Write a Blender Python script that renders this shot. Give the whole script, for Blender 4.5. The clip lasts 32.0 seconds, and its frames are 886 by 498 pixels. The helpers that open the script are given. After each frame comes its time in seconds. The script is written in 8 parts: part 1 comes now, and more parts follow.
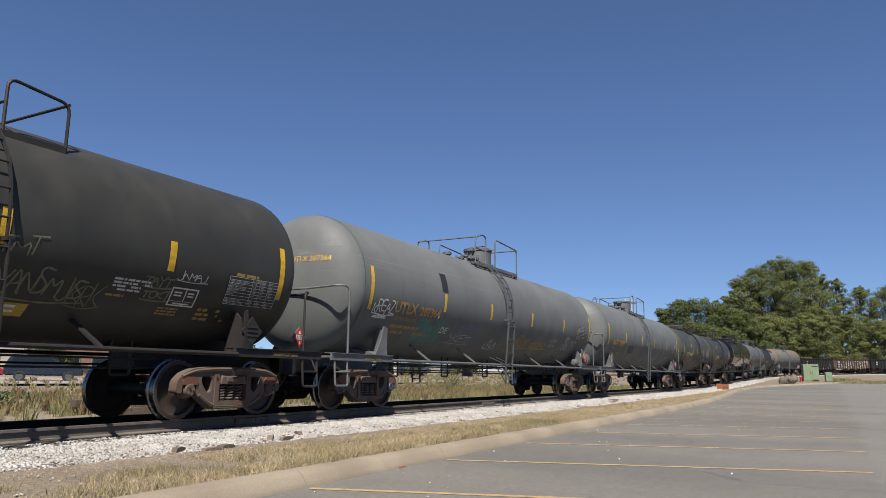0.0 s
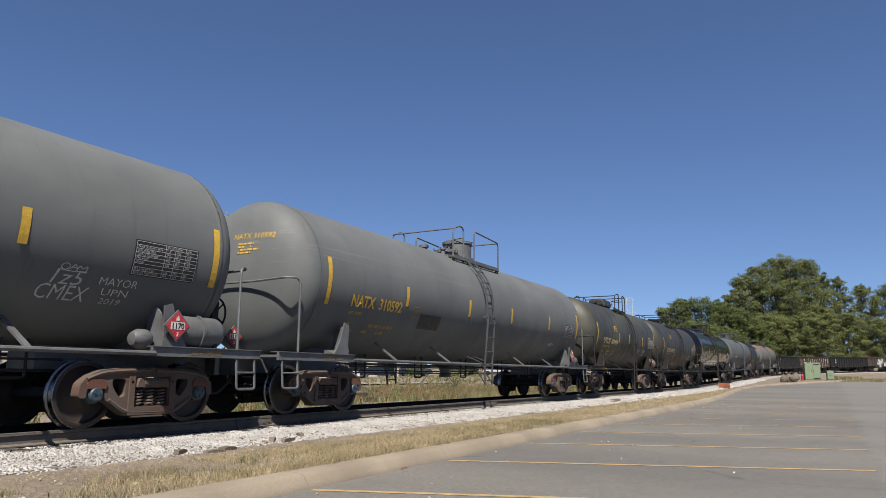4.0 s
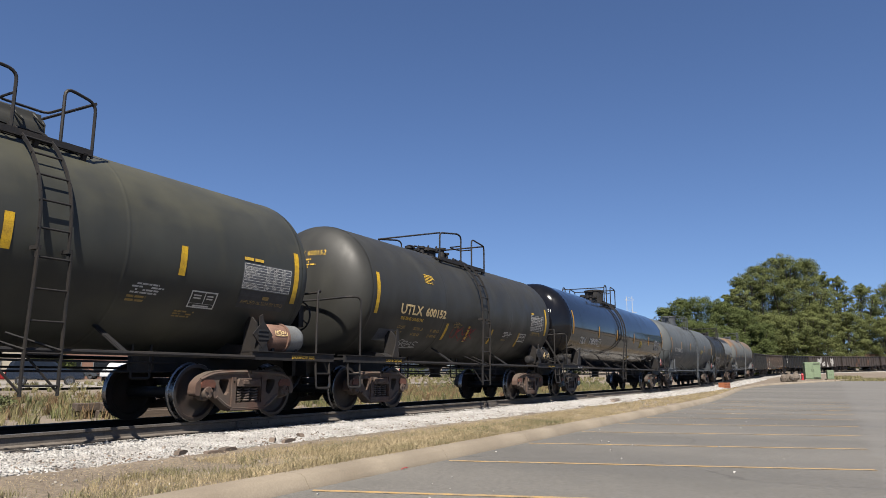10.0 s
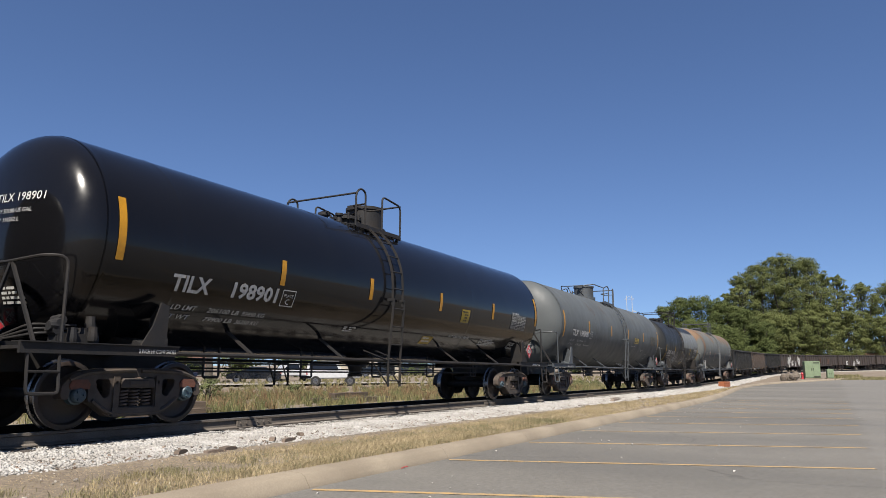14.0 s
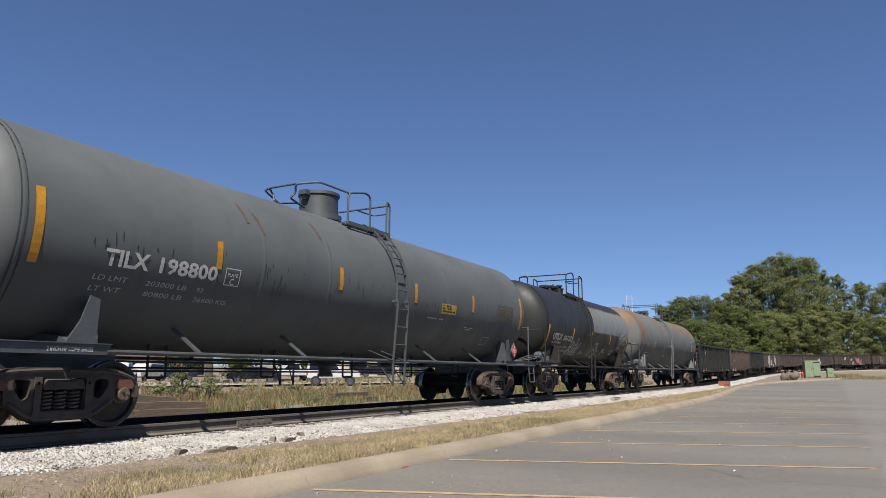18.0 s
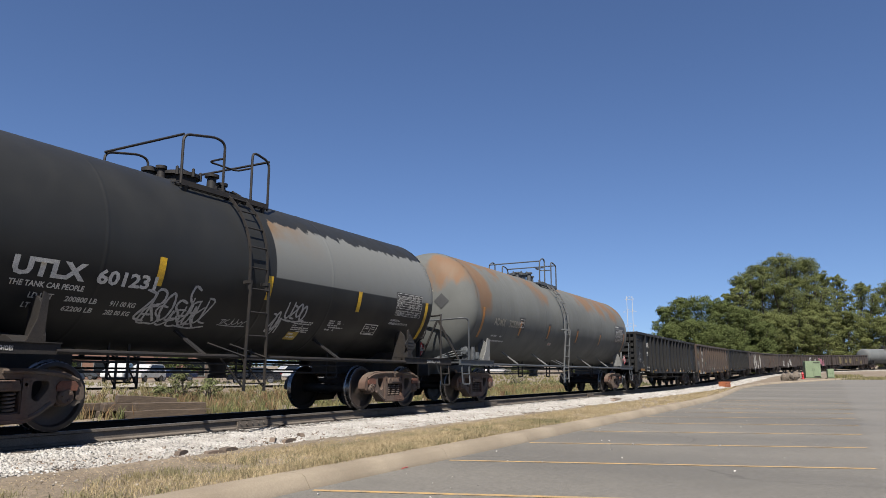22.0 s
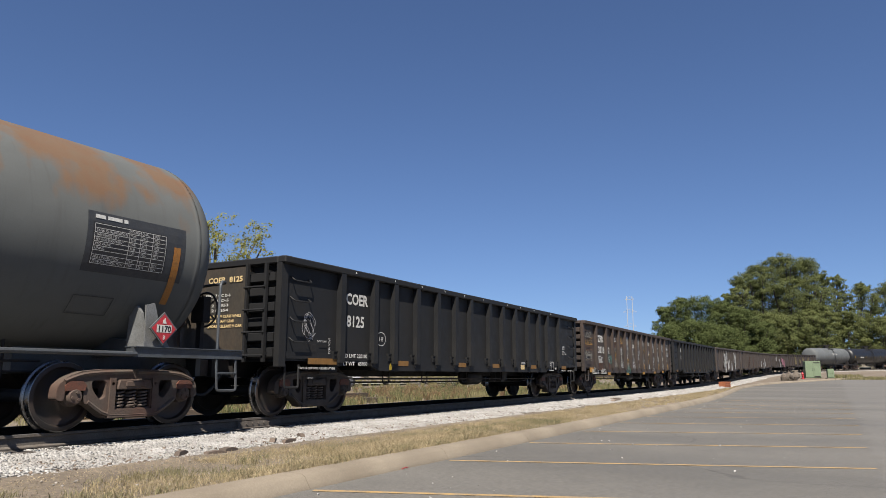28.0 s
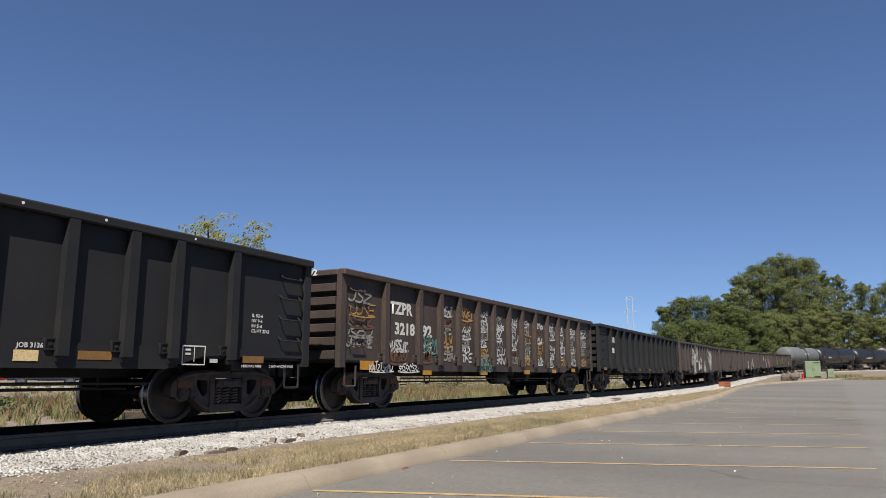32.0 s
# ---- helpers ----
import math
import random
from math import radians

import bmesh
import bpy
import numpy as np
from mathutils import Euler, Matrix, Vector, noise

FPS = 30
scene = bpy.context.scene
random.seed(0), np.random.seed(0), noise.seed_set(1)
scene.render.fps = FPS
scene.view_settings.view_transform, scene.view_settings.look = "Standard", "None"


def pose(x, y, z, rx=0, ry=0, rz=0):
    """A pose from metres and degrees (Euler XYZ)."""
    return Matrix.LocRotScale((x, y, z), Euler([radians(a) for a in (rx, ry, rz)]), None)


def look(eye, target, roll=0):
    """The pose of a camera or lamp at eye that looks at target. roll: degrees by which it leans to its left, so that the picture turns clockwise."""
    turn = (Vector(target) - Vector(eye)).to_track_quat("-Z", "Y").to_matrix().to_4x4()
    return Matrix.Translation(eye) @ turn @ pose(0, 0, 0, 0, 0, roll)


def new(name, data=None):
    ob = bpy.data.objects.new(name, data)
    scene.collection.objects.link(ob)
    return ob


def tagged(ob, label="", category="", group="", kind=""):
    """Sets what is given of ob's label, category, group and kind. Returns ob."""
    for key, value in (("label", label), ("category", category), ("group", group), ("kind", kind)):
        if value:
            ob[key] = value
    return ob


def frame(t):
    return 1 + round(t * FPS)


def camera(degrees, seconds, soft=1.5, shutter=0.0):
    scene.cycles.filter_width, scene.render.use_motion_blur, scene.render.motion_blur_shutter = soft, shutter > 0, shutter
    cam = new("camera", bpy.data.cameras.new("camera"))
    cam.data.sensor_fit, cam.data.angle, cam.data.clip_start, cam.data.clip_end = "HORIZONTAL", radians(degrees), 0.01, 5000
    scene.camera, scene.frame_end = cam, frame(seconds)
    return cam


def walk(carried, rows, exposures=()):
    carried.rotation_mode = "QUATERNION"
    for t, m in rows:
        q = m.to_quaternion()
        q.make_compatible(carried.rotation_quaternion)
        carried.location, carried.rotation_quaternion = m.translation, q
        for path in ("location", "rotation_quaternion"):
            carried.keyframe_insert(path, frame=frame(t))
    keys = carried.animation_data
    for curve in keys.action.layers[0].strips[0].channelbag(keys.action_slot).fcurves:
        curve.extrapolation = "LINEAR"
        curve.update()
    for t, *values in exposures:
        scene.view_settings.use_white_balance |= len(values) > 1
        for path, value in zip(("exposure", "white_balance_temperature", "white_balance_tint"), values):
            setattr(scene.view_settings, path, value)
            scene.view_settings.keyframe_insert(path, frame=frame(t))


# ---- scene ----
cam = camera(64.11, 32.0, soft=0.6)
walk(cam, [(t, pose(0, -9.828, 0.739, 90 + p, r, y)) for t, y, p, r in (
    (0.0, -61.396, 10.039, -0.616), (0.6, -61.344, 10.05, -0.43), (1.2, -61.319, 10.058, -0.354), (2.2, -61.31, 10.066, -0.334),
    (3.5, -61.299, 10.084, -0.274), (6.5, -61.259, 10.113, -0.249), (10.0, -61.279, 10.108, -0.143), (13.0, -61.284, 10.045, -0.124),
    (16.5, -61.274, 10.03, -0.069), (19.0, -61.269, 10.03, -0.051), (22.0, -61.257, 10.078, -0.019), (24.0, -61.255, 10.087, -0.008),
    (28.0, -61.256, 10.088, 0.0), (32.0, -61.254, 10.088, 0.0))],
    exposures=[(0.0, 1.18, 6500, 11.0), (2.0, 1.09, 6500, 11.0), (4.0, 1.14, 6500, 11.0), (7.0, 1.18, 6500, 11.0), (8.5, 1.25, 6500, 11.0), (17.0, 1.24, 6500, 11.0), (19.0, 1.14, 6500, 11.0), (22.5, 1.24, 6500, 11.0), (23.5, 1.24, 6500, 11.0), (25.0, 1.12, 6500, 11.0), (28.5, 1.14, 6500, 11.0), (32.0, 1.14, 6500, 11.0)])

# ---- light ----
SUN_TO = Vector((-0.64, -0.345, 1.0)).normalized()
world = bpy.data.worlds.new("world")
scene.world = world
world.use_nodes = True
wn = world.node_tree.nodes
sky = wn.new("ShaderNodeTexSky")
sky.sky_type = "NISHITA"
sky.sun_disc = False
sky.sun_elevation = math.asin(SUN_TO.z)
sky.sun_rotation = math.atan2(SUN_TO.x, SUN_TO.y)
sky.altitude, sky.air_density, sky.dust_density, sky.ozone_density = 400, 0.9, 0.65, 6.0
# the low sky is as deep as the sky some degrees higher
around = wn.new("ShaderNodeTexCoord")
lifted = wn.new("ShaderNodeVectorMath")
lifted.operation, lifted.inputs[1].default_value = "ADD", (0, 0, 0.043)
world.node_tree.links.new(around.outputs["Generated"], lifted.inputs[0])
world.node_tree.links.new(lifted.outputs[0], sky.inputs[0])
haze = wn.new("ShaderNodeMix")
haze.data_type, haze.blend_type = "RGBA", "MULTIPLY"
haze.inputs[0].default_value, haze.inputs[7].default_value = 1.0, (0.95, 0.96, 1.04, 1)
world.node_tree.links.new(sky.outputs[0], haze.inputs[6])
world.node_tree.links.new(haze.outputs[2], wn["Background"].inputs[0])
wn["Background"].inputs[1].default_value = 0.050
sun_data = bpy.data.lights.new("sun", "SUN")
sun_data.energy, sun_data.angle, sun_data.color = 5.0, radians(0.53), (1.0, 0.935, 0.83)
sun = new("sun", sun_data)
sun.matrix_basis = look(SUN_TO * 60, (0, 0, 0))

# ---- materials ----
MATS = {}
DULL = 0.455  # every base colour scaled down, which deepens the shade beside sunlit parts


def mat(name, col, rough=0.6, metal=0.0, col2=None, scale=4.0, amount=0.5, fine=60.0, fine_amount=0.25, bump=0.0, bump_scale=120.0,
        stretch=(1, 1, 1), spread=0.0, spec=0.5, coat=0.0):
    """A surface with variation at two scales: broad stains of col2 and a fine grain. spread: lightness varied from piece to piece."""
    if name in MATS:
        return MATS[name]
    m = bpy.data.materials.new(name)
    m.use_nodes = True
    nt = m.node_tree
    b = nt.nodes["Principled BSDF"]
    b.inputs["Roughness"].default_value, b.inputs["Metallic"].default_value = rough, metal
    b.inputs["Specular IOR Level"].default_value = spec
    b.inputs["Coat Weight"].default_value = coat
    tc = nt.nodes.new("ShaderNodeTexCoord")
    mp = nt.nodes.new("ShaderNodeMapping")
    mp.inputs["Scale"].default_value = stretch
    nt.links.new(tc.outputs["Object"], mp.inputs[0])

    def noise_tex(s, detail=5.0):
        n = nt.nodes.new("ShaderNodeTexNoise")
        n.inputs["Scale"].default_value, n.inputs["Detail"].default_value = s, detail
        nt.links.new(mp.outputs[0], n.inputs["Vector"])
        return n

    def mix(fac, a, b_, kind="MIX"):
        n = nt.nodes.new("ShaderNodeMix")
        n.data_type, n.blend_type = "RGBA", kind
        for sock, val in ((0, fac), (6, a), (7, b_)):
            if hasattr(val, "is_output"):
                nt.links.new(val, n.inputs[sock])
            else:
                n.inputs[sock].default_value = val if sock == 0 else (*val[:3], 1)
        return n.outputs[2]

    def ramp(src, lo, hi, a=0.0, b_=1.0):
        n = nt.nodes.new("ShaderNodeMapRange")
        n.inputs[1].default_value, n.inputs[2].default_value, n.inputs[3].default_value, n.inputs[4].default_value = lo, hi, a, b_
        nt.links.new(src, n.inputs[0])
        return n.outputs[0]
    col, c2 = tuple(x * DULL for x in col), tuple(x * DULL for x in (col2 or tuple(x * 0.6 for x in col)))
    out = mix(ramp(noise_tex(scale).outputs[0], 0.38, 0.66, 0.0, amount), col, c2)
    g = ramp(noise_tex(fine, 3.0).outputs[0], 0.3, 0.7, 1 - fine_amount, 1 + fine_amount)
    gv = nt.nodes.new("ShaderNodeCombineColor")
    for i in range(3):
        nt.links.new(g, gv.inputs[i])
    out = mix(1.0, out, gv.outputs[0], "MULTIPLY")
    if spread:
        oi = nt.nodes.new("ShaderNodeObjectInfo")
        ge = nt.nodes.new("ShaderNodeNewGeometry")
        ad = nt.nodes.new("ShaderNodeMath")
        ad.operation = "ADD"
        nt.links.new(oi.outputs["Random"], ad.inputs[0])
        nt.links.new(ge.outputs["Random Per Island"], ad.inputs[1])
        fr = nt.nodes.new("ShaderNodeMath")
        fr.operation = "FRACT"
        nt.links.new(ad.outputs[0], fr.inputs[0])
        k = ramp(fr.outputs[0], 0, 1, 1 - spread, 1 + spread)
        kv = nt.nodes.new("ShaderNodeCombineColor")
        for i in range(3):
            nt.links.new(k, kv.inputs[i])
        out = mix(1.0, out, kv.outputs[0], "MULTIPLY")
    nt.links.new(out, b.inputs["Base Color"])
    r = ramp(noise_tex(scale * 2.3).outputs[0], 0.3, 0.7, max(0.02, rough - 0.08), min(1, rough + 0.1))
    nt.links.new(r, b.inputs["Roughness"])
    if bump:
        bn = nt.nodes.new("ShaderNodeBump")
        bn.inputs["Strength"].default_value, bn.inputs["Distance"].default_value = 1.0, bump
        nt.links.new(noise_tex(bump_scale, 4.0).outputs[0], bn.inputs["Height"])
        nt.links.new(bn.outputs[0], b.inputs["Normal"])
    MATS[name] = m
    return m


M_STEEL_DARK = mat("dark_steel", (0.030, 0.030, 0.032), 0.6, 0, (0.050, 0.042, 0.036), 3, 0.7, spec=0.2)
M_STEEL_GREY = mat("grey_painted_steel", (0.165, 0.178, 0.19), 0.55, 0, (0.11, 0.105, 0.10), 3, 0.7)
M_WHEEL = mat("wheel_steel", (0.022, 0.019, 0.017), 0.6, 0.1, (0.075, 0.042, 0.028), 2.2, 0.8)
M_TREAD = mat("polished_tread", (0.42, 0.42, 0.43), 0.28, 1.0, (0.25, 0.24, 0.23), 6, 0.5)
M_FRAME_RUST = mat("cast_steel_brown", (0.130, 0.100, 0.078), 0.8, 0, (0.130, 0.068, 0.046), 2.6, 1.0, 45, 0.18, bump=0.004, bump_scale=70)
M_FRAME_DARK = mat("cast_steel_dark", (0.052, 0.042, 0.035), 0.75, 0, (0.100, 0.072, 0.054), 4, 0.8, bump=0.002)
M_SPRING = mat("spring_steel", (0.13, 0.095, 0.075), 0.7, 0, (0.08, 0.06, 0.05), 8, 0.6)
M_ADAPTER = mat("rust_red_steel", (0.20, 0.065, 0.035), 0.8, 0, (0.11, 0.055, 0.04), 9, 0.7)
M_CAP_BLUE = mat("blue_bearing_cap", (0.05, 0.095, 0.125), 0.5)
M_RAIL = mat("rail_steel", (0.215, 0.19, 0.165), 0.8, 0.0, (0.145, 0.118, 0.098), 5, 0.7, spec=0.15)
# same rail steel, darkened to hold the train's shade on the far rail
M_RAIL_FAR = mat("shaded_rail_steel", (0.050, 0.042, 0.036), 0.85, 0.0, (0.035, 0.03, 0.027), 5, 0.7, spec=0.1)
M_RAILHEAD = mat("rail_running_face", (0.26, 0.25, 0.24), 0.5, 0.6, (0.16, 0.15, 0.14), 5, 0.5)
M_TIE = mat("creosoted_tie", (0.075, 0.062, 0.052), 0.9, 0, (0.13, 0.11, 0.095), 6, 0.8, stretch=(6, 1, 6), bump=0.004, bump_scale=40)
M_YELLOW = mat("yellow_reflective", (0.92, 0.56, 0.014), 0.5, 0, (0.42, 0.25, 0.03), 9, 0.5)
M_WHITE = mat("white_paint", (0.95, 0.94, 0.88), 0.6, 0, (0.45, 0.43, 0.40), 20, 0.4)
M_OCHRE = mat("yellow_lettering", (0.92, 0.57, 0.05), 0.6, 0, (0.56, 0.37, 0.07), 20, 0.5)
M_CREAM = mat("cream_lettering", (1.0, 0.76, 0.38), 0.6, 0, (0.84, 0.60, 0.28), 20, 0.5)
M_DIMWHITE = mat("faded_white_lettering", (0.78, 0.78, 0.75), 0.7, 0, (0.54, 0.54, 0.52), 20, 0.6)
M_DIMOCHRE = mat("faded_ochre_lettering", (0.46, 0.31, 0.085), 0.7, 0, (0.32, 0.23, 0.08), 20, 0.6)
M_BLACKPANEL = mat("black_stencil_panel", (0.022, 0.022, 0.023), 0.6)
M_RED = mat("placard_red", (0.72, 0.045, 0.06), 0.5)
M_OCHREFADE = mat("worn_ochre_lettering", (0.62, 0.34, 0.06), 0.7, 0, (0.42, 0.28, 0.12), 14, 0.8)
M_CREAMFADE = mat("worn_cream_lettering", (0.42, 0.40, 0.33), 0.7, 0, (0.26, 0.25, 0.22), 14, 0.8)
M_PANELDARK = mat("slate_panel", (0.048, 0.052, 0.058), 0.6)
M_STEEL_PALE = mat("pale_grey_steel", (0.26, 0.27, 0.27), 0.55, 0, (0.17, 0.165, 0.155), 3, 0.7)
M_STEEL_SLATE = mat("slate_painted_steel", (0.085, 0.10, 0.115), 0.55, 0, (0.06, 0.06, 0.062), 3, 0.7)
M_ADAPTERPALE = mat("rusted_tank_brown", (0.27, 0.15, 0.105), 0.7, 0, (0.20, 0.11, 0.08), 5, 0.8)
M_ADAPTERDARK = mat("dark_rust", (0.13, 0.065, 0.05), 0.8, 0, (0.08, 0.06, 0.055), 7, 0.8)
M_ORANGE2 = mat("faded_orange_strip", (0.52, 0.20, 0.02), 0.5, 0, (0.38, 0.19, 0.05), 9, 0.6)
M_DULLORANGE = mat("dull_orange_strip", (0.32, 0.155, 0.03), 0.6, 0, (0.22, 0.12, 0.03), 9, 0.6)
M_TAGRUST = mat("rust_brown_spray", (0.19, 0.085, 0.04), 0.7, 0, (0.12, 0.07, 0.05), 9, 0.7)
M_PINK = mat("pink_spray", (0.50, 0.16, 0.24), 0.6, 0, (0.40, 0.25, 0.27), 3, 0.7)
M_HOPPER = mat("pale_hopper_paint", (0.46, 0.42, 0.37), 0.6, 0, (0.33, 0.29, 0.25), 1.2, 0.7)
M_CONCRETE = mat("tan_concrete", (0.380, 0.318, 0.235), 0.9, 0, (0.250, 0.203, 0.147), 0.8, 0.75, 50, 0.10, 0.004, 90, spread=0.06)
M_LINE = mat("yellow_line_paint", (0.62, 0.40, 0.15), 0.8, 0, (0.36, 0.28, 0.18), 7, 0.9)
M_BALLAST = mat("white_limestone", (0.62, 0.605, 0.575), 0.9, 0, (0.40, 0.37, 0.335), 2.4, 0.7, 40, 0.12, spread=0.22)
# near-black bed colour with the train's shade painted in
M_BED_SHADE = mat("shaded_ballast_bed", (0.075, 0.062, 0.052), 0.95, 0, (0.045, 0.038, 0.034), 2.5, 0.8, 30, 0.5, 0.03, 25)
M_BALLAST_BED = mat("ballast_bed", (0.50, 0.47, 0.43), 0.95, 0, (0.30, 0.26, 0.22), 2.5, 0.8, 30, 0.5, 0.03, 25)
M_DIRT = mat("dry_ground", (0.295, 0.237, 0.175), 0.95, 0, (0.19, 0.15, 0.108), 0.55, 0.9, 14, 0.28, 0.02, 18)
M_GRASS_DRY = mat("dry_grass", (0.56, 0.45, 0.265), 0.85, 0, (0.42, 0.335, 0.18), 1.6, 1.0, 6, 0.15, spread=0.45)
M_WEEDS = mat("roadside_weeds", (0.31, 0.262, 0.122), 0.8, 0, (0.20, 0.19, 0.065), 0.8, 1.0, 6, 0.2, spread=0.4)
# ballast stones under the train, their grey darkened to stand for its shade
M_BALLAST_SHADE = mat("shaded_ballast", (0.13, 0.115, 0.10), 0.95, 0, (0.07, 0.06, 0.052), 1.2, 0.6, 40, 0.12, spread=0.25)
M_PEBBLE = mat("verge_pebbles", (0.62, 0.58, 0.52), 0.95, 0, (0.28, 0.24, 0.20), 1.2, 0.6, 40, 0.12, spread=0.35)
M_CHIPS = mat("brown_chips", (0.26, 0.20, 0.155), 0.95, 0, (0.16, 0.11, 0.085), 1.2, 0.7, 40, 0.2, spread=0.45)
M_GRASS_GREEN = mat("green_grass", (0.20, 0.195, 0.085), 0.8, 0, (0.36, 0.29, 0.15), 1.1, 0.9, 6, 0.15, spread=0.35)
M_WEEDS_RED = mat("rusty_weeds", (0.22, 0.125, 0.06), 0.85, 0, (0.30, 0.21, 0.10), 0.9, 0.9, 6, 0.2, spread=0.4)
M_WEEDS_GREEN = mat("green_weeds", (0.115, 0.145, 0.04), 0.8, 0, (0.19, 0.19, 0.07), 0.9, 0.9, 6, 0.2, spread=0.4)
M_PALEPAVE = mat("pale_concrete_paving", (0.40, 0.36, 0.31), 0.9, 0, (0.33, 0.30, 0.26), 0.4, 0.8, 30, 0.12)
M_CREAMWALL = mat("cream_render", (0.58, 0.52, 0.42), 0.85, 0, (0.48, 0.43, 0.35), 0.6, 0.6)
M_TANBAND = mat("tan_roof_band", (0.36, 0.22, 0.13), 0.8)
M_BRICKRED = mat("brown_brick_wall", (0.26, 0.14, 0.10), 0.9, 0, (0.20, 0.11, 0.085), 1.5, 0.7)
M_CABINET = mat("pale_green_enamel", (0.28, 0.37, 0.22), 0.5, 0, (0.21, 0.28, 0.16), 1.5, 0.5)
M_ROCK = mat("boulder_stone", (0.20, 0.16, 0.125), 0.9, 0, (0.15, 0.13, 0.105), 2.5, 0.8, bump=0.03, bump_scale=8)
M_CRATE = mat("orange_plastic", (0.55, 0.17, 0.06), 0.6, 0, (0.42, 0.16, 0.08), 4, 0.7)
M_MAST = mat("galvanised_steel", (0.62, 0.64, 0.67), 0.6, 0.2)
M_BARK = mat("bark", (0.12, 0.10, 0.08), 0.9, 0, (0.07, 0.06, 0.05), 3, 0.8, bump=0.02, bump_scale=12)
M_TIMBER = mat("weathered_timber", (0.135, 0.098, 0.07), 0.9, 0, (0.08, 0.06, 0.047), 4, 0.8, stretch=(1, 8, 8), bump=0.006, bump_scale=20)


def asphalt():
    """Worn asphalt: stone grain, drawn-out stains, fine cracks, and a paler lane past the stalls."""
    m = mat("worn_asphalt", (0.218, 0.205, 0.182), 0.9, 0, (0.160, 0.152, 0.138), 0.30, 1.0, 60, 0.26, 0.006, 200, stretch=(1.0, 0.28, 1))
    nt = m.node_tree
    L = nt.links.new
    bsdf = nt.nodes["Principled BSDF"]
    src = bsdf.inputs["Base Color"].links[0].from_socket
    tc = nt.nodes.new("ShaderNodeTexCoord")

    def node(kind, **inputs):
        n = nt.nodes.new(kind)
        for key, val in inputs.items():
            n.inputs[key].default_value = val
        return n

    def ranged(sock, lo, hi, a, b):
        n = nt.nodes.new("ShaderNodeMapRange")
        for i, q in zip((1, 2, 3, 4), (lo, hi, a, b)):
            n.inputs[i].default_value = q
        L(sock, n.inputs[0])
        return n.outputs[0]

    def times(a, b):
        n = nt.nodes.new("ShaderNodeMath")
        n.operation = "MULTIPLY"
        L(a, n.inputs[0]), L(b, n.inputs[1])
        return n.outputs[0]
    warp = node("ShaderNodeTexNoise", Scale=1.3, Detail=6.0)
    L(tc.outputs["Object"], warp.inputs["Vector"])
    add = nt.nodes.new("ShaderNodeVectorMath")
    add.operation = "MULTIPLY_ADD"
    add.inputs[1].default_value = (0.9, 0.9, 0.0)
    L(warp.outputs["Color"], add.inputs[0]), L(tc.outputs["Object"], add.inputs[2])
    cell = node("ShaderNodeTexVoronoi", Scale=0.16)
    cell.feature = "DISTANCE_TO_EDGE"
    L(add.outputs[0], cell.inputs["Vector"])
    gaps = node("ShaderNodeTexNoise", Scale=0.35, Detail=2.0)
    L(tc.outputs["Object"], gaps.inputs["Vector"])
    crack = times(ranged(cell.outputs["Distance"], 0.0015, 0.005, 0.55, 0.0), ranged(gaps.outputs[0], 0.48, 0.56, 0.0, 1.0))
    spots = node("ShaderNodeTexNoise", Scale=0.9, Detail=5.0, Roughness=0.65)
    L(tc.outputs["Object"], spots.inputs["Vector"])
    stain = ranged(spots.outputs[0], 0.52, 0.72, 0.0, 0.35)
    pale = ranged(spots.outputs[0], 0.44, 0.28, 0.0, 0.22)
    sep = nt.nodes.new("ShaderNodeSeparateXYZ")
    L(add.outputs[0], sep.inputs[0])
    lane = ranged(sep.outputs[1], -9.72, -9.82, 0.0, 0.30)
    out = src
    for fac, col in ((lane, (0.117, 0.113, 0.106)), (pale, (0.120, 0.115, 0.105)), (stain, (0.056, 0.054, 0.050)), (crack, (0.030, 0.028, 0.026))):
        mx = nt.nodes.new("ShaderNodeMix")
        mx.data_type = "RGBA"
        mx.inputs[7].default_value = (*col, 1)
        L(fac, mx.inputs[0]), L(out, mx.inputs[6])
        out = mx.outputs[2]
    L(out, bsdf.inputs["Base Color"])
    return m


M_ASPHALT = asphalt()


def leaf_mat(name, a, b_):
    """Leaves: dull above, and letting some light through."""
    m = mat(name, a, 0.7, 0, b_, 0.22, 1.0, 3, 0.15, spread=0.10, spec=0.06)
    nt = m.node_tree
    b = nt.nodes["Principled BSDF"]
    thin = nt.nodes.new("ShaderNodeBsdfTranslucent")
    both = nt.nodes.new("ShaderNodeMixShader")
    both.inputs[0].default_value = 0.48
    nt.links.new(b.inputs["Base Color"].links[0].from_socket, thin.inputs[0])
    nt.links.new(b.outputs[0], both.inputs[1])
    nt.links.new(thin.outputs[0], both.inputs[2])
    nt.links.new(both.outputs[0], nt.nodes["Material Output"].inputs[0])
    return m


M_LEAF = leaf_mat("broad_leaves", (0.292, 0.325, 0.128), (0.20, 0.235, 0.090))
M_LEAF_LOW = leaf_mat("hedge_leaves", (0.215, 0.262, 0.098), (0.150, 0.188, 0.070))
M_LEAF_YELLOW = leaf_mat("turning_leaves", (0.56, 0.52, 0.13), (0.34, 0.36, 0.11))

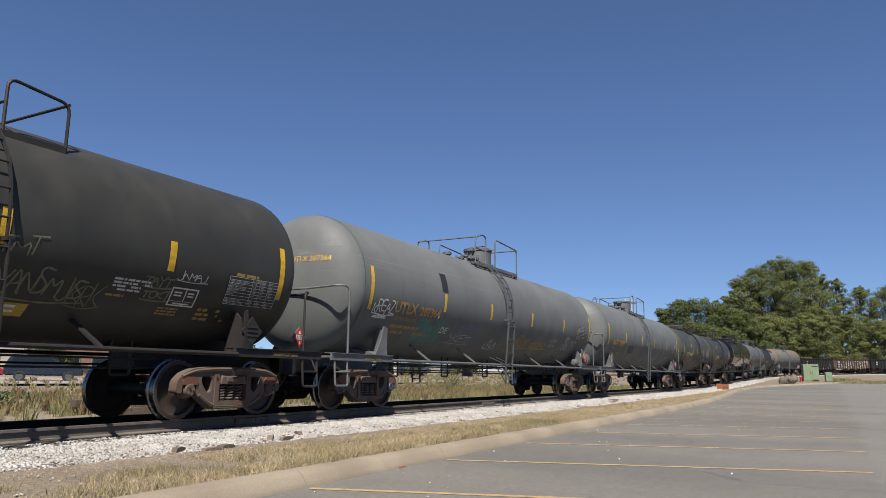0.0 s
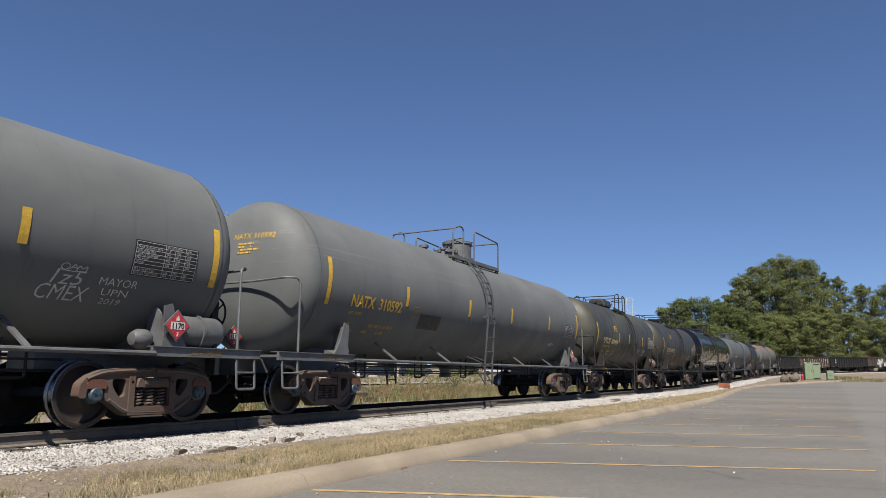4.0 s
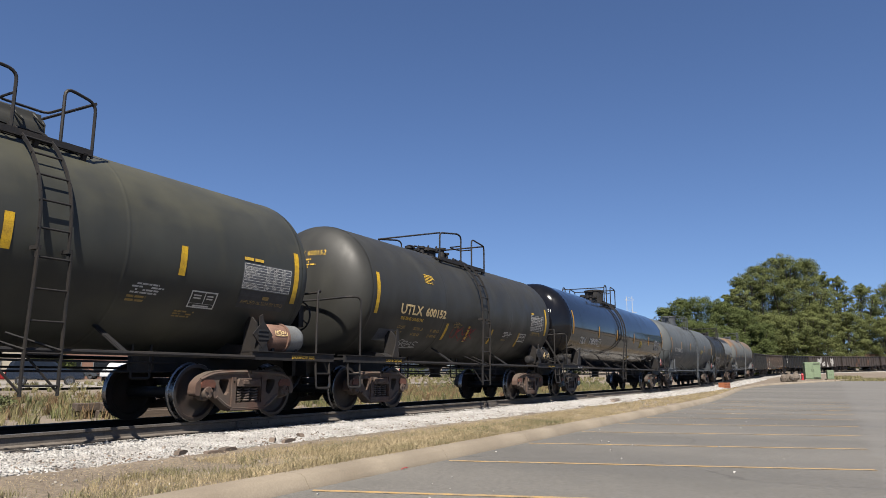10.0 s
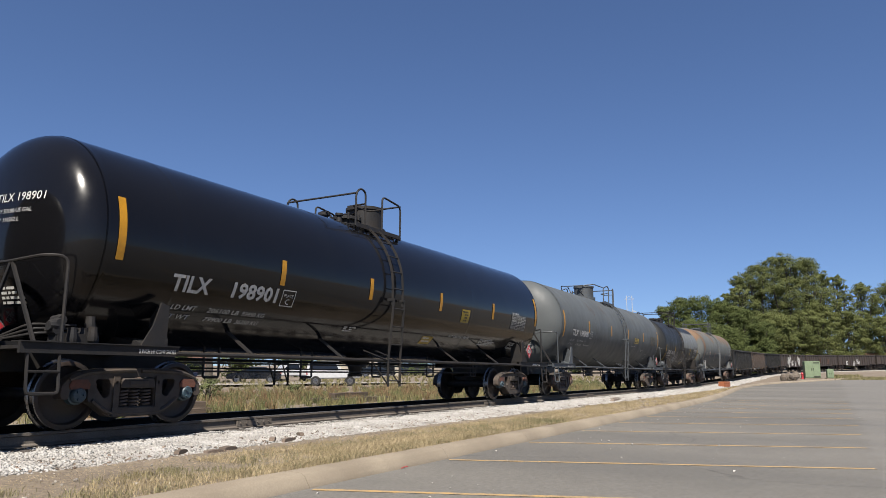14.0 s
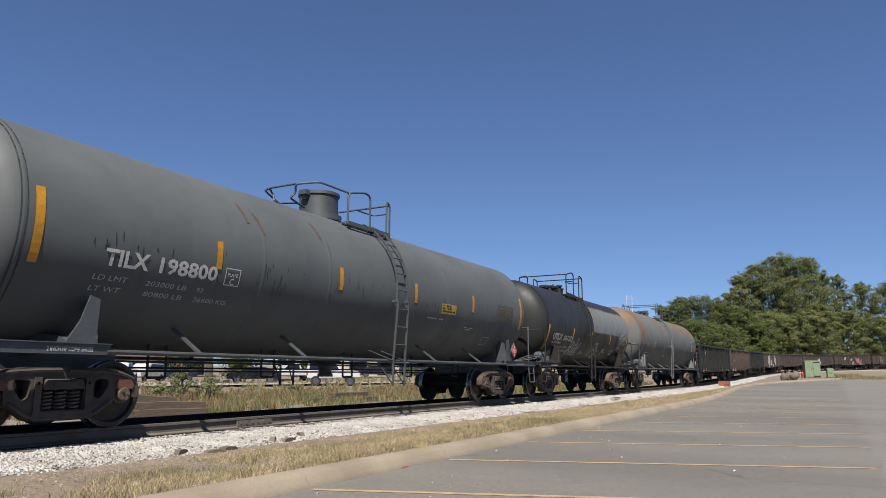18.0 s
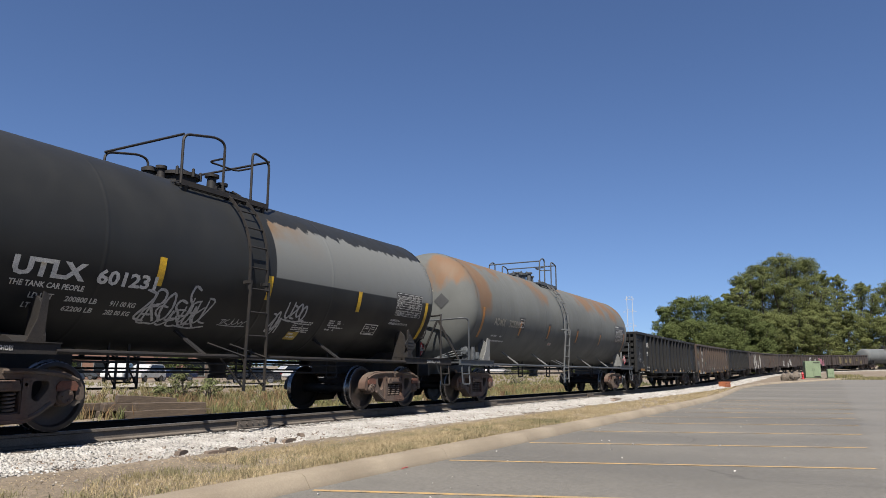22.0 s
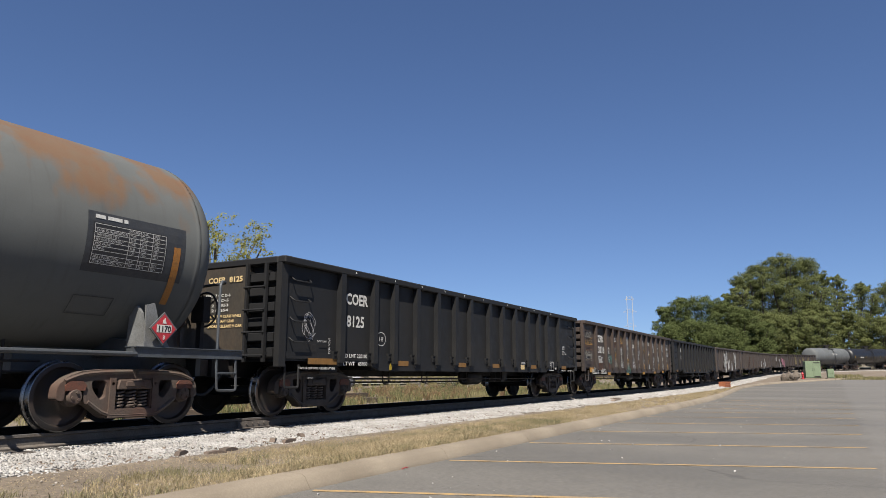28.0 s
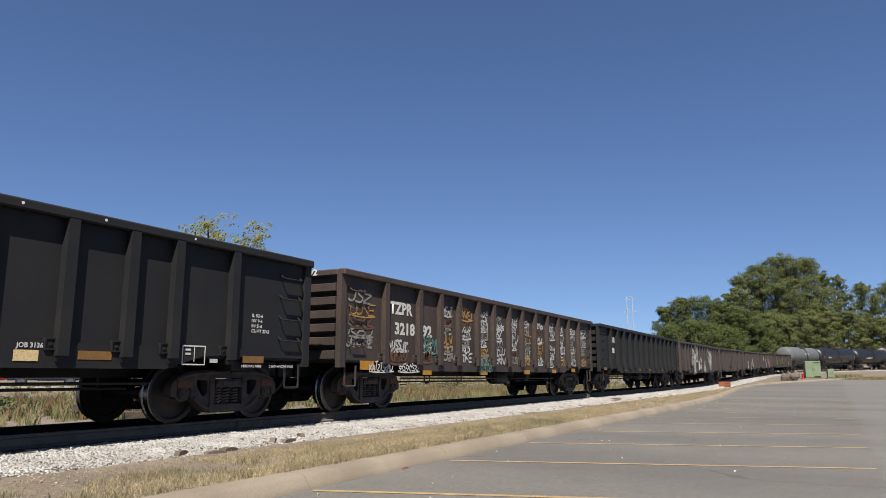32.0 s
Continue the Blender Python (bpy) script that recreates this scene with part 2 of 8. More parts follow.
# ---- mesh helpers ----


def box(bm, x0, x1, y0, y1, z0, z1, m=None):
    v = [bm.verts.new(Vector(c) if m is None else m @ Vector(c)) for c in
         ((x0, y0, z0), (x1, y0, z0), (x1, y1, z0), (x0, y1, z0), (x0, y0, z1), (x1, y0, z1), (x1, y1, z1), (x0, y1, z1))]
    for f in ((0, 3, 2, 1), (4, 5, 6, 7), (0, 1, 5, 4), (1, 2, 6, 5), (2, 3, 7, 6), (3, 0, 4, 7)):
        bm.faces.new([v[i] for i in f])


def bar(bm, a, b, w, h, up=(0, 0, 1)):
    """A square bar from a to b, w wide and h high."""
    a, b = Vector(a), Vector(b)
    d = b - a
    n = d.length
    d.normalize()
    s = d.cross(Vector(up))
    if s.length < 1e-4:
        s = d.cross(Vector((0, 1, 0)))
    s.normalize()
    u = s.cross(d)
    m = Matrix((d, s, u)).transposed().to_4x4()
    m.translation = a
    box(bm, 0, n, -w / 2, w / 2, -h / 2, h / 2, m)


def tube(bm, pts, r, seg=8, closed=False):
    """A round bar along the points."""
    pts = [Vector(q) for q in pts]
    n = len(pts)
    rings = []
    ref = None
    for i, q in enumerate(pts):
        if closed:
            d = pts[(i + 1) % n] - pts[i - 1]
        else:
            d = pts[min(i + 1, n - 1)] - pts[max(i - 1, 0)]
        d.normalize()
        if ref is None:
            ref = d.orthogonal().normalized()
        ref = (ref - d * ref.dot(d)).normalized()
        s = d.cross(ref)
        rings.append([bm.verts.new(q + (ref * math.cos(k * math.tau / seg) + s * math.sin(k * math.tau / seg)) * r) for k in range(seg)])
    for i in range(n if closed else n - 1):
        a, b = rings[i], rings[(i + 1) % n]
        for k in range(seg):
            bm.faces.new((a[k], a[(k + 1) % seg], b[(k + 1) % seg], b[k]))
    if not closed:
        bm.faces.new(rings[0][::-1])
        bm.faces.new(rings[-1])


def bend(pts, r=0.12, n=4):
    """Rounds the corners of a line of points."""
    pts = [Vector(q) for q in pts]
    out = [pts[0]]
    for a, q, b in zip(pts, pts[1:], pts[2:]):
        k = min(r, (a - q).length * 0.48, (b - q).length * 0.48)
        p0, p1 = q + (a - q).normalized() * k, q + (b - q).normalized() * k
        for i in range(n + 1):
            t = i / n
            out.append(p0 * (1 - t) ** 2 + q * 2 * t * (1 - t) + p1 * t * t)
    return out + [pts[-1]]


def prism(bm, pts, y0, y1, axis="y"):
    """A flat outline of (x, z) points, made solid from y0 to y1."""
    def at(q, k):
        return (q[0], k, q[1]) if axis == "y" else (k, q[0], q[1])
    a = [bm.verts.new(at(q, y0)) for q in pts]
    b = [bm.verts.new(at(q, y1)) for q in pts]
    n = len(pts)
    bm.faces.new(a)
    bm.faces.new(b[::-1])
    for i in range(n):
        bm.faces.new((a[i], b[i], b[(i + 1) % n], a[(i + 1) % n]))


def lathe(bm, prof, axis="x", seg=32, c=(0, 0, 0)):
    """Turns (along, radius) points round an axis through c."""
    rings = []
    for d, r in prof:
        ring = []
        for k in range(seg if r > 1e-5 else 1):
            a = k * math.tau / seg
            u, w = r * math.cos(a), r * math.sin(a)
            q = (d, -u, w) if axis == "x" else ((u, d, w) if axis == "y" else (u, w, d))
            ring.append(bm.verts.new((q[0] + c[0], q[1] + c[1], q[2] + c[2])))
        rings.append(ring)
    for a, b in zip(rings, rings[1:]):
        for k in range(seg):
            q = [a[k % len(a)], a[(k + 1) % len(a)], b[(k + 1) % len(b)], b[k % len(b)]]
            q = list(dict.fromkeys(q))
            if len(q) > 2:
                bm.faces.new(q)


def finish(bm, material, smooth=40, name="part"):
    me = bpy.data.meshes.new(name)
    bmesh.ops.recalc_face_normals(bm, faces=bm.faces)
    bm.to_mesh(me)
    bm.free()
    for mm in (material if isinstance(material, (list, tuple)) else [material]):
        me.materials.append(mm)
    if smooth:
        me.polygons.foreach_set("use_smooth", [True] * len(me.polygons))
        me.set_sharp_from_angle(angle=radians(smooth))
    return me


def part(name, bm, material, parent, label="", smooth=40, at=None):
    """Links a bmesh, or a mesh that is shared, as one part of a thing."""
    me = bm if isinstance(bm, bpy.types.Mesh) else finish(bm, material, smooth, name)
    ob = new(name, me)
    ob.parent = parent
    if at is not None:
        ob.matrix_basis = at
    return tagged(ob, label)


def cloud(name, verts, faces, material):
    """A mesh from arrays of points and of faces."""
    me = bpy.data.meshes.new(name)
    verts, faces = np.asarray(verts, np.float32), np.asarray(faces, np.int32)
    me.vertices.add(len(verts))
    me.vertices.foreach_set("co", verts.ravel())
    k = faces.shape[1]
    me.loops.add(faces.size)
    me.loops.foreach_set("vertex_index", faces.ravel())
    me.polygons.add(len(faces))
    me.polygons.foreach_set("loop_start", np.arange(0, faces.size, k, dtype=np.int32))
    me.update(calc_edges=True)
    me.validate()
    me.materials.append(material)
    return me


# ---- the line of the track ----
def rise(s):
    """The height of rail and land along the line: level, then climbing."""
    k = min(max(s - 40.0, 0.0), 30.0)
    return 0.0160 * k * k / 60.0 + 0.0160 * max(s - 70.0, 0.0)


TRACK = []
_x = _y = 0.0
for _i in range(0, 3200):
    _s = _i * 0.1 - 30
    if _s < 95:
        _h = 0.0
    elif _s < 120:
        _h = -(_s - 95) ** 2 / (2 * 25 * 140.0)
    else:
        _h = -(25 / 280.0 + (_s - 120) / 140.0)
    if _i == 0:
        _x = _s
    TRACK.append((_x, _y, _h))
    _x, _y = _x + 0.1 * math.cos(_h), _y + 0.1 * math.sin(_h)


def on_track(s):
    i = min(max((s + 30) * 10, 0), len(TRACK) - 2)
    k = int(i)
    a, b = TRACK[k], TRACK[k + 1]
    f = i - k
    return Vector((a[0] + (b[0] - a[0]) * f, a[1] + (b[1] - a[1]) * f, rise(s))), a[2] + (b[2] - a[2]) * f


SPEED = ((0, 4.857), (4, 4.809), (8, 4.794), (12, 4.719), (16, 4.822), (20, 4.654), (24, 4.27), (28, 3.909), (32, 3.692))


def travelled(t):
    d = 0.0
    for (t0, v0), (t1, v1) in zip(SPEED, SPEED[1:]):
        if t <= t0:
            break
        e = min(t, t1)
        ve = v0 + (v1 - v0) * (e - t0) / (t1 - t0)
        d += (v0 + ve) / 2 * (e - t0)
    return d


def car_rows(middle, centres):
    rows = []
    for i in range(33):
        s = middle - travelled(i)
        a, _ = on_track(s - centres / 2)
        b, _ = on_track(s + centres / 2)
        d = b - a
        c = (a + b) / 2
        rows.append((float(i), pose(c.x, c.y, c.z, 0, -math.degrees(math.atan2(d.z, math.hypot(d.x, d.y))), math.degrees(math.atan2(d.y, d.x)))))
    return rows


# ---- land ----
KERB = ((-40, -4.98), (26, -4.98), (36, -4.72), (44, -4.25), (52, -3.72), (60, -3.35), (67, -3.5), (73, -4.2), (78, -5.3), (84, -7.0), (90, -8.8), (96, -10.6), (110, -14.0), (400, -80))


def kerb_y(x):
    """The lot's edge beside the track: straight, nearing the rails, then bearing away round the lot's end."""
    for (x0, y0), (x1, y1) in zip(KERB, KERB[1:]):
        if x <= x1:
            k = (x - x0) / (x1 - x0)
            return y0 + (y1 - y0) * k
    return -80.0


def lot_z(x):
    return -0.42 + rise(x) * 0.95


def land_z(x, y):
    s = x
    base = rise(s)
    ky = kerb_y(x)
    cy = on_track(s)[0].y if x < 200 else on_track(200)[0].y
    d = y - cy
    if y < ky + 0.275:
        return lot_z(x) - 0.12
    if d < 0:
        a, b = ky - cy, -2.75
        za, zb = lot_z(x) + 0.14, base - 0.27
        if d < b:
            t = (d - a) / max(b - a, 0.1)
            return za + (zb - za) * t
        return base - 0.27
    if d < 2.2:
        return base - 0.27
    if d < 5:
        return base - 0.27 - 0.08 * (d - 2.2) / 2.8
    return base - 0.35 + min(0.33, (d - 5) * 0.0085)


def span(*runs):
    out = []
    for a, b, n in runs:
        out += [a + (b - a) * i / n for i in range(n)]
    return out + [runs[-1][1]]


GX = span((-400, -40, 6), (-40, 0, 10), (0, 40, 80), (40, 130, 60), (130, 240, 22), (240, 600, 8), (600, 2500, 4))
GY = span((-1500, -120, 5), (-120, -30, 9), (-30, -8, 11), (-8, -4.72, 14), (-4.72, -4.69, 1), (-4.69, -2.7, 10), (-2.7, 2.3, 5), (2.3, 9, 16), (9, 60, 20), (60, 240, 9), (240, 2500, 5))
_v = []
for _xx in GX:
    for _yy in GY:
        _n = 0.0
        if -4.5 < _yy < -2.7 or 2.3 < _yy < 60:
            _n = 0.03 * noise.noise((_xx * 0.8, _yy * 0.8, 0))
        # the rows of the sheet follow the kerb
        _yk = _yy + (kerb_y(_xx) + 4.98) * min(1.0, max(0.0, (_yy + 30) / 20.0), max(0.0, (-2.7 - _yy) / 1.5))
        _v.append((_xx, _yk, land_z(_xx, _yk) + _n))
_q = len(GY)
_f = [(i * _q + j, (i + 1) * _q + j, (i + 1) * _q + j + 1, i * _q + j + 1) for i in range(len(GX) - 1) for j in range(_q - 1)]
tagged(new("ground", cloud("ground", _v, _f, M_DIRT)), "dry bare dirt and grass ground beside the railway", "ground", kind="structure")

# asphalt lot
_v, _f = [], []
LX = span((-30, 0, 6), (0, 36, 30), (36, 110, 60))
LD = [0.0, 0.4, 1.0, 2.0, 4.0, 8.0, 16.0, 40.0, 110.0]
for _xx in LX:
    for _d in LD:
        _v.append((_xx, kerb_y(_xx) - 0.004 - _d, lot_z(_xx)))
_q = len(LD)
_f = [(i * _q + j + 1, (i + 1) * _q + j + 1, (i + 1) * _q + j, i * _q + j) for i in range(len(LX) - 1) for j in range(_q - 1)]
lot = tagged(new("parking_lot", cloud("parking_lot", _v, _f, M_ASPHALT)), "worn grey asphalt parking lot with faded yellow lines", "parking lot", kind="structure")

# painted stall lines
for _i in range(-1, 11):
    bm = bmesh.new()
    x0 = 5.95 + 2.93 * _i
    n = 14
    ring = []
    for k in range(n + 1):
        x, y = x0 + 1.80 * k / n, -5.06 - 5.10 * k / n
        z = lot_z(x) + 0.004
        ring.append([bm.verts.new((x - 0.045, y - 0.02, z)), bm.verts.new((x + 0.045, y + 0.02, z))])
    for a, b in zip(ring, ring[1:]):
        bm.faces.new((a[0], a[1], b[1], b[0]))
    part("stall_line", bm, M_LINE, lot, "faded yellow parking stall line", 0)

# kerb in cast lengths
kerb = tagged(new("kerb"), "weathered tan concrete kerb along the parking lot", "kerb", kind="structure")
_kx = -6.0
while _kx < 108:
    _ke = _kx + 3.0
    bm = bmesh.new()
    for a, b in ((_kx + 0.004, _kx + 1.5), (_kx + 1.5, _ke - 0.004)):
        for dy0, dy1, z0, z1, sl in ((0.0, 0.42, -0.1, 0.145, 0.05),):
            q = []
            for x in (a, b):
                z = lot_z(x)
                y = kerb_y(x)
                q.append([bm.verts.new((x, y + u, z + w)) for u, w in ((0.0, -0.1), (0.0, 0.008), (0.03, 0.05), (0.07, 0.115), (0.12, 0.145), (0.32, 0.155), (0.32, -0.1))])
            for i in range(7):
                j = (i + 1) % 7
                bm.faces.new((q[0][i], q[1][i], q[1][j], q[0][j]))
            bm.faces.new(q[0])
            bm.faces.new(q[1][::-1])
    part("kerb_length", bm, M_CONCRETE, kerb, "", 50)
    _kx = _ke

# track: bed, rails, ties
bm = bmesh.new()
_r = []
for _i in range(0, 125):
    s = -30 + _i * 2.0
    c, h = on_track(s)
    side = Vector((-math.sin(h), math.cos(h), 0))
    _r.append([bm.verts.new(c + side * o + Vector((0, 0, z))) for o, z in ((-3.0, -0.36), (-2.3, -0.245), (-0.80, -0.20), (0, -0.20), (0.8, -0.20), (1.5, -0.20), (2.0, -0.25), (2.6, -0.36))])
# the strip from near rail to past the far one has shade in its colour
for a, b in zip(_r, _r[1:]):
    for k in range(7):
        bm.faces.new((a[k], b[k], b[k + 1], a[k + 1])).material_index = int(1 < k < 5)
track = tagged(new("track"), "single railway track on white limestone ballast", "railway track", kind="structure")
part("ballast_bed", bm, [M_BALLAST_BED, M_BED_SHADE], track)
for _side in (-1, 1):
    bm = bmesh.new()
    prof = ((-0.07, -0.172), (0.07, -0.172), (0.07, -0.158), (0.012, -0.138), (0.010, -0.048), (0.036, -0.036), (0.036, -0.004), (0.026, 0.0), (-0.026, 0.0), (-0.036, -0.004), (-0.036, -0.036), (-0.010, -0.048), (-0.012, -0.138), (-0.07, -0.158))
    _r = []
    for _i in range(0, 125):
        s = -30 + _i * 2.0
        c, h = on_track(s)
        side = Vector((-math.sin(h), math.cos(h), 0))
        _r.append([bm.verts.new(c + side * (_side * 0.755 + o) + Vector((0, 0, z))) for o, z in prof])
    n = len(prof)
    for a, b in zip(_r, _r[1:]):
        for k in range(n):
            f = bm.faces.new((a[k], b[k], b[(k + 1) % n], a[(k + 1) % n]))
            f.material_index = 1 if k in (6, 7, 8) else 0
    # far rail: the train's shade is part of its colour
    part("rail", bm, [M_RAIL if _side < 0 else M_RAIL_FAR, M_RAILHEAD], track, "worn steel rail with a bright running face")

# ---- railway cars: shared running gear ----
R_WHEEL = 0.457


def mesh_wheel():
    bm = bmesh.new()
    # outer face towards -y, flange towards +y
    prof = [(-0.07, 0.0), (-0.07, 0.11), (-0.05, 0.14), (-0.012, 0.20), (0.0, 0.30), (-0.02, 0.365), (-0.065, 0.385), (-0.07, 0.39), (-0.07, 0.445), (-0.062, 0.455), (0.03, 0.457), (0.045, 0.48), (0.07, 0.482), (0.07, 0.38), (0.045, 0.36), (0.03, 0.28), (0.05, 0.14), (0.07, 0.11), (0.07, 0.0)]
    lathe(bm, prof, "y", 40)
    for f in bm.faces:
        r = max(math.hypot(v.co.x, v.co.z) for v in f.verts)
        q = min(math.hypot(v.co.x, v.co.z) for v in f.verts)
        f.material_index = 1 if q > 0.444 else 0
    return finish(bm, [M_WHEEL, M_TREAD], 40, "wheel")


def mesh_axle():
    bm = bmesh.new()
    lathe(bm, [(-1.0, 0.0), (-1.0, 0.08), (-0.8, 0.085), (-0.7, 0.1), (0, 0.085), (0.7, 0.1), (0.8, 0.085), (1.0, 0.08), (1.0, 0)], "y", 16)
    return finish(bm, M_STEEL_DARK, 40, "wheelset")


def mesh_cap():
    bm = bmesh.new()
    lathe(bm, [(-1.13, 0.0), (-1.13, 0.085), (-1.115, 0.10), (-1.06, 0.105), (-1.05, 0.125), (-0.96, 0.128), (-0.95, 0.0)], "y", 20)
    for k in range(3):
        a = k * math.tau / 3
        lathe(bm, [(-1.15, 0.0), (-1.15, 0.02), (-1.12, 0.02), (-1.12, 0)], "y", 6, (0.055 * math.cos(a), 0, 0.055 * math.sin(a)))
    return bm


def rounded(pts, r, n=3):
    """A closed outline with its corners rounded."""
    out = []
    m = len(pts)
    for i in range(m):
        a, q, b = (Vector((*pts[(i + d) % m], 0)) for d in (-1, 0, 1))
        k = min(r, (a - q).length * 0.45, (b - q).length * 0.45)
        p0, p1 = q + (a - q).normalized() * k, q + (b - q).normalized() * k
        out += [tuple((p0 * (1 - t) ** 2 + q * 2 * t * (1 - t) + p1 * t * t)[:2]) for t in [j / n for j in range(n + 1)]]
    return out


def plate(bm, outer, holes, y0, y1):
    """A cast plate in the (x, z) plane, from y0 to y1, with openings through it."""
    edges = []
    for loop in (outer, *holes):
        vs = [bm.verts.new((x, y0, z)) for x, z in loop]
        edges += [bm.edges.new((a, b)) for a, b in zip(vs, vs[1:] + vs[:1])]
    faces = [g for g in bmesh.ops.triangle_fill(bm, use_beauty=True, edges=edges)["geom"] if isinstance(g, bmesh.types.BMFace)]
    top = bmesh.ops.extrude_face_region(bm, geom=faces)["geom"]
    bmesh.ops.translate(bm, vec=(0, y1 - y0, 0), verts=[g for g in top if isinstance(g, bmesh.types.BMVert)])
    bmesh.ops.recalc_face_normals(bm, faces=bm.faces)
    sharp = [e for e in bm.edges if len(e.link_faces) == 2 and e.calc_face_angle(0) > 0.9]
    bmesh.ops.bevel(bm, geom=sharp, offset=0.016, segments=2, affect="EDGES", clamp_overlap=True)


def mesh_side_frame(material):
    """Cast truck side, seen from the near side, with its two windows, pedestals and spring opening."""
    bm = bmesh.new()
    half = [(0.0, 0.82), (0.50, 0.815), (0.82, 0.785), (1.00, 0.715), (1.13, 0.60), (1.15, 0.42), (1.03, 0.40), (1.02, 0.56), (0.97, 0.625), (0.82, 0.625), (0.765, 0.56), (0.755, 0.37), (0.67, 0.335), (0.45, 0.175), (0.36, 0.15), (0.0, 0.15)]
    outer = rounded(half[:-1] + [(-x, z) for x, z in reversed(half[1:])], 0.05, 3)
    window = [(0.435, 0.665), (0.655, 0.665), (0.645, 0.56), (0.52, 0.40), (0.435, 0.44)]
    holes = [rounded([(k * x, z) for x, z in window], 0.06, 3) for k in (-1, 1)]
    holes.append(rounded([(-0.29, 0.285), (0.29, 0.285), (0.29, 0.685), (-0.29, 0.685)], 0.03, 2))
    plate(bm, outer, holes, -1.10, -0.93)
    # raised ribs along the top member and round the windows
    for k in (-1, 1):
        tube(bm, bend([(k * 1.04, -1.10, 0.66), (k * 0.82, -1.105, 0.745), (k * 0.45, -1.105, 0.775), (k * 0.05, -1.105, 0.78)], 0.2, 3), 0.030, 6)
        tube(bm, bend([(k * 0.70, -1.10, 0.385), (k * 0.50, -1.105, 0.245), (k * 0.36, -1.105, 0.195), (0.0, -1.105, 0.19)], 0.1, 3), 0.030, 6)
        box(bm, min(k * 0.30, k * 0.39), max(k * 0.30, k * 0.39), -1.125, -1.09, 0.26, 0.70)
        lathe(bm, [(-1.125, 0.0), (-1.125, 0.022), (-1.09, 0.022), (-1.09, 0.0)], "y", 8, (k * 0.345, 0, 0.62))
    box(bm, -0.40, 0.40, -1.13, -0.87, 0.165, 0.27)
    return finish(bm, material, 35, "side_frame")


def mesh_spring():
    bm = bmesh.new()
    pts = [(0.068 * math.cos(a), -1.03 + 0.068 * math.sin(a), 0.285 + 0.25 * a / (5.5 * math.tau)) for a in [k * math.tau / 9 for k in range(int(5.5 * 9) + 1)]]
    tube(bm, pts, 0.0165, 5)
    return finish(bm, M_SPRING, 60, "spring")


def mesh_bolster(material):
    bm = bmesh.new()
    prism(bm, [(-0.28, 0.54), (0.28, 0.54), (0.28, 0.58), (0.25, 0.675), (-0.25, 0.675), (-0.28, 0.58)], -1.14, 1.14)
    box(bm, -0.16, 0.16, -1.155, -1.13, 0.575, 0.65)
    box(bm, -0.21, 0.21, -0.5, 0.5, 0.675, 0.76)
    bmesh.ops.bevel(bm, geom=list(bm.edges), offset=0.012, segments=1, affect="EDGES", clamp_overlap=True)
    return finish(bm, material, 35, "truck_bolster")


def mesh_rigging():
    bm = bmesh.new()
    for k in (-1, 1):
        bar(bm, (k * 0.40, -0.72, 0.42), (k * 0.40, 0.72, 0.42), 0.07, 0.09)
        for y in (-0.72, 0.72):
            prism(bm, [(k * 0.41, 0.25), (k * 0.41, 0.60), (k * 0.44, 0.60), (k * 0.455, 0.45), (k * 0.44, 0.25)][::k], y - 0.045, y + 0.045)
    bar(bm, (-0.4, 0, 0.40), (0.4, 0, 0.40), 0.03, 0.05)
    return finish(bm, M_STEEL_DARK, 0, "brake_beam")


WHEEL_ME, AXLE_ME = mesh_wheel(), mesh_axle()
CAP_MES = {n: finish(mesh_cap(), mm, 40, "bearing_cap") for n, mm in (("brown", M_FRAME_RUST), ("blue", M_CAP_BLUE), ("dark", M_FRAME_DARK))}
FRAME_MES = {"rust": mesh_side_frame(M_FRAME_RUST), "dark": mesh_side_frame(M_FRAME_DARK)}
BOLSTER_MES = {"rust": mesh_bolster(M_FRAME_RUST), "dark": mesh_bolster(M_FRAME_DARK)}
SPRING_ME, RIG_ME = mesh_spring(), mesh_rigging()
bm = bmesh.new()
prism(bm, [(-0.135, 0.535), (-0.15, 0.60), (-0.10, 0.66), (0.10, 0.66), (0.15, 0.60), (0.135, 0.535)], -1.12, -0.95)
ADAPTER_ME = finish(bm, M_ADAPTER, 30, "bearing_adapter")
TURNING = []


def truck(car, xc, style="rust", cap="brown", spin=True):
    """A four-wheel truck under a car: bolster, side frames, springs, and two wheelsets that turn."""
    b = part("truck_bolster", BOLSTER_MES[style], None, car, "brown cast steel truck" if style == "rust" else "dark cast steel truck", at=pose(xc, 0, 0))
    for turn in (0, 180):
        f = part("side_frame", FRAME_MES[style], None, b, at=pose(0, 0, 0, 0, 0, turn))
        for dx in (-0.19, 0.0, 0.19):
            part("spring", SPRING_ME, None, b, at=pose(dx, 0, 0, 0, 0, turn))
        for dx in (-0.889, 0.889):
            part("bearing_adapter", ADAPTER_ME, None, b, "rust-red bearing adapter", at=pose(dx, 0, 0, 0, 0, turn))
    part("brake_beam", RIG_ME, None, b)
    for dx in (-0.889, 0.889):
        w = part("wheelset", AXLE_ME, None, car, at=pose(xc + dx, 0, R_WHEEL))
        for turn in (0, 180):
            part("wheel", WHEEL_ME, None, w, "steel wheel with a polished rim", at=pose(0, -0.775 if turn == 0 else 0.775, 0, 0, 0, turn))
            part("bearing_cap", CAP_MES[cap], None, w, at=pose(0, 0, 0, 0, 0, turn))
        if spin:
            TURNING.append((w, xc + dx))
    return b


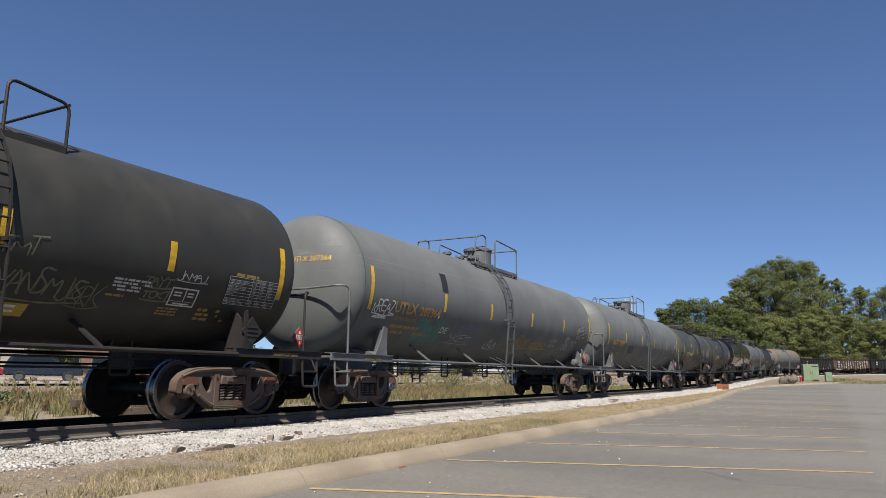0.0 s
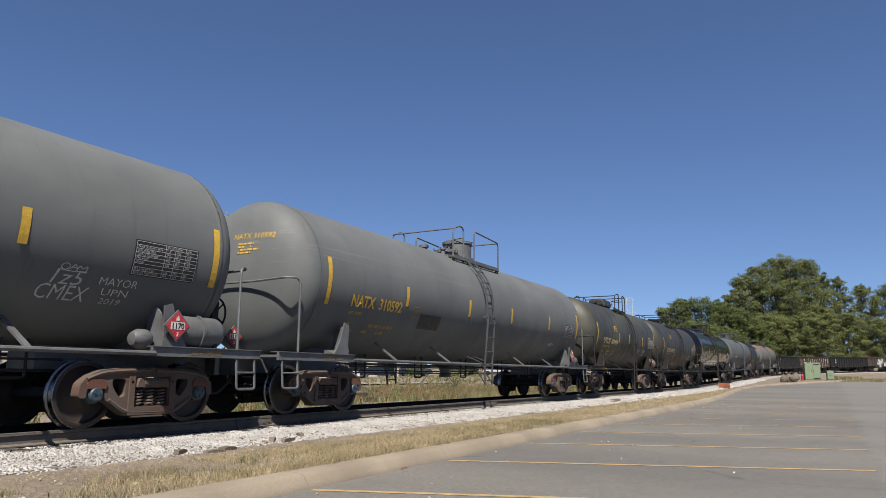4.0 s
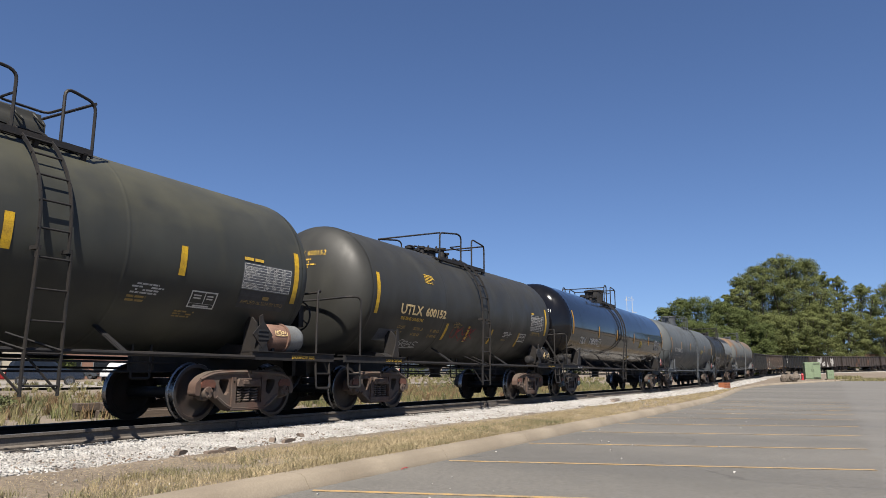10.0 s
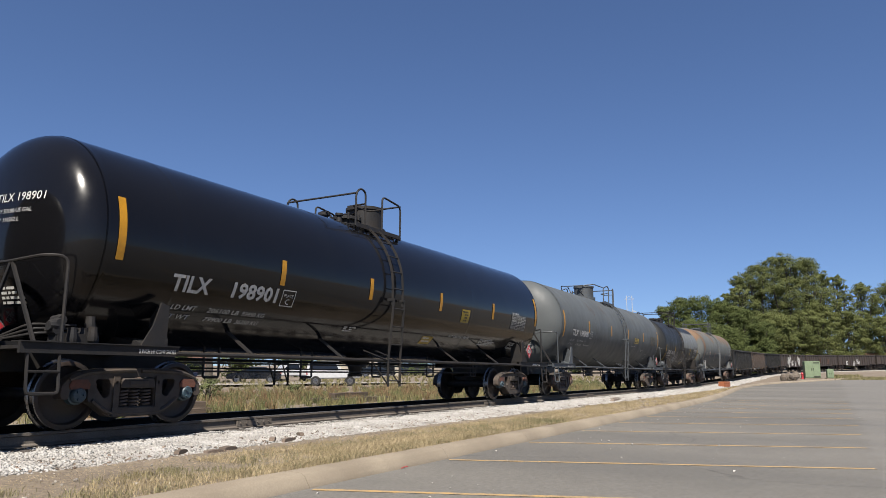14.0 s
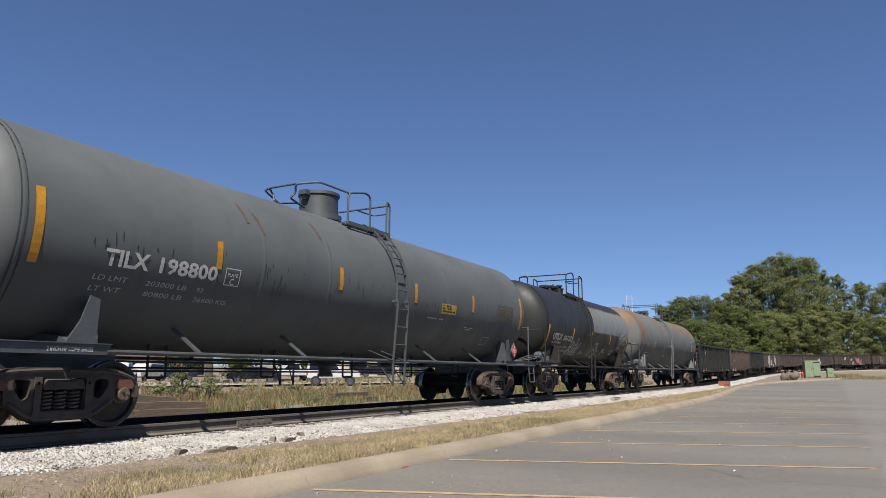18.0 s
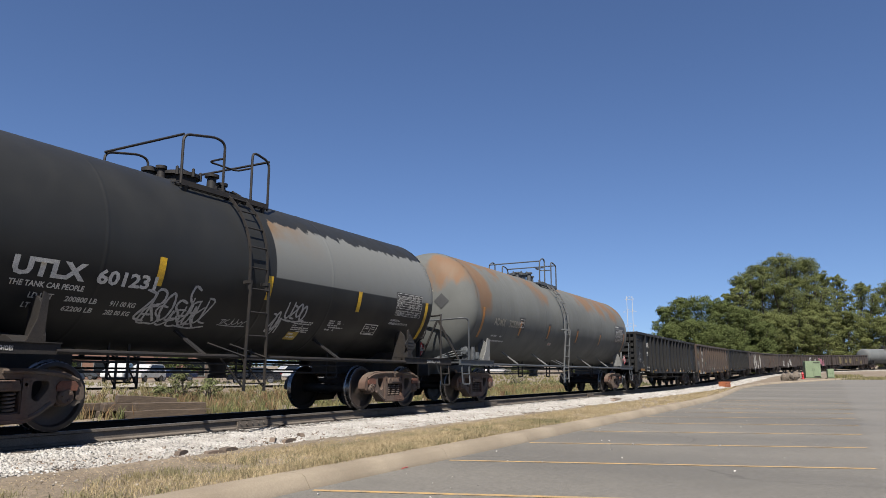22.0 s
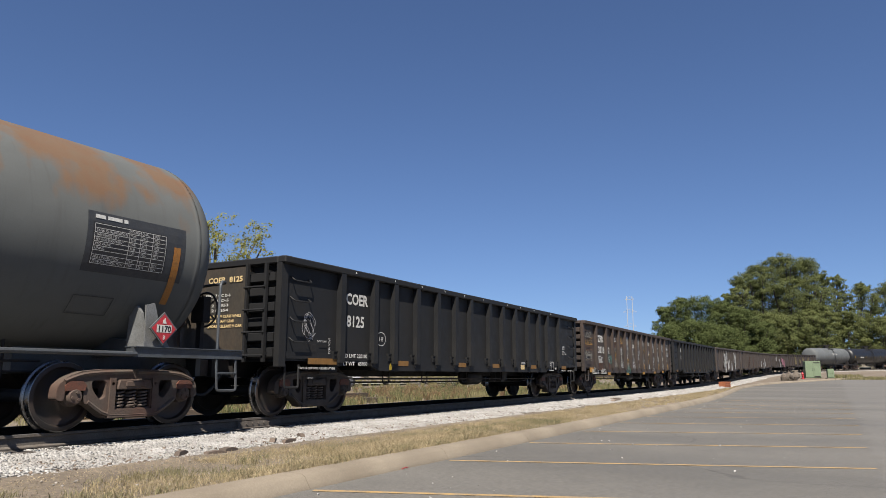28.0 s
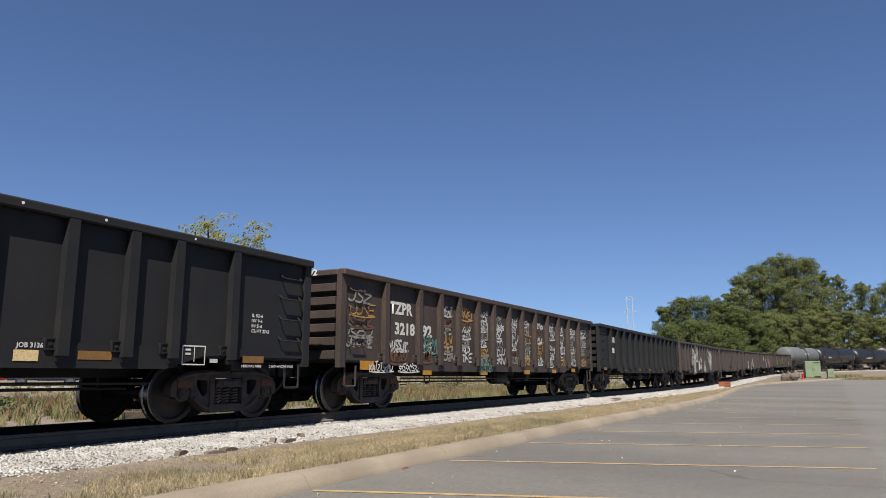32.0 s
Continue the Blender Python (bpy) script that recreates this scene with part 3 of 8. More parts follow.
def coupler_mesh():
    bm = bmesh.new()
    box(bm, 0.0, 0.62, -0.075, 0.075, 0.79, 0.93)
    prism(bm, [(-0.02, 0.72), (0.16, 0.72), (0.16, 1.0), (-0.02, 1.0)], -0.17, 0.02)
    prism(bm, [(-0.12, 0.72), (0.05, 0.72), (0.05, 1.0), (-0.12, 1.0)], 0.04, 0.17)
    box(bm, 0.10, 0.20, -0.17, 0.17, 0.74, 0.98)
    bmesh.ops.bevel(bm, geom=list(bm.edges), offset=0.015, segments=1, affect="EDGES", clamp_overlap=True)
    return finish(bm, M_FRAME_DARK, 35, "coupler")


COUPLER_ME = coupler_mesh()
bm = bmesh.new()
tube(bm, bend([(0.35, -0.25, 0.80), (0.20, -0.26, 0.55), (-0.02, -0.22, 0.38), (-0.15, -0.12, 0.42)], 0.2), 0.028, 7)
HOSE_ME = finish(bm, M_BLACKPANEL, 60, "air_hose")

# ---- lettering and marks ----


def text_shape(words, size, align="LEFT", bold=0.0):
    cu = bpy.data.curves.new("lettering", "FONT")
    cu.body, cu.size, cu.align_x, cu.resolution_u = words, size, align, 2
    cu.offset = bold
    ob = bpy.data.objects.new("lettering", cu)
    me = bpy.data.meshes.new_from_object(ob)
    bpy.data.objects.remove(ob)
    return me


def flat_bm(me):
    bm = bmesh.new()
    bm.from_mesh(me)
    return bm


def wrap(bm, x, phi, r, zc, lift=0.006):
    """Lays a flat (x, y) drawing on the near side of a tank: x along it, y round it from the angle phi (degrees above level)."""
    ys = [v.co.y for v in bm.verts]
    k = int((max(ys) - min(ys)) / 0.12) + 1
    for i in range(1, k):
        y = min(ys) + (max(ys) - min(ys)) * i / k
        bmesh.ops.bisect_plane(bm, geom=bm.verts[:] + bm.edges[:] + bm.faces[:], plane_co=(0, y, 0), plane_no=(0, 1, 0))
    for v in bm.verts:
        a = radians(phi) + v.co.y / r
        rr = r + lift + v.co.z
        v.co = (x + v.co.x, -rr * math.cos(a), zc + rr * math.sin(a))
    return bm


def rect_bm(x0, x1, y0, y1, bm=None, z=0.0):
    bm = bm or bmesh.new()
    bm.faces.new([bm.verts.new(c) for c in ((x0, y0, z), (x1, y0, z), (x1, y1, z), (x0, y1, z))])
    return bm


def lines_bm(rng, w, rows, pitch, h, keep=0.85):
    """Rows of short bars: writing too small to read."""
    bm = bmesh.new()
    for i in range(rows):
        x, end = 0.0, w * rng.uniform(0.6, 1.0)
        while x < end:
            n = rng.uniform(1.2, 4.5) * h
            if rng.random() < keep:
                rect_bm(x, min(x + n, end), -i * pitch - h, -i * pitch, bm)
            x += n + h * 0.6
    return bm


PANEL_ROWS = ("TANK QUALIFICATION", "THICKNESS TEST", "SERVICE EQUIPMENT", "PRD VALVE", "LINING", "", "88.B.2 INSPECTION", "STUB SILL INSPECTION")


def grid_panel(w, h, cols, rows, rng):
    """The ruled lines and rows of writing of a test-date panel."""
    bm = bmesh.new()
    t = 0.007
    rows = len(PANEL_ROWS) + 1
    step = h / rows
    for i in range(rows + 1):
        rect_bm(0, w, -step * i - t / 2, -step * i + t / 2, bm)
    for c in (0.0, *cols, 1.0):
        rect_bm(w * c - t / 2, w * c + t / 2, -h, 0, bm)
    cc = (0.0, *cols, 1.0)
    for i in range(rows):
        texts = ("", "STATION", "QUAL", "DUE") if i == 0 else (PANEL_ROWS[i - 1], "TUR" if i != 6 else "", str(2013 + rng.randint(0, 3)) if i != 6 else "", str(2023 + rng.randint(0, 2)) if i != 6 else "")
        for words_, a, b in zip(texts, cc, cc[1:]):
            if not words_:
                continue
            me = text_shape(words_, 1.0)
            wide = max(v.co.x for v in me.vertices)
            kx = min(w * (b - a) * 0.90 / wide, step * 0.78)
            me.transform(Matrix.Translation((w * a + 0.02, -step * (i + 1) + step * 0.24, 0)) @ Matrix.Diagonal((kx, step * 0.78, 1, 1)))
            bm.from_mesh(me)
            bpy.data.meshes.remove(me)
    return bm


LETTERS = (((0, 0, .5, 1, 1, 0), (.2, .4, .8, .4)), ((1, .9, .3, 1, .1, .7, .9, .35, .7, .02, 0, .1),), ((1, 1, 0, .95, 0, 0, 1, .05), (0, .5, .8, .5)), ((0, 0, 0, 1, .8, .95, .8, .55, 0, .5, .9, 0),),
           ((.5, 0, .05, .3, .1, .8, .6, 1, .95, .6, .8, .15, .4, 0),), ((0, 0, .05, 1, .9, 0, 1, 1),), ((0, 0, 0, 1), (.9, 1, 0, .45, 1, 0)), ((0, 0, .1, 1, .5, .35, .9, 1, 1, 0),), ((0, 1, 1, .95, 0, .05, 1, 0),),
           ((0, 1, .05, .2, .5, 0, .95, .25, 1, 1),), ((0, 1, 1, 1), (.5, 1, .45, 0)), ((.8, 1, .8, .2, .4, 0, 0, .2),), ((0, 1, .5, .4, 1, 1), (.5, .4, .45, -.2)))


def scribble(rng, w, h, loops, r=0.012):
    """A sprayed tag: a row of run-together letter shapes, one line of paint each."""
    out = bmesh.new()
    n = max(2, loops)
    cw = w / n
    for i in range(n):
        hh = h * rng.uniform(0.75, 1.1)
        y0 = -h * 0.5 + rng.uniform(-0.12, 0.12) * h
        for line in rng.choice(LETTERS):
            pts = [Vector((cw * (i + 1.15 * x + 0.25 * y) + rng.uniform(-0.06, 0.06) * cw, y0 + hh * y + rng.uniform(-0.05, 0.05) * h, 0)) for x, y in zip(line[::2], line[1::2])]
            stroke(bend(pts, 0.3 * h, 3), r, out)
    if rng.random() < 0.5:
        stroke(bend([(0, -h * 0.6, 0), (w * 0.6, -h * 0.72, 0), (w * 1.1, -h * 0.55, 0)], 0.3, 4), r, out)
    return out


def stroke(pts, r, bm=None):
    bm = bm or bmesh.new()
    pts = [Vector((*q[:2], 0)) for q in pts]
    ring = []
    for i, q in enumerate(pts):
        d = pts[min(i + 1, len(pts) - 1)] - pts[max(i - 1, 0)]
        if d.length < 1e-6:
            d = Vector((1, 0, 0))
        d.normalize()
        s = Vector((-d.y, d.x, 0)) * r * (0.75 + 0.5 * math.sin(i * 1.7) ** 2)
        ring.append((bm.verts.new(q - s), bm.verts.new(q + s)))
    for a, b in zip(ring, ring[1:]):
        bm.faces.new((a[0], b[0], b[1], a[1]))
    return bm


def placard(car, x, y, z, turn=0, size=0.30, dark=False):
    """A diamond hazard placard on its holder."""
    m = pose(x, y, z, 0, 0, turn)
    bm = bmesh.new()
    k = size * 0.78
    prism(bm, [(0, -k), (k, 0), (0, k), (-k, 0)], 0.0, 0.02)
    holder = part("placard", bm, M_STEEL_GREY if not dark else M_STEEL_DARK, car, "diamond placard holder", 0, m)
    if dark:
        bm = bmesh.new()
        for i in (-1, 0, 1):
            box(bm, -k * 0.5, k * 0.5, -0.012, -0.001, i * k * 0.3 - 0.015, i * k * 0.3 + 0.015)
        part("slats", bm, M_BLACKPANEL, holder, "", 0)
        return
    k *= 0.88
    bm = bmesh.new()
    prism(bm, [(0, -k), (k, 0), (0, k), (-k, 0)], -0.006, -0.001)
    part("sign", bm, M_RED, holder, "red diamond hazard sign numbered 1170", 0)
    bm = bmesh.new()
    rect_bm(-k * 0.62, k * 0.62, -k * 0.26, k * 0.26, bm)
    for v in bm.verts:
        v.co = (v.co.x, -0.009, v.co.y)
    part("number_field", bm, M_WHITE, holder, "", 0)
    for words, s, dz, mm in (("1170", k * 0.56, -k * 0.2, M_BLACKPANEL), ("3", k * 0.36, -k * 0.72, M_WHITE)):
        bm = flat_bm(text_shape(words, s, "CENTER", 0.004))
        for v in bm.verts:
            v.co = (v.co.x, -0.012, v.co.y + dz)
        part("lettering", bm, mm, holder, "", 0)
    bm = bmesh.new()
    prism(bm, [(-k * 0.16, k * 0.36), (k * 0.16, k * 0.36), (k * 0.10, k * 0.50), (k * 0.03, k * 0.74), (-k * 0.05, k * 0.58), (-k * 0.12, k * 0.60)], -0.012, -0.008)
    part("flame_sign", bm, M_WHITE, holder, "", 0)


# ---- tank paint ----
def tank_paint(name, top, low, rough=0.5, streak=None, coat=0.0, rust=0.0, patch=None, spec=0.5, scrapes=0.0, burns=(), fade=None):
    """Weathered tank enamel: broad fading, run-down streaks, road dirt; rust: how strong the burnt patches burns are, each (x, z, half length, half height); patch: (x, z, colour) a repainted field."""
    m = bpy.data.materials.new(name)
    m.use_nodes = True
    nt = m.node_tree
    b = nt.nodes["Principled BSDF"]
    b.inputs["Specular IOR Level"].default_value = spec
    b.inputs["Coat Weight"].default_value, b.inputs["Coat Roughness"].default_value = coat, 0.04
    L = nt.links.new
    tc = nt.nodes.new("ShaderNodeTexCoord")

    def tex(s, stretch, detail=5.0):
        mp = nt.nodes.new("ShaderNodeMapping")
        mp.inputs["Scale"].default_value = stretch
        L(tc.outputs["Object"], mp.inputs[0])
        n = nt.nodes.new("ShaderNodeTexNoise")
        n.inputs["Scale"].default_value, n.inputs["Detail"].default_value = s, detail
        L(mp.outputs[0], n.inputs["Vector"])
        return n.outputs[0]

    def rng_(src, lo, hi, a=0.0, c=1.0):
        n = nt.nodes.new("ShaderNodeMapRange")
        for i, q in zip((1, 2, 3, 4), (lo, hi, a, c)):
            n.inputs[i].default_value = q
        L(src, n.inputs[0])
        return n.outputs[0]

    def mth(op, a, c):
        n = nt.nodes.new("ShaderNodeMath")
        n.operation = op
        for i, q in enumerate((a, c)):
            if hasattr(q, "is_output"):
                L(q, n.inputs[i])
            else:
                n.inputs[i].default_value = q
        return n.outputs[0]

    def mix(fac, a, c):
        n = nt.nodes.new("ShaderNodeMix")
        n.data_type = "RGBA"
        for sock, q in ((0, fac), (6, a), (7, c)):
            if hasattr(q, "is_output"):
                L(q, n.inputs[sock])
            else:
                n.inputs[sock].default_value = q if sock == 0 else (*q[:3], 1)
        return n.outputs[2]
    sp = nt.nodes.new("ShaderNodeSeparateXYZ")
    L(tc.outputs["Object"], sp.inputs[0])
    top, low = tuple(q * DULL for q in top), tuple(q * DULL for q in low)
    out = mix(rng_(tex(0.9, (0.6, 1, 1.2)), 0.35, 0.68, 0, 0.8), top, tuple(q * 0.74 for q in top))
    out = mix(rng_(tex(1.6, (0.9, 1, 0.5)), 0.50, 0.75, 0, 0.5), out, low)
    if fade:
        # broad chalky patches where the enamel has gone olive
        out = mix(rng_(tex(0.42, (0.8, 0.5, 1.6), 4), 0.52, 0.68, 0, 0.72), out, tuple(q * DULL for q in fade))
        out = mix(rng_(tex(3.0, (1.4, 0.8, 0.30), 6), 0.58, 0.78, 0, 0.28), out, tuple(q * DULL * 0.8 for q in fade))
    if streak:
        out = mix(rng_(tex(5.0, (2.2, 0.6, 0.16), 6), 0.58, 0.74, 0, 0.30), out, tuple(q * DULL for q in streak))
        # long scrapes along the flank
        scrape = mth("MULTIPLY", rng_(tex(3.2, (0.05, 0.5, 7.0), 2), 0.655, 0.675, 0, scrapes), rng_(sp.outputs[2], 2.6, 2.9))
        out = mix(mth("MULTIPLY", scrape, rng_(sp.outputs[2], 3.3, 3.5, 1, 0)), out, (0.132, 0.136, 0.132))
    if patch:
        px, pz, pc = patch
        edge = mth("ADD", sp.outputs[2], mth("MULTIPLY", tex(7.0, (1.0, 1, 0.3), 6), 0.35))
        hi = rng_(edge, pz[1] + 0.17, pz[1] + 0.20, 1, 0)
        lo = rng_(sp.outputs[2], pz[0] - 0.01, pz[0] + 0.01)
        xs = rng_(sp.outputs[0], px, px + 0.02)
        stain = mth("MULTIPLY", rng_(sp.outputs[0], px + 1.5, px + 0.2), mth("MULTIPLY", rng_(sp.outputs[2], pz[1] - 0.62, pz[1] - 0.15), rng_(tex(1.7, (1, 1, 1)), 0.33, 0.55, 0, 0.95)))
        field = mix(stain, tuple(q * DULL for q in pc), (0.113, 0.074, 0.044))
        out = mix(mth("MULTIPLY", mth("MULTIPLY", hi, lo), xs), out, field)
    if rust:
        wob, wob2 = tex(0.9, (1, 0.6, 0.7), 6), tex(2.6, (1, 1, 0.35), 6)
        f = None
        for bx, bz, bw, bh in burns:
            dx = mth("ABSOLUTE", mth("DIVIDE", mth("SUBTRACT", sp.outputs[0], bx), bw), 0.0)
            dz = mth("ABSOLUTE", mth("DIVIDE", mth("SUBTRACT", sp.outputs[2], bz), bh), 0.0)
            d = mth("MULTIPLY", mth("ADD", mth("POWER", dx, 2.0), mth("POWER", dz, 2.0)), 0.5)
            d = mth("ADD", d, mth("ADD", mth("MULTIPLY", wob, 1.9), mth("MULTIPLY", wob2, 1.5)))
            g = rng_(d, 1.70, 2.05, rust, 0.0)
            f = g if f is None else mth("MAXIMUM", f, g)
        out = mix(f, out, mix(tex(6, (1, 1, 0.4)), (0.120, 0.060, 0.031), (0.110, 0.080, 0.052)))
    g = rng_(tex(70, (1, 1, 1), 2), 0.3, 0.7, 0, 0.10)
    out = mix(g, out, (0.02, 0.02, 0.02))
    L(out, b.inputs["Base Color"])
    L(rng_(tex(2.2, (1, 1, 0.6)), 0.3, 0.7, max(0.03, rough - 0.07), min(1, rough + 0.12)), b.inputs["Roughness"])
    bn = nt.nodes.new("ShaderNodeBump")
    bn.inputs["Strength"].default_value, bn.inputs["Distance"].default_value = 0.35, 0.012
    L(tex(1.1, (1.6, 1, 1), 3), bn.inputs["Height"])
    L(bn.outputs[0], b.inputs["Normal"])
    return m


CARS = []
KNUCKLE = 0.88  # under 1: heads flatter in the middle than an ellipse


def head_x(y, z, r, zc, hl):
    """How far out the rounded head stands at (y, z)."""
    q = min(0.999, math.hypot(y, z - zc) / r)
    return hl - r * 0.46 + r * 0.46 * (1 - q ** (2 / KNUCKLE)) ** (KNUCKLE / 2)




def car_thing(name, sigma, centres, label, category):
    ob = tagged(new(name), label, category, "cars of the freight train")
    CARS.append((ob, sigma, centres))
    return ob


def tank_car(sigma, hl, centres, paint, label, r=1.52, zc=2.60, steel=M_STEEL_DARK, frame="rust", cap="brown", near=True, housing="drum", seams=(), lad=0.0, rails=(-1.2, 1.2),
             dome_x=0.0, strips=(), strip_phi=(-6.0,), strip_h=(0.42,), strip_mat=None, strip_w=0.12, strip_lean=0.0, spin=True, end_brace=False, struts=(), wavy=False, hood_mat=None, fittings=True, shift=0.0, rail_up=0.0, lad_mat=None, end_rail=2.20, gusset_mat=None):
    """A tank car, its middle at sigma along the train: half length hl over the heads, distance between the truck centres."""
    car = car_thing("tank_car", sigma, centres, label, "tank car")
    hd = r * 0.46
    prof = [(-hl, 0.0)]
    for i in range(1, 17):
        a = i / 16 * math.pi / 2
        prof.append((-hl + hd * (1 - math.cos(a) ** KNUCKLE), r * math.sin(a) ** KNUCKLE))
    for x in sorted(seams):
        prof += [(x - 0.05, r), (x - 0.028, r), (x - 0.010, r + 0.004), (x + 0.010, r + 0.004), (x + 0.028, r), (x + 0.05, r)]
    for i in range(16, 0, -1):
        a = i / 16 * math.pi / 2
        prof.append((hl - hd * (1 - math.cos(a) ** KNUCKLE), r * math.sin(a) ** KNUCKLE))
    prof.append((hl, 0.0))
    bm = bmesh.new()
    lathe(bm, prof, "x", 80, (0, 0, zc))
    part("tank_shell", bm, paint, car, "", 25)
    for k in (-1, 1):
        xt, xe = k * centres / 2, k * (hl + 0.30)
        # stub sill with its bolster and cradle
        bm = bmesh.new()
        box(bm, min(xt - k * 1.3, xe), max(xt - k * 1.3, xe), -0.32, 0.32, 0.76, 1.16)
        prism(bm, [(-1.42, 1.0), (1.42, 1.0), (1.42, 1.10), (1.2, 1.20), (0.6, 1.28), (-0.6, 1.28), (-1.2, 1.20), (-1.42, 1.10)], xt - 0.16, xt + 0.16, "x")
        box(bm, xe - 0.05, xe + 0.05, -0.55, 0.55, 0.72, 1.14)
        part("stub_sill", bm, steel, car, "", 20)
        bm = bmesh.new()
        xa, xb = sorted((k * (hl - 0.45), k * (hl + 0.33)))
        box(bm, xa, xb, -1.44, 1.44, 1.03, 1.07)
        xa, xb = sorted((k * (centres / 2 - 0.35), k * (hl + 0.33)))
        for y in (-1, 1):
            y0, y1 = sorted((y * 1.44, y * 1.49))
            box(bm, xa, xb, y0, y1, 0.98, 1.11)
            y0, y1 = sorted((y * 1.30, y * 1.52))
            box(bm, xa, xb, y0, y1, 1.112, 1.125)
        part("end_platform", bm, steel, car, "", 0)
        for y in (-1, 1):
            bm = bmesh.new()
            x0 = k * (centres / 2 - 0.15)
            prism(bm, [(y * q, z) for q, z in ((1.46, 1.12), (1.46, 1.20), (1.36, 1.60), (1.26, 1.70), (1.12, 1.70), (1.08, 1.12))], x0 - 0.02, x0 + 0.02, "x")
            prism(bm, [(x0 - k * 0.0, 1.12), (x0 - k * 0.02, 1.70), (x0 + k * (0.12 if hl > 7 else 0.05), 1.74), (x0 + k * (0.24 if hl > 7 else 0.10), 1.40), (x0 + k * (0.42 if hl > 7 else 0.22), 1.12)][::-k], y * 1.43, y * 1.455)
            part("cradle_gusset", bm, gusset_mat or steel, car, "", 0)
            # pad on the shell behind the gusset
            bm = rect_bm(-0.24, 0.24, -0.20, 0.20)
            if y < 0:
                part("pad_plate", wrap(bm, x0, -43, r, zc, 0.004), paint, car, "", 0)
            else:
                bm.free()
        part("coupler", COUPLER_ME, None, car, at=pose(k * (hl + 0.52), 0, 0, 0, 0, 180 if k > 0 else 0))
        part("air_hose", HOSE_ME, None, car, at=pose(k * (hl + 0.48), 0, 0, 0, 0, 180 if k > 0 else 0))
        for y in (-1, 1):
            bm = bmesh.new()
            xc, w = k * (hl + 0.22), -k * 0.40
            tube(bm, bend([(xc, y * 1.46, 1.02), (xc, y * 1.50, 0.50), (xc + w, y * 1.50, 0.50), (xc + w, y * 1.46, 1.02)], 0.05, 2), 0.021, 6)
            tube(bm, [(xc, y * 1.49, 0.76), (xc + w, y * 1.49, 0.76)], 0.016, 6)
            part("sill_step", bm, steel, car)
        # handrail round the head
        bm = bmesh.new()
        xo, xi, zt = k * (hl + 0.07), k * (hl - 0.18), end_rail
        for y in (-1, 1):
            tube(bm, bend([(xi, y * 1.47, 1.08), (xi, y * 1.47, zt), (xo, y * 1.36, zt - 0.01), (xo, y * 0.6, zt - 0.04)], 0.16, 4), 0.022, 7)
        tube(bm, [(xo, -0.6, zt - 0.04), (xo, 0.6, zt - 0.04)], 0.022, 7)
        part("end_handrail", bm, steel, car)
        if end_brace and k < 0:
            bm = bmesh.new()
            for y in (-1, 1):
                bar(bm, (xo, y * 0.70, zt - 0.06), (xo, y * 1.34, 1.07), 0.032, 0.045)
                bar(bm, (xo, y * 0.66, zt - 0.06), (xo, y * 0.12, 1.07), 0.032, 0.045)
            part("end_brace", bm, M_STEEL_DARK, car, "", 0)
        truck(car, xt + shift, frame, cap, spin)
    for y in (-1, 1):
        bm = bmesh.new()
        tube(bm, [(-centres / 2 + 0.3, y * 1.48, 1.02), (centres / 2 - 0.3, y * 1.48, 1.02)], 0.033, 8)
        part("side_rail", bm, steel, car)
        for x in struts:
            bm = bmesh.new()
            a = radians(-51)
            bar(bm, (x - 0.03, y * (r - 0.01) * math.cos(a), zc + (r - 0.01) * math.sin(a)), (x + 0.05, y * 1.47, 1.04), 0.085, 0.03)
            part("strut", bm, gusset_mat or steel, car, "", 0)
    # side ladder over the shoulder
    for y in ((-1, 1) if near else (-1,)):
        bm = bmesh.new()
        ro = r + 0.10
        for dx in (-0.20, 0.20):
            low = [(lad + dx * 1.15, y * 1.56, 0.48), (lad + dx * 1.15, y * 1.56, 1.0), (lad + dx * 1.05, y * (ro + 0.04), zc - 0.30)]
            for p, q in zip(low, low[1:]):
                bar(bm, p, q, 0.05, 0.018, (1, 0, 0))
            pts = [(lad + dx, y * ro, zc - 0.42)] + [(lad + dx, y * ro * math.cos(radians(66) * i / 9), zc + ro * math.sin(radians(66) * i / 9)) for i in range(10)]
            for p, q in zip(pts, pts[1:]):
                bar(bm, p, q, 0.05, 0.018, (1, 0, 0))
            bar(bm, (lad + dx, y * (r - 0.02), zc - 0.30), (lad + dx, y * (ro + 0.05), zc - 0.30), 0.05, 0.05)
        ladder = part("ladder", bm, lad_mat or steel, car, "steel side ladder curving over the tank", 0)
        spots = [(1.56, 0.60), (1.56, 0.98)] + [(1.56 + (ro + 0.04 - 1.56) * (z - 1.0) / (zc - 1.3), z) for z in (1.36, 1.74, 2.12)]
        spots += [(ro * math.cos(radians(a)), zc + ro * math.sin(radians(a))) for a in (-2, 11, 24, 37, 50, 62)]
        rm = bmesh.new()
        tube(rm, [(-0.22, 0, 0), (0.22, 0, 0)], 0.014, 6)
        rung_me = finish(rm, lad_mat or steel, 60, "rung")
        for yy, zz in spots:
            part("rung", rung_me, None, ladder, at=pose(lad, y * yy, zz))
        bm = bmesh.new()
        for dx in (-0.23, 0.23):
            tube(bm, [(lad + dx, y * 1.56, 0.52), (lad + dx - 0.42, y * 1.40, 1.04)], 0.016, 5)
            tube(bm, [(lad + dx - 0.55, y * 1.30, 1.22), (lad + dx, y * 1.56, 1.02)], 0.016, 5)
        part("ladder_brace", bm, lad_mat or steel, ladder)
    zt = zc + r
    zp = zc + math.sqrt(r * r - 0.95 ** 2) + 0.10
    zp += min(0.0, rail_up * 0.6)
    x0, x3 = rails
    # grating platform on both shoulders
    for y in (-1, 1):
        bm = bmesh.new()
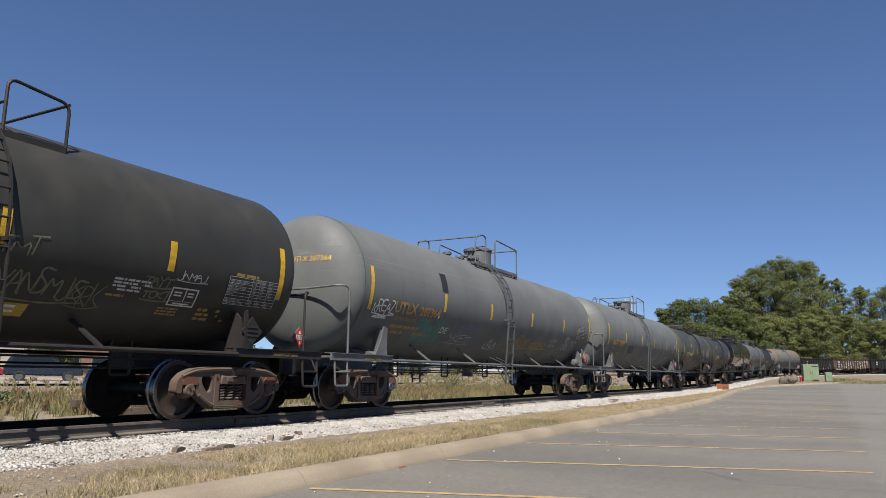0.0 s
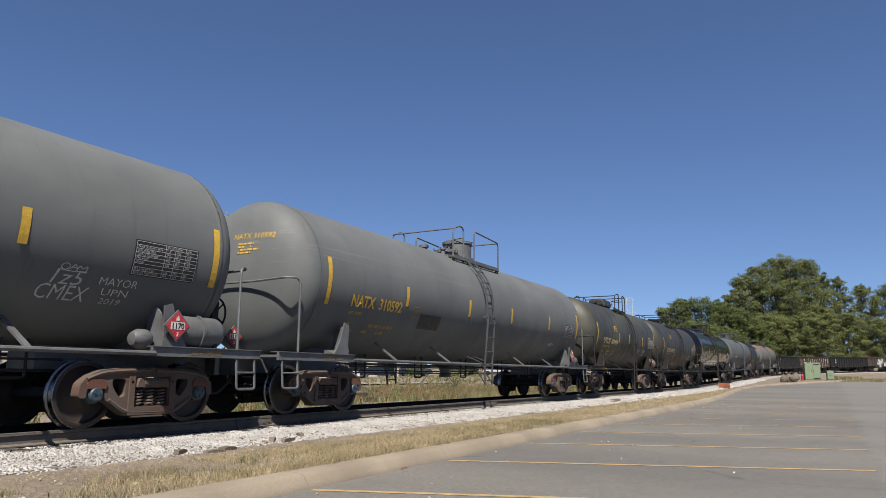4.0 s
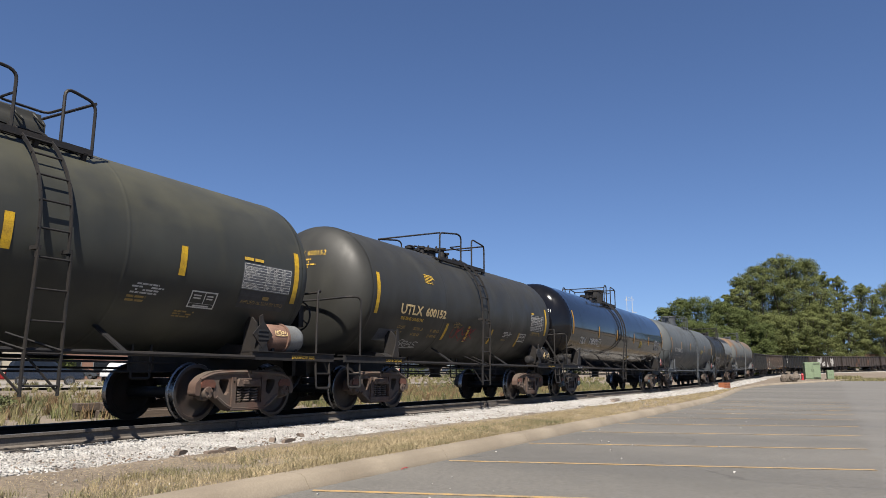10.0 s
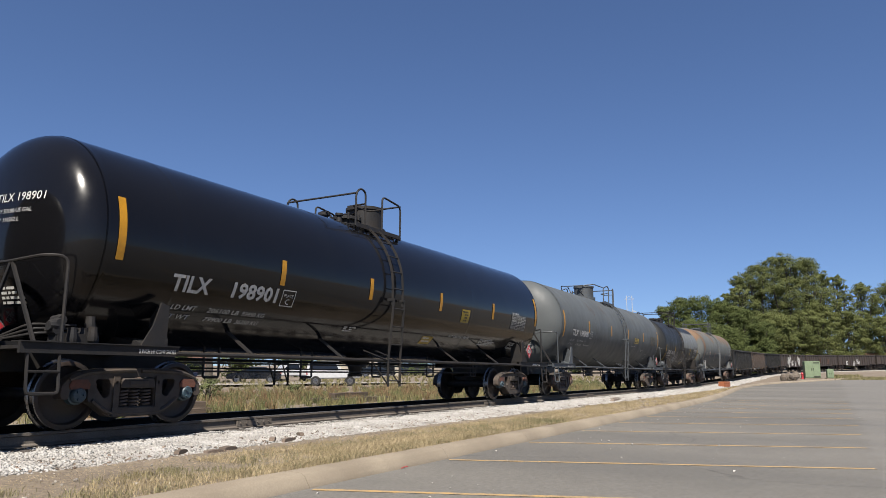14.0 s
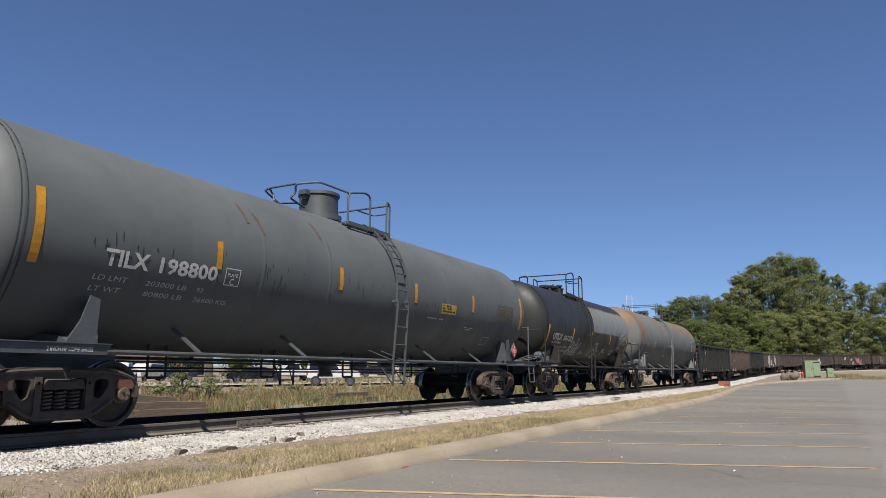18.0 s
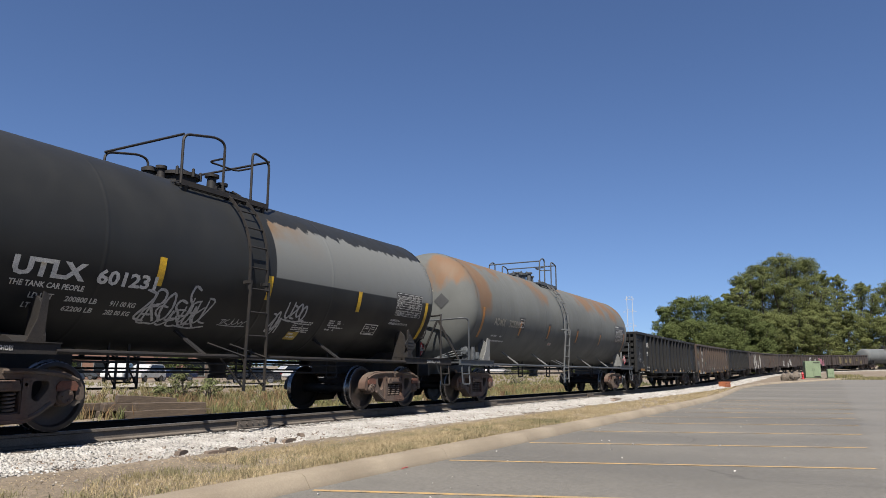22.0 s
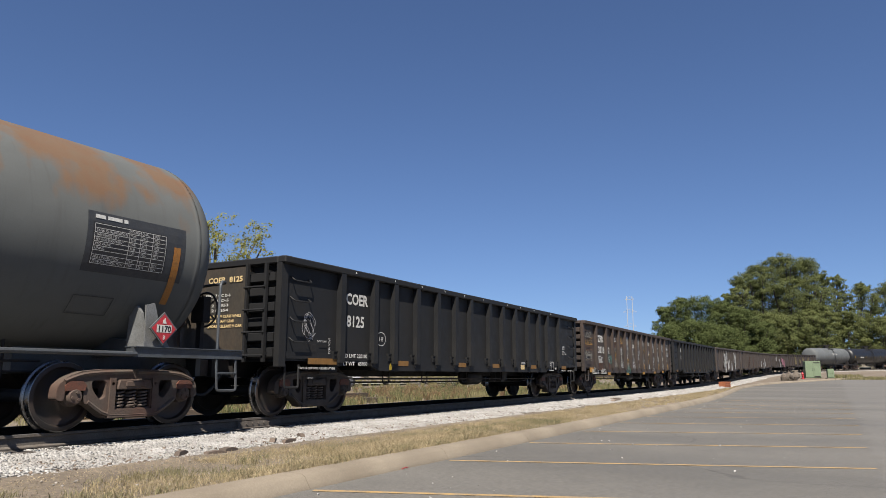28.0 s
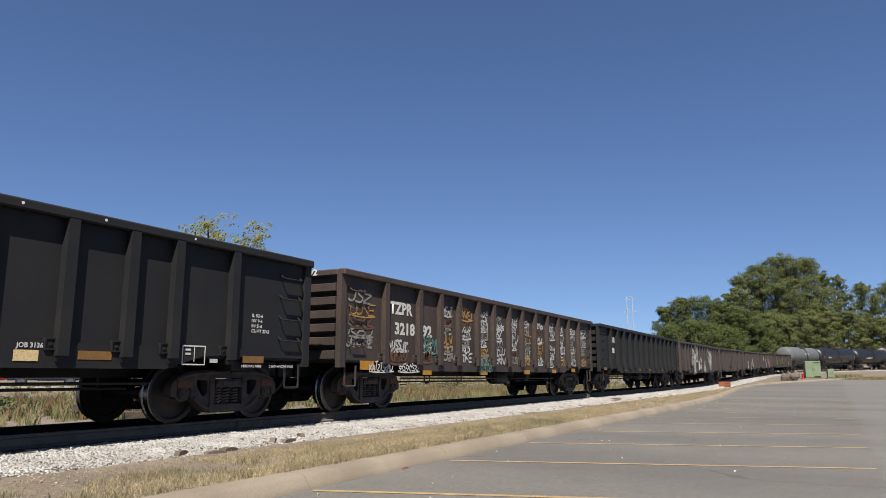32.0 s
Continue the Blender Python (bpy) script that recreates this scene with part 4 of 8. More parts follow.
        for yy in (0.46, 0.58, 0.70, 0.82, 0.94):
            bar(bm, (x0, y * yy, zp + 0.02), (x3, y * yy, zp + 0.02), 0.03, 0.035)
        n = max(4, int((x3 - x0) / 0.16))
        for i in range(n + 1):
            x = x0 + (x3 - x0) * i / n
            bar(bm, (x, y * 0.44, zp + 0.045), (x, y * 0.97, zp + 0.045), 0.016, 0.02)
        bar(bm, (x0, y * 0.97, zp + 0.02), (x3, y * 0.97, zp + 0.02), 0.05, 0.09)
        for x in (x0 + 0.1, x3 - 0.1, lad):
            a = 0.97 / r
            bar(bm, (x, y * 0.97, zp), (x, y * 0.92, zc + math.sqrt(r * r - 0.92 ** 2) - 0.05), 0.06, 0.06)
        part("top_platform", bm, steel, car, "steel grating platform", 0)
    if fittings:
        hz = zt + 0.52 + rail_up
        for y in (-1, 1):
            bm = bmesh.new()
            tube(bm, bend([(x0, y * 0.97, zp), (x0, y * 0.97, hz - 0.08), (lad - 0.55, y * 0.97, hz + 0.06), (lad - 0.34, y * 0.97, hz + 0.02), (lad - 0.34, y * 0.97, zp)], 0.13, 4), 0.023, 7)
            part("guard_rail", bm, steel, car)
            bm = bmesh.new()
            tube(bm, bend([(lad + 0.32, y * 0.97, zp), (lad + 0.32, y * 0.97, hz + 0.06), (x3, y * 0.97, hz - 0.02), (x3, y * 0.97, zp - 0.05)], 0.13, 4), 0.023, 7)
            part("guard_rail", bm, steel, car)
            if wavy:
                bm = bmesh.new()
                tube(bm, bend([(x0, y * 0.97, hz - 0.08), (x0 - 0.7, y * 0.75, hz + 0.02), (x0 - 1.0, y * 0.35, hz - 0.04), (x0 - 0.9, y * 0.30, hz - 0.2), (x0 - 1.0, y * 0.22, hz - 0.32), (x0 - 0.5, y * 0.2, hz - 0.42)], 0.1, 4), 0.022, 7)
                part("guard_rail", bm, steel, car)
        bm = bmesh.new()
        if wavy:
            tube(bm, [(x0 - 1.0, -0.35, hz - 0.04), (x0 - 1.0, 0.35, hz - 0.04)], 0.022, 7)
        else:
            tube(bm, bend([(x0, -0.97, hz - 0.08), (x0, 0.97, hz - 0.08)], 0.1), 0.022, 7)
        part("cross_rail", bm, steel, car)
        bm = bmesh.new()
        tube(bm, bend([(x3, -0.97, hz - 0.02), (x3, 0.97, hz - 0.02)], 0.1), 0.022, 7)
        part("cross_rail", bm, steel, car)
        bm = bmesh.new()
        tube(bm, bend([(lad - 0.34, -0.97, hz - 0.25), (lad - 0.34, -0.60, hz - 0.25), (lad + 0.32, -0.60, hz - 0.25), (lad + 0.32, -0.97, hz - 0.25)], 0.1, 3), 0.018, 6)
        part("cross_rail", bm, steel, car)
    hm = hood_mat or steel
    if housing in ("drum", "drum_valves"):
        bm = bmesh.new()
        rr = 0.43
        lathe(bm, [(zt - 0.06, 0.0), (zt - 0.06, rr + 0.08), (zt + 0.06, rr + 0.08), (zt + 0.06, rr), (zt + 0.50, rr), (zt + 0.50, rr + 0.03), (zt + 0.57, rr + 0.03), (zt + 0.60, rr - 0.1), (zt + 0.61, 0.0)], "z", 32, (dome_x, 0, 0))
        h = part("valve_housing", bm, hm, car, "round lidded valve housing", 30)
        bm = bmesh.new()
        box(bm, dome_x - rr - 0.14, dome_x - rr + 0.04, -0.10, 0.10, zt + 0.46, zt + 0.56)
        box(bm, dome_x - rr - 0.08, dome_x - rr + 0.02, -0.06, 0.06, zt + 0.36, zt + 0.46)
        part("hinge", bm, hm, h, "", 0)
        bm = bmesh.new()
        tube(bm, [(dome_x + rr + 0.05, -0.05, zt + 0.30), (dome_x + rr + 0.05, -0.05, zt + 0.60)], 0.025, 6)
        box(bm, dome_x + rr - 0.02, dome_x + rr + 0.14, -0.10, 0.0, zt + 0.46, zt + 0.52)
        part("latch", bm, hm, h, "", 0)
    if housing in ("valves", "drum_valves"):
        dx0 = dome_x if housing == "valves" else dome_x - 0.75
        bm = bmesh.new()
        lathe(bm, [(zt - 0.05, 0.0), (zt - 0.05, 0.30), (zt + 0.14, 0.30), (zt + 0.14, 0.36), (zt + 0.20, 0.36), (zt + 0.25, 0.2), (zt + 0.26, 0.0)], "z", 24, (dx0, 0, 0))
        h = part("manway", bm, hm, car, "bolted manway lid", 30)
        bo = bmesh.new()
        lathe(bo, [(0.0, 0.0), (0.0, 0.03), (0.14, 0.026), (0.16, 0.0)], "z", 7)
        bolt = finish(bo, hm, 30, "eye_bolt")
        for i in range(8):
            a = i * math.tau / 8
            part("eye_bolt", bolt, None, h, at=pose(dx0 + 0.36 * math.cos(a), 0.36 * math.sin(a), zt + 0.12))
        for dx, hh, rr in ((0.55, 0.26, 0.10), (0.80, 0.16, 0.08), (-0.55, 0.14, 0.07)):
            bm = bmesh.new()
            lathe(bm, [(zt - 0.04, 0.0), (zt - 0.04, rr), (zt + hh, rr * 0.8), (zt + hh, rr * 1.3), (zt + hh + 0.05, rr * 1.3), (zt + hh + 0.05, 0)], "z", 12, (dx0 + dx, -0.22, 0))
            part("valve", bm, hm, car)
    if housing == "hood":
        bm = bmesh.new()
        k = [(-0.42, zt - 0.06), (-0.42, zt + 0.24), (-0.30, zt + 0.38), (0.30, zt + 0.38), (0.42, zt + 0.24), (0.42, zt - 0.06)]
        prism(bm, k, dome_x - 0.66, dome_x + 0.62, "x")
        bmesh.ops.bevel(bm, geom=list(bm.edges), offset=0.12, segments=3, affect="EDGES", clamp_overlap=True)
        h = part("valve_hood", bm, hm, car, "rounded sheet steel hood over the valves", 50)
        for dx in (0.10, 0.40):
            bm = bmesh.new()
            tube(bm, bend([(dome_x + dx, -0.38, zt + 0.28), (dome_x + dx, -0.46, zt + 0.22), (dome_x + dx + 0.13, -0.46, zt + 0.12), (dome_x + dx + 0.13, -0.41, zt + 0.20)], 0.05, 2), 0.016, 5)
            part("hood_handle", bm, hm, h)
    if fittings:
        bm = bmesh.new()
        lathe(bm, [(zt - 0.05, 0), (zt - 0.05, 0.11), (zt + 0.14, 0.10), (zt + 0.14, 0.14), (zt + 0.20, 0.14), (zt + 0.24, 0.06), (zt + 0.24, 0)], "z", 14, (x0 + 0.25, 0.1, 0))
        part("relief_valve", bm, hm, car)
    # outlet and brake gear underneath
    zb = zc - r
    bm = bmesh.new()
    lathe(bm, [(zb + 0.05, 0), (zb + 0.05, 0.40), (zb - 0.05, 0.38), (zb - 0.14, 0.18), (zb - 0.32, 0.13), (zb - 0.34, 0.17), (zb - 0.40, 0.17), (zb - 0.40, 0)], "z", 18, (0.0, 0, 0))
    part("outlet_valve", bm, steel, car)
    z = 0.78
    for yy, dz in ((-0.55, 0.0), (0.45, 0.06), (-0.62, 0.14)):
        bm = bmesh.new()
        tube(bm, [(-centres / 2 + 1.1, yy, z + dz), (centres / 2 - 1.1, yy, z + dz)], 0.017, 5)
        part("brake_rod", bm, M_STEEL_DARK, car)
    for x in span((-centres / 2 + 1.7, centres / 2 - 1.9, max(2, int(centres / 3.0)))):
        bm = bmesh.new()
        tube(bm, bend([(x, -0.55, zb + 0.20), (x, -0.55, z - 0.10), (x + 0.34, -0.55, z - 0.10), (x + 0.34, -0.55, zb + 0.20)], 0.02, 1), 0.022, 5)
        part("rod_hanger", bm, M_STEEL_DARK, car)
    for i, x in enumerate(strips):
        ends = i in (0, len(strips) - 1)
        h = strip_h[0] if not ends or len(strip_h) == 1 else strip_h[1]
        p = strip_phi[0] if not ends or len(strip_phi) == 1 else strip_phi[1]
        bm = rect_bm(-strip_w / 2, strip_w / 2, -h / 2, h / 2)
        for v in bm.verts:
            v.co.x += v.co.y * strip_lean
        part("reflective_strip", wrap(bm, x, p, r, zc, 0.009), strip_mat or M_YELLOW, car, "yellow reflective strip", 0)
    car["r"], car["zc"], car["hl"] = r, zc, hl
    return car


def mark(car, name, bm, x, phi, material, label=""):
    part(name, wrap(bm, x, phi, car["r"], car["zc"], 0.006), material, car, label, 0)


def head_words(car, s, y, z, size, material, k=-1):
    """Lettering on the rounded head; y runs from the near side inwards."""
    bm = flat_bm(text_shape(s, size))
    r, zc, hl = car["r"], car["zc"], car["hl"]
    for v in bm.verts:
        yy, zz = y - v.co.x * 1.0, z + v.co.y
        v.co = (k * (head_x(yy, zz, r, zc, hl) + 0.009), yy, zz)
    part("lettering", bm, material, car, "", 0)


def reservoir(car, x, material=M_STEEL_GREY, band=None, slim=False, cylinder=True):
    """The brake reservoir on the end platform, with its hand-brake wheel."""
    bm = bmesh.new()
    prof = [(-0.52, 0.0), (-0.50, 0.12), (-0.44, 0.20), (-0.36, 0.235), (-0.02, 0.235), (-0.02, 0.26), (0.03, 0.26), (0.03, 0.235), (0.36, 0.235), (0.44, 0.20), (0.50, 0.12), (0.52, 0)]
    lathe(bm, [(a * (0.8 if slim else 1.0), c * (0.66 if slim else 1.05)) for a, c in prof], "x", 28, (x, -1.20, 1.27 if slim else 1.36))
    q = part("air_reservoir", bm, material, car, "cylindrical air brake reservoir", 30)
    bm = bmesh.new()
    for dx in (-0.3, 0.3):
        box(bm, x + dx - 0.03, x + dx + 0.03, -1.38, -0.96, 1.06, 1.20)
    part("saddle", bm, car["steel_mat"] if "steel_mat" in car else M_STEEL_DARK, q, "", 0)
    if not slim and cylinder:
        bm = bmesh.new()
        lathe(bm, [(-0.20, 0.0), (-0.17, 0.09), (-0.08, 0.14), (0.05, 0.14), (0.12, 0.09), (0.15, 0)], "x", 16, (x - 0.95, -1.24, 1.22))
        part("brake_cylinder", bm, material, car, "", 40)
    if band:
        bm = bmesh.new()
        lathe(bm, [(0.06, 0.252), (0.36, 0.252), (0.44, 0.216), (0.51, 0.13), (0.53, 0.0)], "x", 28, (x, -1.20, 1.36))
        part("band", bm, band, q, "pale grey painted end")


def reservoir_tag(car, x, seed, w=0.30, h=0.08, r=0.006):
    bm = wrap(scribble(random.Random(seed), w, h, 6 if h < 0.1 else 4, r), x, 22 if h < 0.1 else 2, 0.252, 1.36, 0.004)
    for v in bm.verts:
        v.co.y -= 1.20
    part("graffiti", bm, M_CREAM, car, "small cream scrawl on the reservoir", 0)


def hand_wheel(car, x, y=-0.55, z=1.85, material=M_STEEL_DARK, r=0.28):
    bm = bmesh.new()
    tube(bm, [(x, y + r * math.cos(a), z + r * math.sin(a)) for a in [k * math.tau / 24 for k in range(24)]], 0.018, 6, True)
    for k in range(5):
        a = k * math.tau / 5
        tube(bm, [(x, y, z), (x, y + r * math.cos(a), z + r * math.sin(a))], 0.014, 5)
    q = part("hand_brake_wheel", bm, material, car, "spoked hand brake wheel")
    bm = bmesh.new()
    box(bm, x - 0.16 if x > 0 else x + 0.02, x - 0.02 if x > 0 else x + 0.16, y - 0.14, y + 0.14, z - 0.22, z + 0.2)
    box(bm, x - 0.12 if x > 0 else x + 0.05, x - 0.05 if x > 0 else x + 0.12, y - 0.05, y + 0.05, 1.05, z - 0.2)
    part("gear_box", bm, material, q, "", 0)


def head_print(car, y, z, w, rows, h, material, seed=1, k=-1):
    """Small unreadable print on the rounded head."""
    bm = lines_bm(random.Random(seed), w, rows, h * 1.8, h)
    r, zc, hl = car["r"], car["zc"], car["hl"]
    for v in bm.verts:
        yy, zz = y - v.co.x, z + v.co.y
        v.co = (k * (head_x(yy, zz, r, zc, hl) + 0.009), yy, zz)
    tagged(part("small_print", bm, material, car, "", 0), kind="stuff")

# ---- the train, in its order ----
P_OLIVE = tank_paint("olive_black_enamel", (0.064, 0.067, 0.058), (0.106, 0.109, 0.088), 0.50, spec=0.3, fade=(0.138, 0.133, 0.085))
P_OLIVEBLACK = tank_paint("brownish_black_enamel", (0.053, 0.053, 0.047), (0.088, 0.088, 0.075), 0.50, spec=0.3)
P_GREY = tank_paint("grey_enamel", (0.208, 0.222, 0.224), (0.165, 0.175, 0.175), 0.58, (0.12, 0.12, 0.12), spec=0.22, scrapes=0.35)
P_GREY2 = tank_paint("mid_grey_enamel", (0.150, 0.166, 0.172), (0.118, 0.129, 0.134), 0.56, (0.10, 0.10, 0.10), spec=0.22)
P_BLACK = tank_paint("gloss_black_enamel", (0.009, 0.009, 0.011), (0.011, 0.011, 0.012), 0.12, None, 0.20, spec=0.22)
P_PATCH = tank_paint("black_enamel_regreyed", (0.034, 0.036, 0.037), (0.043, 0.045, 0.045), 0.46, None, 0.0, 0.0, (-0.16, (2.40, 3.42), (0.23, 0.24, 0.235)), spec=0.2)
P_BLACKDULL = tank_paint("dull_black_enamel", (0.016, 0.016, 0.018), (0.022, 0.022, 0.022), 0.4)
P_RUST = tank_paint("grey_enamel_burnt", (0.205, 0.216, 0.210), (0.160, 0.168, 0.162), 0.66, (0.11, 0.105, 0.10), 0.0, 0.90, spec=0.16,
                    burns=((-8.05, 3.65, 0.7, 0.75), (-7.25, 3.35, 0.75, 1.25), (-5.9, 3.95, 2.0, 0.62), (-3.9, 4.0, 1.3, 0.45), (-2.5, 3.70, 1.2, 0.75), (0.2, 4.05, 1.6, 0.36), (2.7, 3.75, 1.3, 0.62), (5.3, 3.65, 1.9, 0.75), (7.2, 3.5, 0.7, 0.7)))


def fit_words(text, w, h, bold=0.0, slant=0.0):
    """Lettering drawn to a width and a cap height, its baseline at y = 0."""
    bm = flat_bm(text_shape(text, 1.0, "LEFT", bold))
    xs, ys = [v.co.x for v in bm.verts], [v.co.y for v in bm.verts]
    kx, ky = w / (max(xs) - min(xs)), h / max(0.3, max(ys))
    x0 = min(xs)
    for v in bm.verts:
        v.co.x, v.co.y = (v.co.x - x0) * kx, v.co.y * ky
        v.co.x += v.co.y * slant
    return bm


def words(car, text, x0, x1, phi, h, material, bold=0.03, slant=0.0):
    part("lettering", wrap(fit_words(text, x1 - x0, h, bold, slant), x0, phi, car["r"], car["zc"], 0.010), material, car, "", 0)


def small_print(car, x, phi, w, rows, h, material, seed=1, pitch=1.7):
    tagged(part("small_print", wrap(lines_bm(random.Random(seed), w, rows, h * pitch, h), x, phi, car["r"], car["zc"], 0.010), material, car, "", 0), kind="stuff")


def test_panel(car, x, phi, w, h, field=M_BLACKPANEL, ink=M_DIMWHITE, seed=3, rows=9):
    p_ = part("test_panel", wrap(rect_bm(-0.02, w + 0.02, -h - 0.02, 0.02), x, phi, car["r"], car["zc"], 0.006), field, car, "black stencilled panel with a white grid", 0)
    part("panel_grid", wrap(grid_panel(w, h, (0.46, 0.62, 0.80), rows, random.Random(seed)), x, phi, car["r"], car["zc"], 0.012), ink, p_, "", 0)


def outline_box(car, x, phi, w, h, ink=M_WHITE, t=0.022, split=True, seed=5):
    bm = bmesh.new()
    rect_bm(0, w, -t, 0, bm), rect_bm(0, w, -h, -h + t, bm), rect_bm(0, t, -h + t, -t, bm), rect_bm(w - t, w, -h + t, -t, bm)
    if split:
        rect_bm(0.52 * w, 0.52 * w + t * 0.8, -h * 0.72, -t, bm), rect_bm(t, w - t, -h * 0.74, -h * 0.72, bm)
        for a, b in ((0.12, 0.40), (0.62, 0.86)):
            rect_bm(w * a, w * b, -h * 0.30, -h * 0.22, bm), rect_bm(w * a, w * b, -h * 0.46, -h * 0.38, bm)
        rect_bm(w * 0.2, w * 0.8, -h * 0.90, -h * 0.82, bm)
    part("stencil_box", wrap(bm, x, phi, car["r"], car["zc"], 0.010), ink, car, "", 0)


def sign_plate(car, x, phi, w, h, field, ink, rows=4, seed=8):
    p_ = part("sign_plate", wrap(rect_bm(0, w, -h, 0), x, phi, car["r"], car["zc"], 0.006), field, car, "", 0)
    if ink:
        bm = lines_bm(random.Random(seed), w * 0.86, rows, h / (rows + 0.6), h / (rows + 0.6) * 0.5)
        for v in bm.verts:
            v.co.x += w * 0.07
            v.co.y -= h * 0.12
        part("small_print", wrap(bm, x, phi, car["r"], car["zc"], 0.012), ink, p_, "", 0)


def tag(car, x, phi, w, h, material, loops=5, seed=1, r=0.011, label="sprayed graffiti tag"):
    part("graffiti", wrap(scribble(random.Random(seed), w, h, loops, r), x, phi, car["r"], car["zc"], 0.008), material, car, label, 0)


def plate_c(car, x, phi, w=0.34, h=0.30, ink=M_DIMWHITE):
    outline_box(car, x, phi, w, h, ink, 0.016, False)
    deg = math.degrees(1 / car["r"])
    words(car, "PLATE", x + 0.05, x + w - 0.05, phi - 0.13 * deg, 0.055, ink, 0.01)
    words(car, "C", x + w * 0.36, x + w * 0.64, phi - 0.26 * deg, 0.10, ink, 0.01)


def shoe_words(car, x0, z=1.045, material=M_DIMOCHRE, w=0.62):
    """Brake-shoe stencil on the platform's edge."""
    bm = fit_words("2 INCH HF COMP SHOES", w, 0.055, 0.02)
    for v in bm.verts:
        v.co = (x0 + v.co.x, -1.496, z + v.co.y - 0.03)
    part("lettering", bm, material, car, "", 0)


M_TAGGREEN = mat("green_spray", (0.22, 0.23, 0.14), 0.7, 0, (0.13, 0.14, 0.08), 12, 0.6)
M_TAGTEAL = mat("teal_spray", (0.10, 0.34, 0.30), 0.7, 0, (0.10, 0.24, 0.22), 9, 0.7)
M_TAGBLUE = mat("blue_spray", (0.11, 0.21, 0.34), 0.7, 0, (0.15, 0.19, 0.24), 9, 0.8)
M_TAGRED = mat("red_spray", (0.36, 0.035, 0.035), 0.7, 0, (0.09, 0.03, 0.03), 9, 0.7)
M_TAGGREY = mat("grey_spray", (0.66, 0.66, 0.66), 0.7, 0, (0.44, 0.44, 0.44), 14, 0.6)
M_TAGFAINT = mat("faint_spray", (0.30, 0.24, 0.09), 0.7, 0, (0.13, 0.12, 0.10), 9, 0.7)
M_SIGNYELLOW = mat("yellow_sign", (0.60, 0.42, 0.03), 0.5)
M_PANELGREY = mat("grey_stencil_panel", (0.14, 0.15, 0.17), 0.6)
M_AMBER = mat("amber_reflective", (0.70, 0.33, 0.008), 0.45)
M_ORANGE = mat("orange_reflective", (0.42, 0.17, 0.01), 0.55, 0, (0.30, 0.14, 0.02), 9, 0.5)
LONG, SHORT = (-4.95, -2.5, 2.3, 4.75), (-1.75, 1.6)
ENDS = dict(strip_phi=(-5.2, -3.8), strip_h=(0.44, 0.92))

A_ = tank_car(4.37, 5.87, 8.77, P_OLIVEBLACK, "brownish black tank car with graffiti and yellow strips", 1.455, 2.53, housing="drum", lad=0.05, rails=(-1.2, 1.2), dome_x=-0.6, strips=(-5.08, -1.77, 0.28, 2.70, 5.06), struts=SHORT, rail_up=-0.2, **ENDS)
test_panel(A_, 3.87, -10.7, 1.13, 0.46)
small_print(A_, 1.85, -21.5, 0.62, 4, 0.030, M_DIMWHITE, 2)
small_print(A_, 1.80, -31.0, 0.40, 1, 0.035, M_DIMOCHRE, 3)
outline_box(A_, 2.83, -22.5, 0.50, 0.30)
small_print(A_, 3.45, -34.0, 0.66, 3, 0.05, M_DIMOCHRE, 4)
small_print(A_, 4.0, -8.2, 0.6, 1, 0.05, M_DIMOCHRE, 5)
small_print(A_, 2.72, -36.0, 0.4, 3, 0.03, M_DIMOCHRE, 6)
tag(A_, 0.30, -31, 1.15, 0.36, M_TAGGREEN, 7, 11, 0.013)
tag(A_, 0.20, -13, 0.55, 0.22, M_TAGGREEN, 3, 12, 0.010)
tag(A_, 2.30, -21, 0.48, 0.14, M_TAGGREEN, 4, 13, 0.012)
tag(A_, 2.34, -29, 0.48, 0.14, M_TAGGREEN, 4, 14, 0.012)
tag(A_, 2.85, -15, 0.55, 0.14, M_DIMWHITE, 5, 15, 0.006)
tag(A_, 1.30, -33, 0.45, 0.34, M_TAGGREEN, 3, 16, 0.008)
sign_plate(A_, 0.52, -42.5, 0.36, 0.22, M_SIGNYELLOW, M_WHITE, 2)
sign_plate(A_, 3.75, -32.5, 0.50, 0.30, M_BLACKPANEL, None)
placard(A_, 4.40, -1.46, 1.40, dark=True)
shoe_words(A_, 4.9)

B_ = tank_car(19.575, 8.35, 13.8, P_GREY, "grey tank car with graffiti and faded yellow lettering", 1.525, 2.605, steel=M_STEEL_GREY, strips=(-7.44, -4.23, -1.51, 1.56, 4.58, 7.57), cap="blue", lad=-0.42, lad_mat=M_STEEL_SLATE, rails=(-1.45, 1.6), dome_x=0.70, housing="drum_valves", struts=LONG, strip_mat=M_OCHRE, seams=(-7.66, -1.30, 0.35, 7.66), rail_up=0.11, end_rail=2.46, **ENDS)
words(B_, "UTLX", -6.47, -5.50, -20.0, 0.25, M_OCHREFADE)
words(B_, "207364", -5.38, -4.42, -20.0, 0.22, M_OCHREFADE)
words(B_, "THE TANK CAR PEOPLE", -6.42, -5.4, -26.5, 0.075, M_DIMOCHRE)
small_print(B_, -6.40, -31.0, 1.9, 1, 0.075, M_DIMOCHRE, 21)
small_print(B_, -6.45, -36.5, 1.8, 1, 0.075, M_DIMOCHRE, 22)
head_words(B_, "UTLX 207364", -0.08, 3.0, 0.16, M_OCHRE)
tag(B_, -7.30, -17, 0.78, 0.28, M_WHITE, 5, 31, 0.014)
tag(B_, -7.25, -25.5, 0.5, 0.05, M_WHITE, 2, 32, 0.010)
tag(B_, -5.30, -33, 1.25, 0.75, M_TAGTEAL, 9, 33, 0.022)
tag(B_, -5.25, -36, 1.15, 0.55, M_TAGTEAL, 11, 331, 0.014)
